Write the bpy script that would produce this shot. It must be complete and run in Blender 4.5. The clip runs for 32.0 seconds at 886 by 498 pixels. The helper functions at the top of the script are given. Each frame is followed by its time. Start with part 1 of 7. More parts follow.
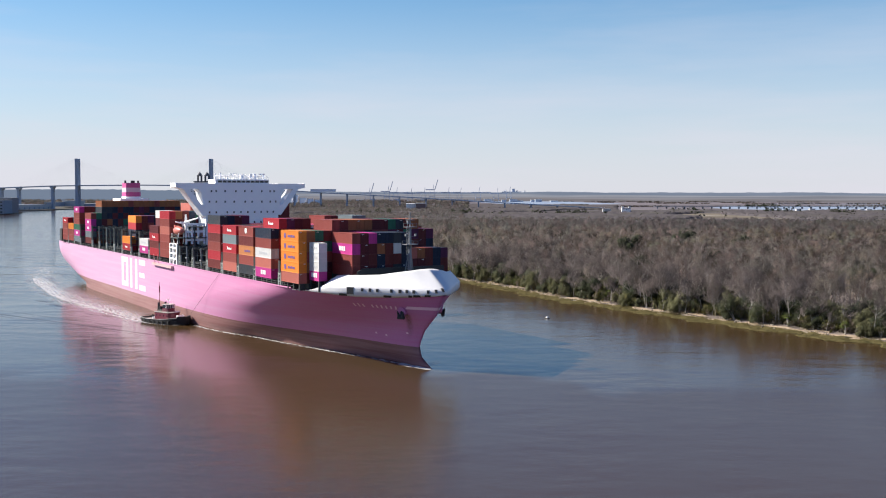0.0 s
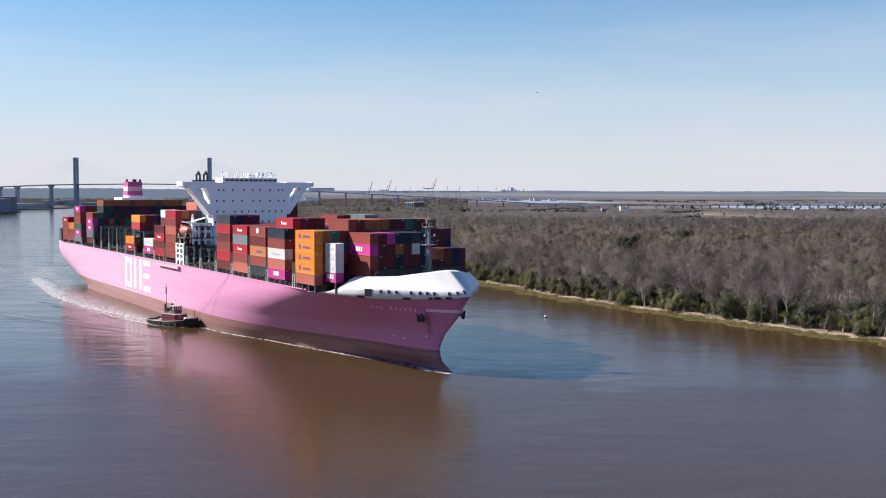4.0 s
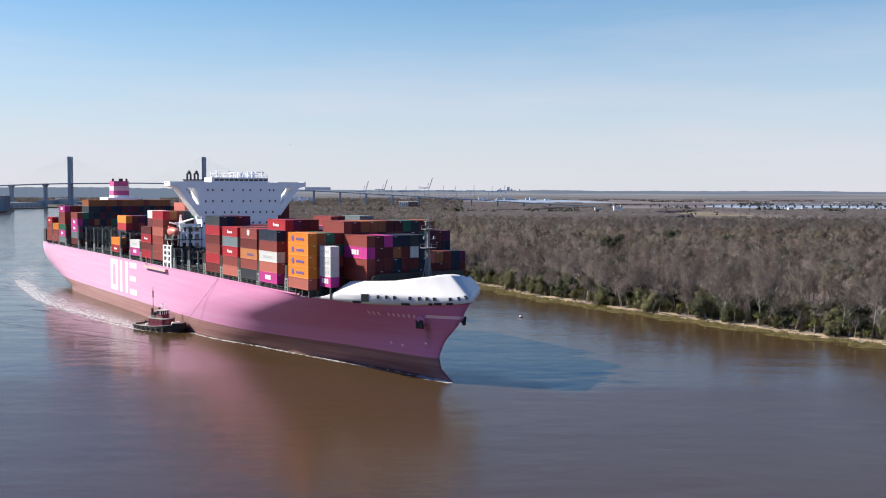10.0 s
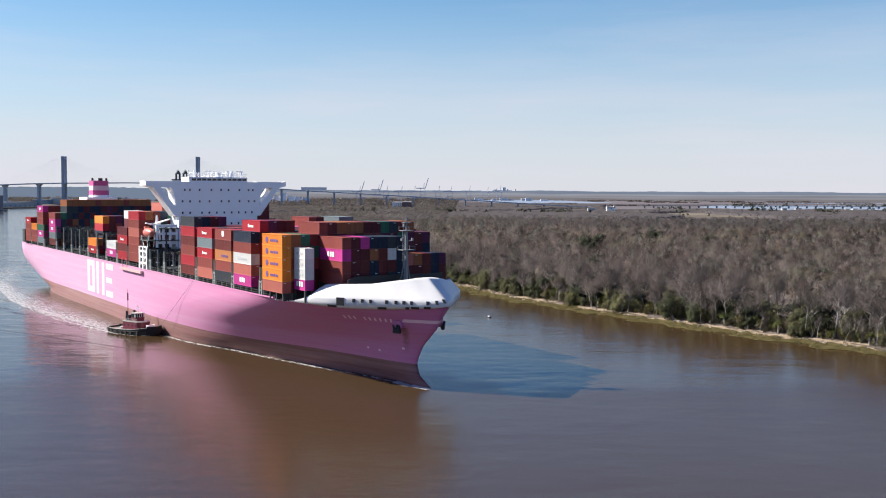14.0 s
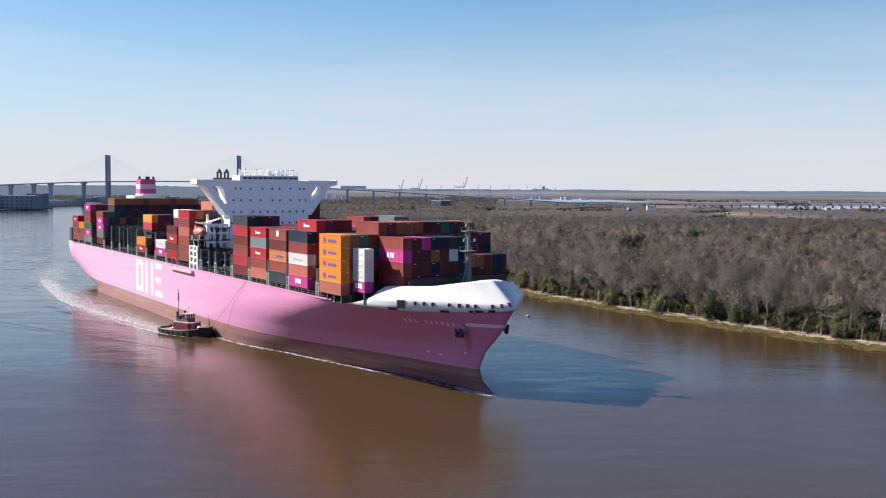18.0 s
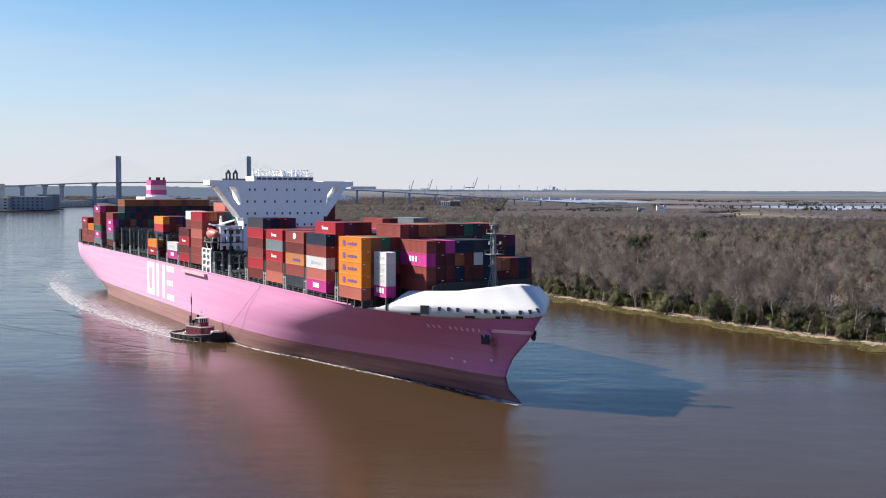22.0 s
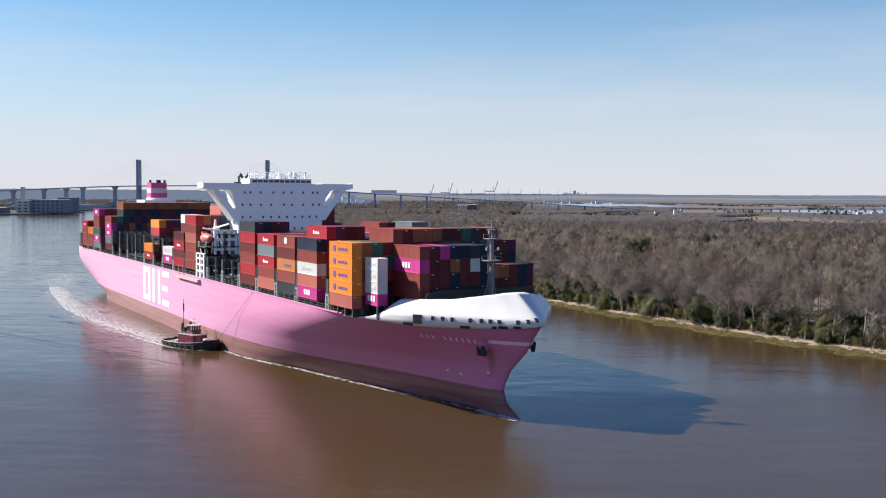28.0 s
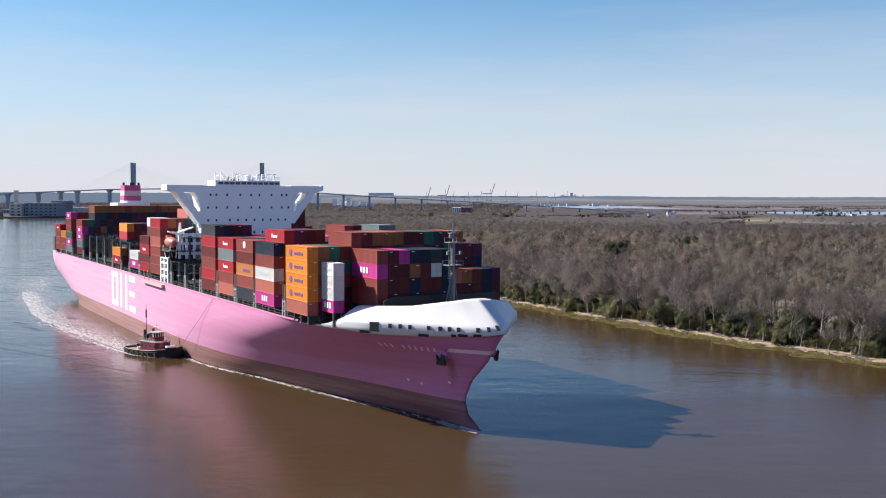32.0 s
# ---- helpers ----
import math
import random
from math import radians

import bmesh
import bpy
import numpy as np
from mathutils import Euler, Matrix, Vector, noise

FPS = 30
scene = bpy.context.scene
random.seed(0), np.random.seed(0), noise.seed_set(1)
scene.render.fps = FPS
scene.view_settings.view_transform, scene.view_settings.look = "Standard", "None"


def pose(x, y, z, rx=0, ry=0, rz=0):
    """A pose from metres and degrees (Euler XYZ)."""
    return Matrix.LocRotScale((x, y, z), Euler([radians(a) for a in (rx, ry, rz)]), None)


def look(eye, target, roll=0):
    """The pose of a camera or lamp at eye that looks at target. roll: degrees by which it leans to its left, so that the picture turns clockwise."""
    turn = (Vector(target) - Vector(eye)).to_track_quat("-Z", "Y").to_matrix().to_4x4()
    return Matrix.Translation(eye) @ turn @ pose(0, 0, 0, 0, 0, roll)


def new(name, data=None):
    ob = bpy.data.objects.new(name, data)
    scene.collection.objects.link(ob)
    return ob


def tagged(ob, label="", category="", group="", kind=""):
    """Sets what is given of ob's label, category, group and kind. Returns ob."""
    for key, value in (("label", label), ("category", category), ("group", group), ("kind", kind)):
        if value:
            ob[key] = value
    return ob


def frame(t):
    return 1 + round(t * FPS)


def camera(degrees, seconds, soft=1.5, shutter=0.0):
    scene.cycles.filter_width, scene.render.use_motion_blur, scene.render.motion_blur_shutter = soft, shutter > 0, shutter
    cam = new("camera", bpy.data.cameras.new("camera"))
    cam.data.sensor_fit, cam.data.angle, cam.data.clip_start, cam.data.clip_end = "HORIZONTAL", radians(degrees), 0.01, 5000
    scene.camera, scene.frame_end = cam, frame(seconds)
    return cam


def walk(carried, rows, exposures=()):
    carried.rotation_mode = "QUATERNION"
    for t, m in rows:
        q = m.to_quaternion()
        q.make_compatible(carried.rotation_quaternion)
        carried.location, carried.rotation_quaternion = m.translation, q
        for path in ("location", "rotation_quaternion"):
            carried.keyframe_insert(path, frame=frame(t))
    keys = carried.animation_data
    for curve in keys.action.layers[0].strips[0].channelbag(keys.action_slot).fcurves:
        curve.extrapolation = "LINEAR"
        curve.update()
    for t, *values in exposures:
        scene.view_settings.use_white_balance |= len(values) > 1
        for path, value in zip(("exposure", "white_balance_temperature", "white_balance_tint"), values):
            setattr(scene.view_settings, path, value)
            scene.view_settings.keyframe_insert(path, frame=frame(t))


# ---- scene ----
# The camera: a drone that hovers, then slides sideways. Rows: seconds, place, yaw, pitch, roll.
CAM_ROWS = [
    (0, 0.00, 0.00, 46.45, 0.000, -3.190, 0.10),
    (1, 0.04, -0.12, 46.45, -0.023, -3.194, 0.10),
    (2, 0.06, -0.10, 46.48, -0.049, -3.224, 0.13),
    (3, 0.08, -0.14, 46.47, -0.063, -3.240, 0.09),
    (3.5, 0.09, -0.18, 46.46, -0.073, -3.247, 0.08),
    (5.5, 0.07, -0.14, 46.55, -0.102, -3.281, 0.15),
    (6, 0.07, -0.06, 46.55, -0.121, -3.286, 0.13),
    (7, 0.86, -0.23, 46.59, -0.124, -3.286, 0.15),
    (8, 2.89, -0.29, 46.65, -0.133, -3.280, 0.13),
    (9, 5.40, -0.51, 46.66, -0.170, -3.284, 0.14),
    (10, 8.33, -0.64, 46.76, -0.205, -3.290, 0.15),
    (11, 11.50, -0.95, 46.86, -0.234, -3.275, 0.19),
    (12, 14.75, -0.88, 46.88, -0.244, -3.265, 0.22),
    (13, 17.68, -1.01, 46.91, -0.274, -3.266, 0.21),
    (14, 19.26, -1.03, 46.78, -0.305, -3.274, 0.25),
    (14.5, 19.42, -0.93, 46.74, -0.303, -3.291, 0.26),
    (16.5, 19.22, -1.06, 46.74, 1.369, -3.323, 0.32),
    (17, 19.28, -0.97, 46.76, 1.547, -3.336, 0.31),
    (18, 19.39, -0.90, 46.82, 1.879, -3.352, 0.32),
    (19, 19.60, -0.76, 46.83, 2.294, -3.378, 0.33),
    (19.5, 19.64, -0.64, 46.84, 2.468, -3.382, 0.34),
    (20, 19.80, -0.57, 46.91, 2.473, -3.394, 0.30),
    (21, 20.45, -0.71, 46.87, 2.470, -3.362, 0.31),
    (22, 21.70, -0.67, 46.92, 2.466, -3.330, 0.26),
    (23, 23.89, -0.73, 46.87, 2.475, -3.278, 0.25),
    (24, 26.57, -0.92, 46.83, 2.472, -3.227, 0.30),
    (25, 28.94, -0.81, 46.80, 2.475, -3.209, 0.25),
    (25.5, 30.14, -0.85, 46.78, 2.461, -3.191, 0.27),
    (27.5, 35.01, -0.93, 46.71, 3.783, -3.132, 0.31),
    (28, 36.37, -0.90, 46.69, 3.777, -3.122, 0.32),
    (29, 39.36, -0.83, 46.67, 3.782, -3.079, 0.32),
    (30, 42.74, -0.52, 46.67, 3.800, -3.058, 0.27),
    (31, 46.20, -0.06, 46.60, 3.788, -3.015, 0.21),
    (32, 49.89, 0.88, 46.54, 3.780, -2.978, 0.20),
]
# The ship: seconds, place of its bridge front on the water, heading of its bow.
SHIP_ROWS = [
    (0, -75.34, 384.23, -58.346),
    (4, -70.24, 375.88, -58.006),
    (8, -65.05, 367.40, -57.681),
    (12, -59.67, 358.90, -57.355),
    (16, -54.09, 350.38, -57.108),
    (20, -48.68, 341.82, -56.898),
    (24, -43.20, 333.10, -56.667),
    (28, -37.57, 324.39, -56.449),
    (32, -32.04, 315.98, -56.330),
]


def view(x, y, z, yaw, pitch, roll):
    a, b = radians(yaw), radians(pitch)
    way = Vector((-math.sin(a) * math.cos(b), math.cos(a) * math.cos(b), math.sin(b)))
    return look((x, y, z), Vector((x, y, z)) + 100 * way, roll)


cam = camera(46.8, 32.0, soft=1.1)
walk(cam, [(t, view(*r)) for t, *r in CAM_ROWS])

# ---- world and sun ----
SUN_AZ = radians(169.0)      # the way to the sun, counted from +x towards +y
SUN_EL = radians(37.0)
world = bpy.data.worlds.new("sky_world")
scene.world = world
world.use_nodes = True
wn, wl = world.node_tree.nodes, world.node_tree.links
wn.clear()
sky = wn.new("ShaderNodeTexSky")
sky.sky_type, sky.sun_disc = "NISHITA", False
sky.sun_elevation, sky.sun_rotation = SUN_EL, radians(90) - SUN_AZ
sky.altitude, sky.air_density, sky.dust_density, sky.ozone_density = 0, 1.0, 0.15, 3.0
wbg = wn.new("ShaderNodeBackground")
wbg.inputs["Strength"].default_value = 0.0475
wout = wn.new("ShaderNodeOutputWorld")
# thin high haze that thickens to the horizon, with faint streaks of cirrus
wtc = wn.new("ShaderNodeTexCoord")
wsep = wn.new("ShaderNodeSeparateXYZ")
wl.new(wtc.outputs["Generated"], wsep.inputs[0])
whaze = wn.new("ShaderNodeMapRange")
whaze.interpolation_type = "SMOOTHSTEP"
whaze.inputs["From Min"].default_value, whaze.inputs["From Max"].default_value = -0.03, 0.23
whaze.inputs["To Min"].default_value, whaze.inputs["To Max"].default_value = 0.88, 0.0
wl.new(wsep.outputs["Z"], whaze.inputs["Value"])
wmap = wn.new("ShaderNodeMapping")
wmap.inputs["Scale"].default_value, wmap.inputs["Rotation"].default_value = (1.6, 1.6, 13.0), (0, radians(3), 0)
wl.new(wtc.outputs["Generated"], wmap.inputs["Vector"])
wcir = wn.new("ShaderNodeTexNoise")
wcir.inputs["Scale"].default_value, wcir.inputs["Detail"].default_value, wcir.inputs["Roughness"].default_value = 1.5, 7, 0.55
wl.new(wmap.outputs[0], wcir.inputs["Vector"])
wcr = wn.new("ShaderNodeMapRange")
wcr.inputs["From Min"].default_value, wcr.inputs["From Max"].default_value = 0.46, 0.78
wcr.inputs["To Min"].default_value, wcr.inputs["To Max"].default_value = 0.0, 0.23
wl.new(wcir.outputs["Fac"], wcr.inputs["Value"])
wadd = wn.new("ShaderNodeMath")
wadd.operation, wadd.use_clamp = "ADD", True
wl.new(whaze.outputs[0], wadd.inputs[0])
wl.new(wcr.outputs[0], wadd.inputs[1])
wmix = wn.new("ShaderNodeMix")
wmix.data_type = "RGBA"
wmix.inputs["B"].default_value = (8.0, 7.8, 8.75, 1)
wl.new(wadd.outputs[0], wmix.inputs["Factor"])
wtint = wn.new("ShaderNodeVectorMath")
wtint.operation = "MULTIPLY"
wdeep = wn.new("ShaderNodeValToRGB")      # half of the tint by height: the clear sky deepens overhead
wdeep.color_ramp.interpolation = "EASE"
wdeep.color_ramp.elements[0].position, wdeep.color_ramp.elements[0].color = 0.185, (0.405, 0.595, 0.69, 1)
wdeep.color_ramp.elements[1].position, wdeep.color_ramp.elements[1].color = 0.80, (0.10, 0.17, 0.36, 1)
for at, c in ((0.26, (0.20, 0.56, 0.92, 1)), (0.50, (0.13, 0.34, 0.66, 1))):
    wdeep.color_ramp.elements.new(at).color = c
wl.new(wsep.outputs["Z"], wdeep.inputs[0])
wtwo = wn.new("ShaderNodeVectorMath")
wtwo.operation = "SCALE"
wtwo.inputs["Scale"].default_value = 2.0
wl.new(wdeep.outputs[0], wtwo.inputs[0])
wl.new(wtwo.outputs[0], wtint.inputs[1])
wl.new(sky.outputs[0], wtint.inputs[0])
wl.new(wtint.outputs[0], wmix.inputs["A"])
wl.new(wmix.outputs["Result"], wbg.inputs["Color"])
wl.new(wbg.outputs[0], wout.inputs["Surface"])

sun_data = bpy.data.lights.new("sun", "SUN")
sun_data.energy, sun_data.angle, sun_data.color = 4.9, radians(0.53), (1.0, 0.93, 0.83)
sun_lamp = new("sun", sun_data)
sun_way = Vector((math.cos(SUN_AZ) * math.cos(SUN_EL), math.sin(SUN_AZ) * math.cos(SUN_EL), math.sin(SUN_EL)))
sun_lamp.matrix_world = look(sun_way * 300, (0, 0, 0))
scene.view_settings.exposure = 1.0


# ---- materials ----
def mat(name, color, rough=0.6, metal=0.0, vary=0.12, scale=1.0, bump=0.0, bump_scale=None, coord="Object",
        stain=None, stain_amount=0.0, stain_scale=0.3, by_object=0.0, by_island=0.0, stretch=(1, 1, 1), spec=0.5, cells=False, tones=(0.42, 2.1), foliage=False, scuff=None, scuff_amount=0.55, sunlit_aft=None, rust_at=None):
    """A painted or natural surface: base colour, a fine and a coarse variation, stains of a second colour, relief."""
    m = bpy.data.materials.new(name)
    m.use_nodes = True
    n, l = m.node_tree.nodes, m.node_tree.links
    b = n["Principled BSDF"]
    b.inputs["Roughness"].default_value, b.inputs["Metallic"].default_value = rough, metal
    b.inputs["Specular IOR Level"].default_value = spec
    tc = n.new("ShaderNodeTexCoord")
    mp = n.new("ShaderNodeMapping")
    mp.inputs["Scale"].default_value = stretch
    l.new(tc.outputs[coord], mp.inputs["Vector"])

    def noise_at(s, detail=4):
        t = n.new("ShaderNodeTexNoise")
        t.inputs["Scale"].default_value, t.inputs["Detail"].default_value = s, detail
        l.new(mp.outputs[0], t.inputs["Vector"])
        return t
    fine, coarse = noise_at(scale * 6), noise_at(scale * 0.7, 3)
    add = n.new("ShaderNodeMath")
    add.operation = "ADD"
    l.new(fine.outputs["Fac"], add.inputs[0])
    l.new(coarse.outputs["Fac"], add.inputs[1])
    last = add.outputs[0]
    if by_object or by_island:
        if by_object:
            info = n.new("ShaderNodeObjectInfo")
            rnd, amount = info.outputs["Random"], by_object
        else:
            info = n.new("ShaderNodeNewGeometry")
            rnd, amount = info.outputs["Random Per Island"], by_island
        ma = n.new("ShaderNodeMath")
        ma.operation = "MULTIPLY_ADD"
        l.new(rnd, ma.inputs[0])
        ma.inputs[1].default_value = amount / max(vary, 0.01)
        l.new(last, ma.inputs[2])
        last = ma.outputs[0]
        centre = 1.0 + 0.5 * amount / max(vary, 0.01)
    else:
        centre = 1.0
    mr = n.new("ShaderNodeMapRange")
    mr.clamp = False
    mr.inputs["From Min"].default_value, mr.inputs["From Max"].default_value = centre - 0.5, centre + 0.5
    mr.inputs["To Min"].default_value, mr.inputs["To Max"].default_value = 1 - vary, 1 + vary
    l.new(last, mr.inputs["Value"])
    mul = n.new("ShaderNodeVectorMath")
    mul.operation = "SCALE"
    mul.inputs[0].default_value = color
    l.new(mr.outputs[0], mul.inputs["Scale"])
    out = mul.outputs[0]
    if stain:
        st = noise_at(stain_scale, 6)
        sr = n.new("ShaderNodeMapRange")
        sr.inputs["From Min"].default_value, sr.inputs["From Max"].default_value = 0.52, 0.7
        sr.inputs["To Max"].default_value = stain_amount
        l.new(st.outputs["Fac"], sr.inputs["Value"])
        mx = n.new("ShaderNodeMix")
        mx.data_type = "RGBA"
        l.new(sr.outputs[0], mx.inputs["Factor"])
        l.new(out, mx.inputs["A"])
        mx.inputs["B"].default_value = (*stain, 1)
        out = mx.outputs["Result"]
    if scuff:         # long pale rubs along the hull
        sm_, sn = n.new("ShaderNodeMapping"), n.new("ShaderNodeTexNoise")
        sm_.inputs["Scale"].default_value = (0.02, 0.03, 0.75)
        l.new(tc.outputs[coord], sm_.inputs["Vector"])
        sn.inputs["Scale"].default_value, sn.inputs["Detail"].default_value, sn.inputs["Roughness"].default_value = 1.0, 8, 0.7
        l.new(sm_.outputs[0], sn.inputs["Vector"])
        sr = n.new("ShaderNodeMapRange")
        sr.inputs["From Min"].default_value, sr.inputs["From Max"].default_value, sr.inputs["To Max"].default_value = 0.42, 0.78, scuff_amount
        l.new(sn.outputs["Fac"], sr.inputs["Value"])
        sx_ = n.new("ShaderNodeMix")
        sx_.data_type = "RGBA"
        rub_and_sun = sr.outputs[0]
        if sunlit_aft:     # colour pales from bow to stern: the sunlit side's washed-out look, painted in
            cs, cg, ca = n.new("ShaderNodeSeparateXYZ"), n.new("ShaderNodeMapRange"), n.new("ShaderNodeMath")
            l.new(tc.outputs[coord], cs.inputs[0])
            cg.inputs["From Min"].default_value, cg.inputs["From Max"].default_value, cg.inputs["To Max"].default_value = sunlit_aft
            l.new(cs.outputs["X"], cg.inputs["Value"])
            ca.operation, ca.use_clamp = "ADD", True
            l.new(rub_and_sun, ca.inputs[0])
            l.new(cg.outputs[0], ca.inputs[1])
            rub_and_sun = ca.outputs[0]
        l.new(rub_and_sun, sx_.inputs["Factor"])
        l.new(out, sx_.inputs["A"])
        sx_.inputs["B"].default_value = (*scuff, 1)
        out = sx_.outputs["Result"]
    if rust_at:       # brown water that ran down from an anchor: foremost place, top, lean, breadth, length
        rx_, top_, lean_, wide_, long_ = rust_at
        se, noi = n.new("ShaderNodeSeparateXYZ"), n.new("ShaderNodeTexNoise")
        l.new(tc.outputs[coord], se.inputs[0])
        rmp = n.new("ShaderNodeMapping")
        rmp.inputs["Scale"].default_value = (1.6, 1.6, 0.35)
        l.new(tc.outputs[coord], rmp.inputs["Vector"])
        l.new(rmp.outputs[0], noi.inputs["Vector"])
        noi.inputs["Scale"].default_value, noi.inputs["Detail"].default_value = 1.0, 5

        def calc(op, p, q, r=None):
            k = n.new("ShaderNodeMath")
            k.operation = op
            for slot, v in zip(k.inputs, (p, q, r)):
                if v is not None:
                    if isinstance(v, (int, float)):
                        slot.default_value = v
                    else:
                        l.new(v, slot)
            return k.outputs[0]
        down = calc("SUBTRACT", top_, se.outputs["Z"])
        across = calc("ABSOLUTE", calc("ADD", calc("SUBTRACT", se.outputs["X"], rx_), calc("MULTIPLY", down, lean_)), 0.0)
        side_ = n.new("ShaderNodeMapRange")
        side_.interpolation_type = "SMOOTHSTEP"
        side_.inputs["From Min"].default_value, side_.inputs["From Max"].default_value = wide_, 0.0
        side_.inputs["To Min"].default_value, side_.inputs["To Max"].default_value = 0.0, 1.0
        l.new(across, side_.inputs["Value"])
        fade = n.new("ShaderNodeMapRange")
        fade.inputs["From Min"].default_value, fade.inputs["From Max"].default_value = long_, -0.5
        fade.inputs["To Min"].default_value, fade.inputs["To Max"].default_value = 0.0, 1.0
        l.new(down, fade.inputs["Value"])
        cut = calc("GREATER_THAN", down, -0.8)
        amount_ = calc("MULTIPLY", calc("MULTIPLY", side_.outputs[0], fade.outputs[0]), calc("MULTIPLY", cut, calc("MULTIPLY", noi.outputs["Fac"], 1.7)))
        rm_ = n.new("ShaderNodeMix")
        rm_.data_type = "RGBA"
        l.new(amount_, rm_.inputs["Factor"])
        l.new(out, rm_.inputs["A"])
        rm_.inputs["B"].default_value = (0.17, 0.055, 0.045, 1)
        out = rm_.outputs["Result"]
    if cells:         # a tone of its own for every crown
        vo = n.new("ShaderNodeAttribute")
        vo.attribute_name = "tone"
        sp = n.new("ShaderNodeSeparateXYZ")
        l.new(vo.outputs["Vector"], sp.inputs[0])
        cr = n.new("ShaderNodeMapRange")
        cr.inputs["To Min"].default_value, cr.inputs["To Max"].default_value = tones
        l.new(sp.outputs[0], cr.inputs["Value"])
        cm = n.new("ShaderNodeVectorMath")
        cm.operation = "SCALE"
        l.new(out, cm.inputs[0])
        l.new(cr.outputs[0], cm.inputs["Scale"])
        hue, hm = n.new("ShaderNodeMix"), n.new("ShaderNodeVectorMath")
        hue.data_type, hm.operation = "RGBA", "MULTIPLY"
        hue.inputs["A"].default_value, hue.inputs["B"].default_value = (1.12, 0.95, 0.92, 1), (0.92, 1.04, 0.95, 1)
        l.new(sp.outputs[1], hue.inputs["Factor"])
        l.new(cm.outputs[0], hm.inputs[0])
        l.new(hue.outputs["Result"], hm.inputs[1])
        out = hm.outputs[0]
    l.new(out, b.inputs["Base Color"])
    if foliage:       # leaves and twigs are lit by the way they face out of their crown
        at, vt = n.new("ShaderNodeAttribute"), n.new("ShaderNodeVectorTransform")
        at.attribute_name = "outward"
        vt.vector_type, vt.convert_from, vt.convert_to = "NORMAL", "OBJECT", "WORLD"
        l.new(at.outputs["Vector"], vt.inputs[0])
        l.new(vt.outputs[0], b.inputs["Normal"])
        ng, tl, ms = n.new("ShaderNodeVectorMath"), n.new("ShaderNodeBsdfTranslucent"), n.new("ShaderNodeMixShader")
        ng.operation = "SCALE"
        ng.inputs["Scale"].default_value = -1.0
        l.new(vt.outputs[0], ng.inputs[0])
        l.new(ng.outputs[0], tl.inputs["Normal"])
        l.new(out, tl.inputs["Color"])
        l.new(b.outputs[0], ms.inputs[1])
        l.new(tl.outputs[0], ms.inputs[2])
        l.new(ms.outputs[0], n["Material Output"].inputs["Surface"])
    if bump:
        bt = noise_at(bump_scale or scale * 4, 5)
        bp = n.new("ShaderNodeBump")
        bp.inputs["Strength"].default_value, bp.inputs["Distance"].default_value = bump, 0.2
        l.new(bt.outputs["Fac"], bp.inputs["Height"])
        l.new(bp.outputs[0], b.inputs["Normal"])
    return m


def paint(name, color, **k):
    return mat(name, color, **{**dict(rough=0.45, vary=0.06, scale=0.5), **k})


M = {}
# pink and boot: real rubs, plus a pale blend aft imitating sunlit paint
M["pink"] = paint("hull_pink_paint", (0.505, 0.130, 0.305), rough=0.72, spec=0.8, scuff=(0.475, 0.355, 0.475), scuff_amount=0.30, sunlit_aft=(140.0, -80.0, 0.56), stain=(0.46, 0.10, 0.27), stain_amount=0.3, stain_scale=0.35, stretch=(0.55, 0.55, 0.16), rust_at=(132.6, 13.4, 0.55, 1.5, 7.0))
M["boot"] = paint("antifouling_red", scuff=(0.37, 0.23, 0.215), sunlit_aft=(120.0, -60.0, 0.34), color=(0.165, 0.048, 0.05), rough=0.65, vary=0.2, stain=(0.20, 0.12, 0.10), stain_amount=0.5, stain_scale=0.12, stretch=(0.3, 1, 2))
M["white"] = paint("white_paint", (0.93, 0.93, 0.93), vary=0.03)
M["hull_white"] = paint("weathered_white_marking", (0.80, 0.76, 0.79), vary=0.05, scuff=(0.66, 0.50, 0.60), scuff_amount=0.5)
# greyer copy of the white paint, toned for full sun; faint streaks added
M["shield_white"] = paint("sunlit_white_shield", (0.63, 0.63, 0.64), vary=0.04, stain=(0.60, 0.58, 0.57), stain_amount=0.5, stain_scale=0.25, stretch=(0.4, 0.4, 0.12))
M["deck"] = paint("deck_green_grey", (0.045, 0.05, 0.047), rough=0.7, vary=0.2)
M["steel"] = paint("dark_deck_steel", (0.03, 0.034, 0.033), rough=0.6, vary=0.2)
M["lash"] = paint("lashing_bridge_grey_green", (0.085, 0.098, 0.094), rough=0.6, vary=0.2)
M["pedestal"] = paint("pale_grey_pedestal", (0.26, 0.29, 0.28), rough=0.6, vary=0.2)
M["black"] = paint("black_paint", (0.02, 0.02, 0.022), rough=0.5)
M["glass"] = mat("dark_window_glass", (0.02, 0.025, 0.03), rough=0.08, vary=0.05)
M["orange"] = paint("lifeboat_orange", (0.52, 0.15, 0.115))
M["funnel_pale"] = paint("sooty_pale_pink", (0.66, 0.50, 0.55))
M["funnelred"] = paint("funnel_magenta", (0.50, 0.07, 0.24))
CONTAINER_COLORS = {
    "oxide": (0.135, 0.025, 0.023), "brick": (0.25, 0.056, 0.046), "umber": (0.30, 0.105, 0.042), "red": (0.361, 0.022, 0.034), "maroon": (0.104, 0.016, 0.021),
    "navy": (0.014, 0.024, 0.048), "orange": (0.688, 0.216, 0.028), "magenta": (0.50, 0.045, 0.25), "green": (0.032, 0.136, 0.080),
    "grey": (0.160, 0.200, 0.216), "white": (0.619, 0.619, 0.602), "salmon": (0.43, 0.13, 0.10), "tan": (0.482, 0.192, 0.072),
    "purple": (0.11, 0.02, 0.06), "slate": (0.035, 0.042, 0.052)}
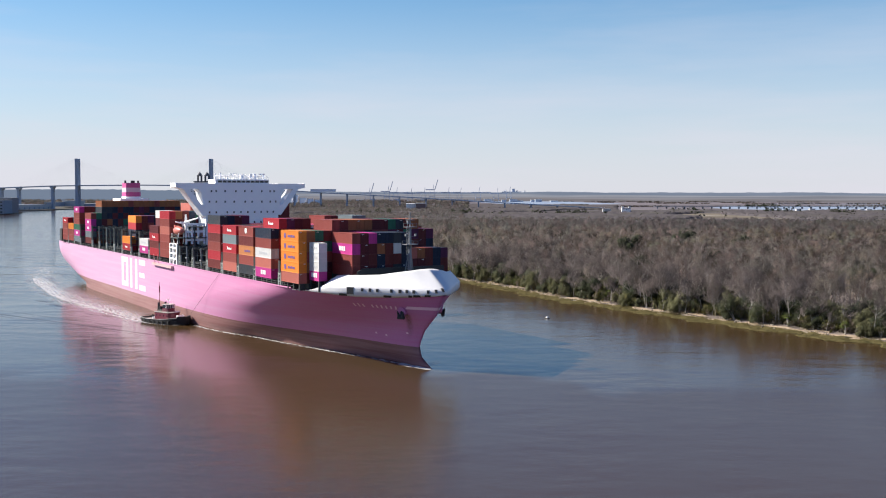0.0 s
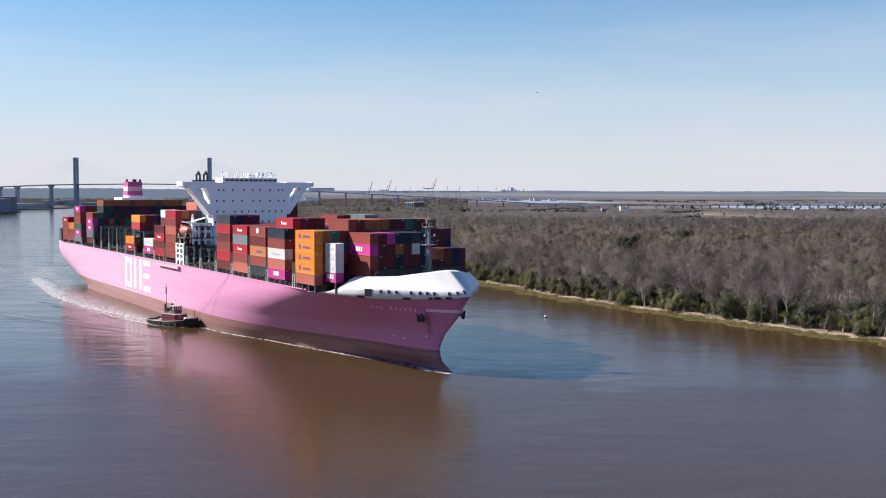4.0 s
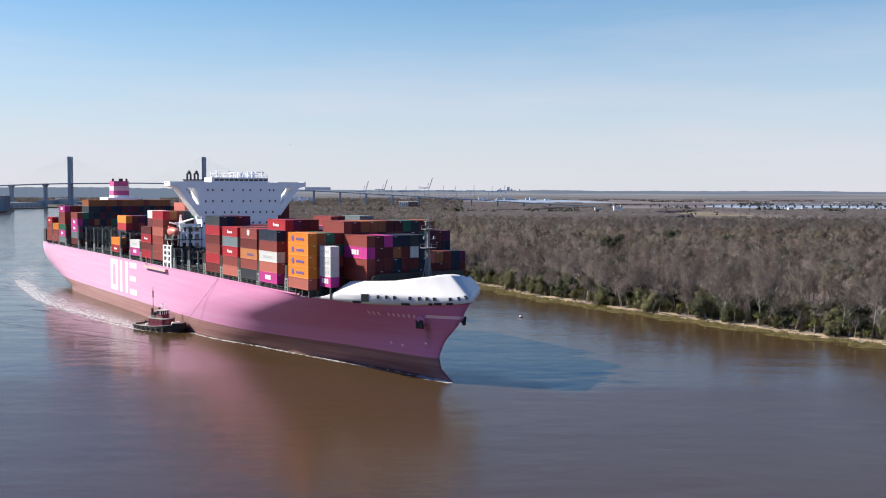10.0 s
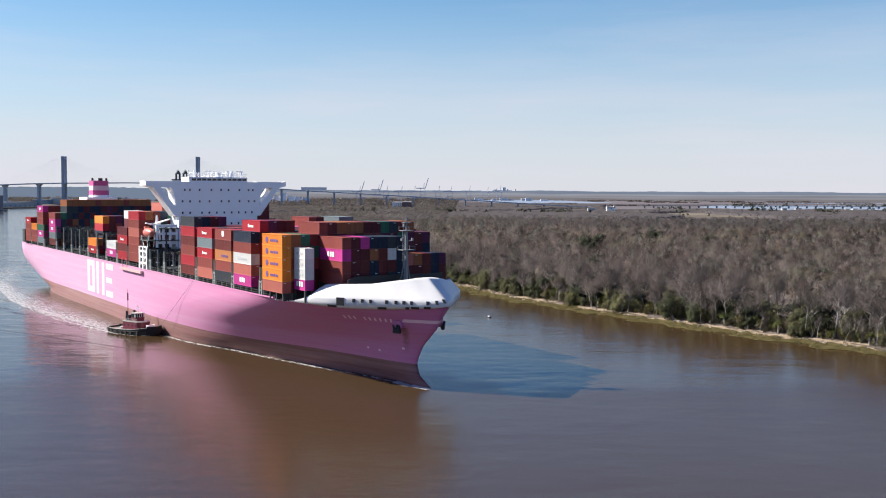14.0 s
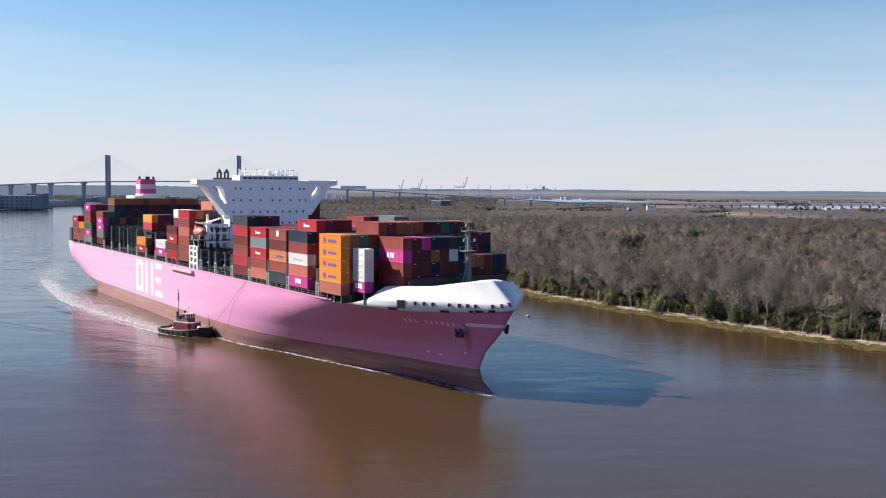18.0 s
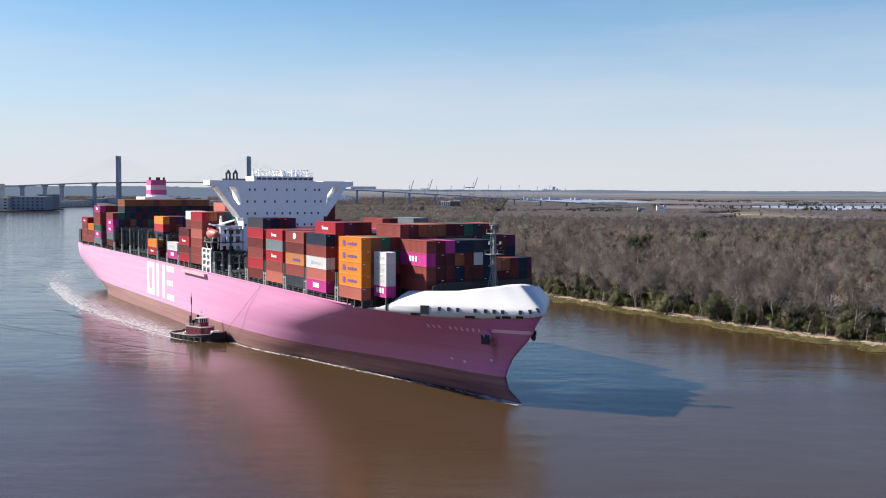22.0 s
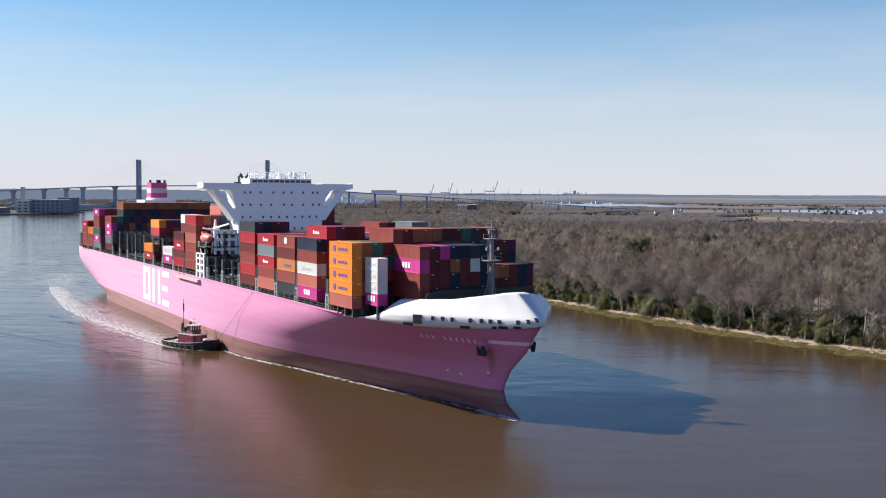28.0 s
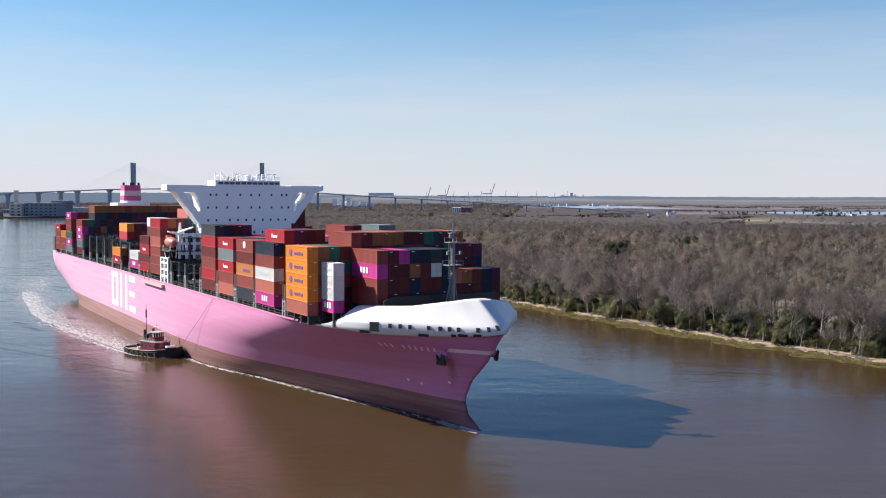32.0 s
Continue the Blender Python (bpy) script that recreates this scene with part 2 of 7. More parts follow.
for key, c in CONTAINER_COLORS.items():
    M["c_" + key] = paint("container_" + key, c, rough=0.6, spec=0.25, vary=0.12, scale=0.8, by_object=0.10,
                          stain=(0.16, 0.08, 0.055), stain_amount=0.15, stain_scale=0.6, stretch=(0.6, 1, 1))
M["mark_grey"] = paint("faint_grey_marking", (0.46, 0.47, 0.48))
M["mark"] = paint("white_marking", (0.80, 0.80, 0.78))
M["mark_blue"] = paint("blue_marking", (0.13, 0.07, 0.22))
M["concrete"] = mat("concrete", (0.36, 0.36, 0.36), rough=0.85, vary=0.12, scale=0.1)
# concrete tinted blue in its colour, as haze would tint the far bridge
M["concrete_dark"] = mat("concrete_hazed", (0.30, 0.34, 0.40), rough=0.85, vary=0.12, scale=0.1)
M["bark"] = mat("bark_pale", (0.34, 0.315, 0.29), rough=0.9, vary=0.3, scale=1.0, by_object=0.25)
M["twig"] = mat(foliage=True, name="bare_twigs", spec=0.0, color=(0.145, 0.122, 0.118), rough=0.9, vary=0.25, scale=0.15, by_object=0.45)
M["leaf"] = mat(foliage=True, name="evergreen_leaves", spec=0.1, color=(0.066, 0.076, 0.047), rough=0.6, vary=0.35, scale=0.5, by_object=0.35)
M["leaf_dark"] = mat(foliage=True, name="dark_evergreen_leaves", spec=0.1, color=(0.042, 0.051, 0.032), rough=0.6, vary=0.35, scale=0.5, by_object=0.35)
M["leaf_olive"] = mat(foliage=True, name="olive_shrub_leaves", spec=0.1, color=(0.115, 0.115, 0.064), rough=0.7, vary=0.35, scale=0.5, by_object=0.35)
M["leaf_pale"] = mat(foliage=True, name="palmetto_leaves", spec=0.15, color=(0.12, 0.15, 0.045), rough=0.6, vary=0.3, scale=0.5, by_object=0.3)
M["woods"] = mat(foliage=True, name="woods_twigs_joined", spec=0.0, color=(0.116, 0.100, 0.098), rough=0.9, vary=0.38, scale=0.020, by_island=0.08, cells=True, stain=(0.125, 0.115, 0.07), stain_amount=0.6, stain_scale=0.018)
# greyer, bluer copy of the twigs: distance haze put into the colour
M["woods_haze"] = mat(foliage=True, name="hazed_far_twigs", spec=0.0, color=(0.118, 0.108, 0.113), rough=0.9, vary=0.16, scale=0.012, by_island=0.05, cells=True, tones=(0.68, 1.4), stain=(0.12, 0.118, 0.085), stain_amount=0.7, stain_scale=0.006)
M["woods_green"] = mat(foliage=True, name="woods_evergreen_joined", spec=0.0, color=(0.055, 0.062, 0.042), rough=0.8, vary=0.25, scale=0.05, by_island=0.3)
M["limb"] = mat(foliage=True, name="pale_limbs", spec=0.0, color=(0.21, 0.195, 0.19), rough=0.9, vary=0.3, scale=0.2, by_island=0.5)
M["brush"] = mat(foliage=True, name="olive_brush", spec=0.0, color=(0.095, 0.092, 0.04), rough=0.85, vary=0.35, scale=0.05, by_island=0.35, cells=True, stain=(0.05, 0.06, 0.028), stain_amount=0.7, stain_scale=0.09)
M["sand"] = mat("bank_sand", (0.30, 0.23, 0.16), rough=0.95, vary=0.2, scale=0.3, stain=(0.25, 0.18, 0.12), stain_amount=0.7, stain_scale=0.15, bump=0.6)
M["grass_mat"] = mat("marsh_grass_mat", (0.088, 0.074, 0.034), rough=0.95, spec=0.0, vary=0.35, scale=0.4, stain=(0.034, 0.033, 0.015), stain_amount=0.85, stain_scale=0.4, bump=0.8, bump_scale=3.0)
M["grass"] = mat(foliage=True, name="marsh_grass", spec=0.0, color=(0.112, 0.095, 0.048), rough=0.9, vary=0.3, scale=0.25, by_island=0.15, stain=(0.075, 0.07, 0.03), stain_amount=0.8, stain_scale=0.22)


def water_material():
    m = bpy.data.materials.new("muddy_river_water")
    m.use_nodes = True
    n, l = m.node_tree.nodes, m.node_tree.links
    b = n["Principled BSDF"]
    b.inputs["Base Color"].default_value = (0.051, 0.0315, 0.0135, 1)
    b.inputs["Roughness"].default_value, b.inputs["IOR"].default_value = 0.2, 1.33
    tc = n.new("ShaderNodeTexCoord")
    heights = []
    for s, stretch, amount in ((0.03, (1, 1.4, 1), 0.30), (0.085, (0.7, 1.6, 1), 0.14), (0.22, (1, 1.1, 1), 0.085), (1.1, (1, 1, 1), 0.035), (0.055, (0.45, 1.5, 1), 0.0)):
        mp = n.new("ShaderNodeMapping")
        mp.inputs["Scale"].default_value = stretch
        l.new(tc.outputs["Object"], mp.inputs["Vector"])
        t = n.new("ShaderNodeTexNoise")
        t.inputs["Scale"].default_value, t.inputs["Detail"].default_value = s, 3
        l.new(mp.outputs[0], t.inputs["Vector"])
        a = n.new("ShaderNodeMath")
        a.operation = "MULTIPLY"
        a.inputs[1].default_value = amount
        l.new(t.outputs["Fac"], a.inputs[0])
        heights.append(a.outputs[0])
        if not amount:       # broad chop, only up the river
            chop_at = a.inputs[1]
    while len(heights) > 1:
        a = n.new("ShaderNodeMath")
        a.operation = "ADD"
        l.new(heights[0], a.inputs[0])
        l.new(heights[1], a.inputs[1])
        heights = heights[2:] + [a.outputs[0]]
    bp = n.new("ShaderNodeBump")
    bp.inputs["Strength"].default_value, bp.inputs["Distance"].default_value = 1.0, 1.0
    l.new(heights[0], bp.inputs["Height"])
    l.new(bp.outputs[0], b.inputs["Normal"])
    # rough water under the near shore's wind, calmer slicks towards the woods, patches of both in each
    mp, t = n.new("ShaderNodeMapping"), n.new("ShaderNodeTexNoise")
    mp.inputs["Scale"].default_value, mp.inputs["Rotation"].default_value = (1, 0.55, 1), (0, 0, 0.5)
    l.new(tc.outputs["Object"], mp.inputs["Vector"])
    t.inputs["Scale"].default_value, t.inputs["Detail"].default_value, t.inputs["Distortion"].default_value = 0.013, 4, 0.6
    l.new(mp.outputs[0], t.inputs["Vector"])
    xyz, lean, sh = n.new("ShaderNodeSeparateXYZ"), n.new("ShaderNodeMath"), n.new("ShaderNodeMath")
    l.new(tc.outputs["Object"], xyz.inputs[0])
    lean.operation, sh.operation = "MULTIPLY_ADD", "MULTIPLY_ADD"
    l.new(xyz.outputs["X"], lean.inputs[0])
    lean.inputs[1].default_value = 0.16
    l.new(xyz.outputs["Y"], lean.inputs[2])
    l.new(t.outputs["Fac"], sh.inputs[0])
    sh.inputs[1].default_value = 150.0
    l.new(lean.outputs[0], sh.inputs[2])
    far = n.new("ShaderNodeMapRange")
    far.interpolation_type = "SMOOTHSTEP"
    far.inputs["From Min"].default_value, far.inputs["From Max"].default_value = 318.0, 338.0
    l.new(sh.outputs[0], far.inputs["Value"])
    r = n.new("ShaderNodeMapRange")
    r.inputs["To Min"].default_value, r.inputs["To Max"].default_value = 0.26, 0.155
    l.new(far.outputs[0], r.inputs["Value"])
    lee, low = n.new("ShaderNodeMapRange"), n.new("ShaderNodeMath")      # glossier, choppier reach up the river
    lee.interpolation_type = "SMOOTHSTEP"
    lee.inputs["From Min"].default_value, lee.inputs["From Max"].default_value = -70.0, -260.0
    lee.inputs["To Max"].default_value = -0.06
    l.new(xyz.outputs["X"], lee.inputs["Value"])
    low.operation = "ADD"
    l.new(r.outputs[0], low.inputs[0])
    l.new(lee.outputs[0], low.inputs[1])
    l.new(low.outputs[0], b.inputs["Roughness"])
    gust, r = n.new("ShaderNodeTexNoise"), n.new("ShaderNodeMapRange")
    gust.inputs["Scale"].default_value, gust.inputs["Detail"].default_value, gust.inputs["Distortion"].default_value = 0.03, 5, 1.0
    l.new(mp.outputs[0], gust.inputs["Vector"])
    r.inputs["From Min"].default_value, r.inputs["From Max"].default_value = 0.40, 0.60
    r.inputs["To Min"].default_value, r.inputs["To Max"].default_value = 0.62, 1.1
    l.new(gust.outputs["Fac"], r.inputs["Value"])
    chop = n.new("ShaderNodeMath")
    chop.operation = "MULTIPLY_ADD"
    l.new(lee.outputs[0], chop.inputs[0])
    chop.inputs[1].default_value = -3.0
    wide = n.new("ShaderNodeMath")
    wide.operation = "MULTIPLY"
    wide.inputs[1].default_value = -15.0
    l.new(lee.outputs[0], wide.inputs[0])
    l.new(wide.outputs[0], chop_at)
    l.new(r.outputs[0], chop.inputs[2])
    l.new(chop.outputs[0], bp.inputs["Strength"])
    return m


M["water"] = water_material()


# ---- builders ----
def mesh_from(name, bm, material):
    me = bpy.data.meshes.new(name)
    bm.to_mesh(me)
    bm.free()
    for m in (material if isinstance(material, (list, tuple)) else [material]):
        me.materials.append(m)
    return me


def part(name, bm, material, parent=None, label="", smooth=False):
    """Links a bmesh, or a mesh that is shared, as one object under its thing or part."""
    me = mesh_from(name, bm, material) if isinstance(bm, bmesh.types.BMesh) else bm
    if smooth:
        me.polygons.foreach_set("use_smooth", [True] * len(me.polygons))
    ob = new(name, me)
    ob.parent = parent
    if label:
        tagged(ob, label)
    return ob


def thing(name, label, category, group="", kind=""):
    return tagged(new(name), label, category, group, kind)


def box(bm, x0, x1, y0, y1, z0, z1, mi=0):
    v = [bm.verts.new(p) for p in ((x0, y0, z0), (x1, y0, z0), (x1, y1, z0), (x0, y1, z0), (x0, y0, z1), (x1, y0, z1), (x1, y1, z1), (x0, y1, z1))]
    for f in ((3, 2, 1, 0), (4, 5, 6, 7), (0, 1, 5, 4), (1, 2, 6, 5), (2, 3, 7, 6), (3, 0, 4, 7)):
        bm.faces.new([v[i] for i in f]).material_index = mi


def tube(bm, p0, p1, r0, r1=None, n=8, mi=0):
    p0, p1, r1 = Vector(p0), Vector(p1), r0 if r1 is None else r1
    d = (p1 - p0).normalized()
    a = d.orthogonal().normalized()
    b = d.cross(a)
    rings = []
    for p, r in ((p0, r0), (p1, r1)):
        rings.append([bm.verts.new(p + r * (math.cos(2 * math.pi * k / n) * a + math.sin(2 * math.pi * k / n) * b)) for k in range(n)])
    for k in range(n):
        bm.faces.new((rings[0][k], rings[0][(k + 1) % n], rings[1][(k + 1) % n], rings[1][k])).material_index = mi
    for ring, rev in ((rings[0], True), (rings[1], False)):
        bm.faces.new(ring[::-1] if rev else ring).material_index = mi


def prism(bm, poly, axis, lo, hi, mi=0):
    """A polygon of 2D points, drawn out along axis (0, 1 or 2) from lo to hi."""
    def at(p, h):
        q = list(p)
        q.insert(axis, h)
        return q
    a = [bm.verts.new(at(p, lo)) for p in poly]
    b = [bm.verts.new(at(p, hi)) for p in poly]
    k = len(poly)
    faces = [bm.faces.new(a[::-1]), bm.faces.new(b)]
    faces += [bm.faces.new((a[i], a[(i + 1) % k], b[(i + 1) % k], b[i])) for i in range(k)]
    for f in faces:
        f.material_index = mi
    bmesh.ops.recalc_face_normals(bm, faces=faces)


def mesh_pydata(name, verts, faces, material, outward=None):
    me = bpy.data.meshes.new(name)
    verts, faces = np.asarray(verts, np.float32), np.asarray(faces, np.int32)
    me.vertices.add(len(verts))
    me.vertices.foreach_set("co", verts.ravel())
    k = faces.shape[1]
    me.loops.add(faces.size)
    me.loops.foreach_set("vertex_index", faces.ravel())
    me.polygons.add(len(faces))
    me.polygons.foreach_set("loop_start", np.arange(0, faces.size, k, dtype=np.int32))
    me.polygons.foreach_set("loop_total", np.full(len(faces), k, np.int32))
    me.update(calc_edges=True)
    me.polygons.foreach_set("use_smooth", np.zeros(len(faces), bool))
    if outward is not None:
        me.attributes.new("outward", "FLOAT_VECTOR", "POINT").data.foreach_set("vector", np.asarray(outward, np.float32).ravel())
    for m in (material if isinstance(material, (list, tuple)) else [material]):
        me.materials.append(m)
    return me

# ---- setting: water, land ----
bm = bmesh.new()
N = 24
grid = [[bm.verts.new((-4800 + 9600 * i / N, -900 + 5800 * j / N, 0)) for i in range(N + 1)] for j in range(N + 1)]
for j in range(N):
    for i in range(N):
        bm.faces.new((grid[j][i], grid[j][i + 1], grid[j + 1][i + 1], grid[j + 1][i]))
water = part("water", bm, M["water"])
tagged(water, "muddy brown river water with small ripples", "water", kind="structure")

# the near bank's shoreline, from the right end upstream
SHORE = [(420, -60), (249, 160), (184, 240), (144, 291), (129, 311), (115, 328), (101, 348), (85.5, 374), (66, 402), (42.5, 443),
         (20, 498), (0, 533), (-60, 680), (-175, 900), (-310, 1200), (-360, 1450), (-470, 2000), (-585, 2540), (-700, 3200), (-800, 4900)]


def shore_x(y):
    ys = [p[1] for p in SHORE]
    return float(np.interp(y, ys, [p[0] for p in SHORE]))


def wobble(y, s=1.0):
    return 2.4 * noise.noise(Vector((0, y * 0.05, 3.1))) + 1.3 * noise.noise(Vector((7, y * 0.17, 1.7)))


def land_height(d, x, y):
    """Height over the water, d metres behind the shoreline."""
    h = -0.5 + 0.12 * d if d < 6 else 0.22 + (d - 6) * 0.15 if d < 13 else 1.27 + min((d - 13) * 0.02, 0.8)
    return h + (0.18 * noise.noise(Vector((x * 0.25, y * 0.25, 0))) if d > 1 else 0)


ground_mat = mat("woodland_floor", spec=0.0, color=(0.145, 0.122, 0.112), rough=0.95, vary=0.3, scale=0.04, stain=(0.21, 0.18, 0.14), stain_amount=0.5, stain_scale=0.012)
ys = list(np.concatenate([np.arange(-60, 560, 3.0), np.arange(560, 1000, 20.0), np.arange(1000, 4901, 100.0)]))
offs = [-3, 0, 2, 4, 6, 8, 10, 13, 20, 40, 90, 200, 450, 900, 1700, 3000, 4600]
verts, faces = [], []
for y in ys:
    sx = shore_x(y) + wobble(y)
    for d in offs:
        verts.append((sx + d, y + d * 0.25, land_height(d, sx + d, y)))
k = len(offs)
for j in range(len(ys) - 1):
    for i in range(k - 1):
        faces.append((j * k + i, j * k + i + 1, (j + 1) * k + i + 1, (j + 1) * k + i))
ground = new("ground", mesh_pydata("ground", verts, faces, ground_mat))
tagged(ground, "flat brown woodland and marsh ground beside the river", "ground", kind="structure")

# the far bank to the left
bm = bmesh.new()
LEFT = [(-4700, 1500), (-935, 1500), (-935, 1900), (-892, 2000), (-887, 2160), (-965, 2230), (-990, 2400), (-960, 2500), (-955, 2700), (-1040, 2800), (-1150, 3300), (-1300, 4890), (-4700, 4890)]
prism(bm, LEFT, 2, -0.5, 2.2)
part("far_bank", bm, mat("far_bank_ground", spec=0.0, color=(0.115, 0.11, 0.10), rough=0.95, vary=0.25, scale=0.01), None)
tagged(bpy.data.objects["far_bank"], "low grey-brown industrial river bank", "ground", kind="structure")

# ---- the container ship, in its own space: x to the bow from the bridge front, y to port, z from the water ----
ship = thing("container_ship", "large pink container ship with white bow shield and loaded deck", "ship")
HB = 25.3           # half of the beam
DECK_Z = 19.8
HULL = {            # waterlines of the fore body: height, (x, half breadth)
    -2.0: [(0, 25.3), (35, 22.0), (61, 16.0), (86, 10.6), (106, 5.8), (123, 2.2), (136, 1.3), (140.6, 0)],
    0.0: [(0, 25.3), (35, 22.3), (61, 16.0), (86, 10.8), (106, 5.9), (123, 1.9), (132.5, 0.9), (138.2, 0)],
    2.4: [(4, 25.3), (40, 22.7), (66.5, 16.8), (92, 10.1), (107, 6.4), (120, 3.2), (128.4, 1.6), (133.0, 0)],
    5.3: [(8, 25.3), (45, 23.0), (72, 17.5), (98, 9.4), (108, 6.9), (117.5, 4.6), (126, 2.4), (131.6, 0)],
    9.5: [(22, 25.3), (56, 23.5), (80, 18.8), (100, 12.2), (113, 8.0), (122, 5.0), (129, 2.7), (134.4, 0)],
    14.0: [(45, 25.3), (76, 24.0), (96, 20.0), (111, 14.8), (122, 10.0), (130, 6.2), (135.8, 3.0), (139.8, 0)],
    17.5: [(66, 25.3), (92, 24.5), (107, 21.4), (119, 16.6), (128, 11.2), (134.5, 6.7), (139.2, 3.0), (142.2, 0)],
    19.8: [(84, 25.3), (100, 25.0), (112, 22.5), (122, 18.4), (129, 12.9), (135.5, 7.6), (140.6, 3.6), (143.6, 0)]}


def fore_line(z, count=40):
    """Points of a waterline from midships to the stem, at any height."""
    zs = sorted(HULL)
    z = min(max(z, zs[0]), zs[-1])
    hi = next(i for i in range(1, len(zs)) if z <= zs[i])
    a, b = HULL[zs[hi - 1]], HULL[zs[hi]]
    f = (z - zs[hi - 1]) / (zs[hi] - zs[hi - 1])
    ctrl = [Vector((p[0] + (q[0] - p[0]) * f, p[1] + (q[1] - p[1]) * f)) for p, q in zip(a, b)]
    ctrl = [ctrl[0] - Vector((20, 0))] + ctrl + [Vector((ctrl[-1].x, -ctrl[-2].y))]
    out = []
    for k in range(count + 1):
        u = k / count * (len(a) - 1)
        i = min(int(u), len(a) - 2)
        t = u - i
        p0, p1, p2, p3 = ctrl[i], ctrl[i + 1], ctrl[i + 2], ctrl[i + 3]
        q = 0.5 * (2 * p1 + (p2 - p0) * t + (2 * p0 - 5 * p1 + 4 * p2 - p3) * t * t + (3 * p1 - p0 - 3 * p2 + p3) * t ** 3)
        out.append((q.x, max(min(q.y, HB), 0.0)))
    out[-1] = (out[-1][0], 0.0)
    return out


def aft_line(z):
    """From the transom to midships: the stern rises and narrows towards the water."""
    u = max(0.0, min(0.999, (18.0 - z) / 16.0))
    curl = 1 - math.sqrt(1 - u * u)
    end = -212.3 + 31 * curl
    pts = []
    for k in range(13):
        u = k / 12
        x = end + (-120 - end) * u
        full = 1 - (1 - u) ** 3.0 * (0.05 + 0.52 * curl)
        pts.append((x, HB * full))
    return pts


def hull_rings(levels):
    rings = []
    for z in levels:
        line = aft_line(z) + [(-60, HB), (-20, HB)] + fore_line(z)
        rings.append([(x, -y, z) for x, y in line])
    return rings


def hull_band(name, levels, material, label):
    bm = bmesh.new()
    rings = hull_rings(levels)
    for side in (1, -1):
        vs = [[bm.verts.new((x, y * side, z)) for x, y, z in r] for r in rings]
        for a, b in zip(vs[:-1], vs[1:]):
            for i in range(len(a) - 1):
                q = (a[i], a[i + 1], b[i + 1], b[i])
                bm.faces.new(q if side == 1 else q[::-1])
    left, right = [r[0] for r in rings], [(r[0][0], -r[0][1], r[0][2]) for r in rings]
    for a, b, c, d in zip(left[:-1], right[:-1], right[1:], left[1:]):
        bm.faces.new([bm.verts.new(p) for p in (d, c, b, a)])
    bmesh.ops.remove_doubles(bm, verts=bm.verts, dist=0.002)
    return part(name, bm, material, ship, label, smooth=True)


hull_band("hull_bottom", [-2.0, -1.0, 0.0, 0.8, 1.6, 2.4, 3.3, 4.2, 4.95], M["boot"], "faded red antifouling below the waterline mark, sunlit tone painted aft")
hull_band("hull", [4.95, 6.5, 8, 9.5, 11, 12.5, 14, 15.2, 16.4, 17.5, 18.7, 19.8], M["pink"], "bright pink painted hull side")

bm = bmesh.new()      # main deck
edge = aft_line(DECK_Z) + [(-60, HB), (-20, HB)] + fore_line(DECK_Z)
loop = [bm.verts.new((x, -y, DECK_Z - 0.25)) for x, y in edge]
other = [bm.verts.new((x, y, DECK_Z - 0.25)) for x, y in edge[:-1]]
for i in range(len(edge) - 2):
    bm.faces.new((loop[i], loop[i + 1], other[i + 1], other[i]))
bm.faces.new((loop[-2], loop[-1], other[-1]))
part("deck", bm, M["deck"], ship)

bm = bmesh.new()      # rubbing edge along the deck line
for side in (1, -1):
    pts = [(x, -y * side) for x, y in edge]
    pts = [p for p in pts if p[0] < 104]
    for (x0, y0), (x1, y1) in zip(pts[:-1], pts[1:]):
        a, b = Vector((x0, y0, 0)), Vector((x1, y1, 0))
        nrm = Vector((b.y - a.y, a.x - b.x, 0)).normalized() * 0.12 * side
        q = [bm.verts.new(p) for p in (a + nrm + Vector((0, 0, DECK_Z - 0.15)), b + nrm + Vector((0, 0, DECK_Z - 0.15)), b + nrm + Vector((0, 0, DECK_Z + 0.15)), a + nrm + Vector((0, 0, DECK_Z + 0.15)))]
        bm.faces.new(q)
        r = [bm.verts.new(p) for p in (a + nrm + Vector((0, 0, DECK_Z + 0.15)), b + nrm + Vector((0, 0, DECK_Z + 0.15)), b - nrm * 3 + Vector((0, 0, DECK_Z + 0.15)), a - nrm * 3 + Vector((0, 0, DECK_Z + 0.15)))]
        bm.faces.new(r)
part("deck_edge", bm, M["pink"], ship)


# bow shield: bulges out low down, leans inwards above
SAMPLES = 60
DECK_LINE60 = fore_line(DECK_Z, SAMPLES)


def shell(x, y, z):
    """A point of the shield over the deck outline x, y (starboard) at height z: bulging low down, leaning inwards above."""
    fwd = max(0.0, min(1.0, (x - 116) / 26))
    aft = max(0.0, min(1.0, (x - 109) / 10))
    aft = aft * aft * (3 - 2 * aft)
    low = max(0.0, min(1.0, (z - 18.4) / 1.4))
    over = max(0.0, min(1.3, (z - 19.9 - 1.25 * aft) / 4.4))
    side = max(0.0, min(1.0, (x - 104) / 10))
    drop = max(0.0, DECK_Z - z) * (0.35 + 0.5 * fwd)
    return x + 0.05 + 0.8 * fwd * math.sin(low * math.pi / 2) - (1.0 * aft + 2.3 * fwd + 3.6 * 0.5 * (1 + math.cos(math.pi * min(1.0, y / 11.0))) * fwd) * over - drop * fwd, -(y + 0.05) * (1 + 0.02 * low * side - (0.18 * aft + 0.10 * fwd) * over) + drop * 0.55 * (1 if y > 0 else 0)


def shield_top(x):
    return float(np.interp(x, [103, 108.6, 111.0, 113.4, 115.8, 117.0, 118.1, 119.3, 121.2, 123.6, 127.0, 129.6, 132.7, 135.6, 138.2, 140.4, 143.6],
                           [19.45, 19.5, 19.72, 20.15, 20.9, 21.7, 23.2, 24.15, 24.25, 24.3, 24.45, 24.6, 25.15, 25.55, 25.8, 26.05, 26.3]))


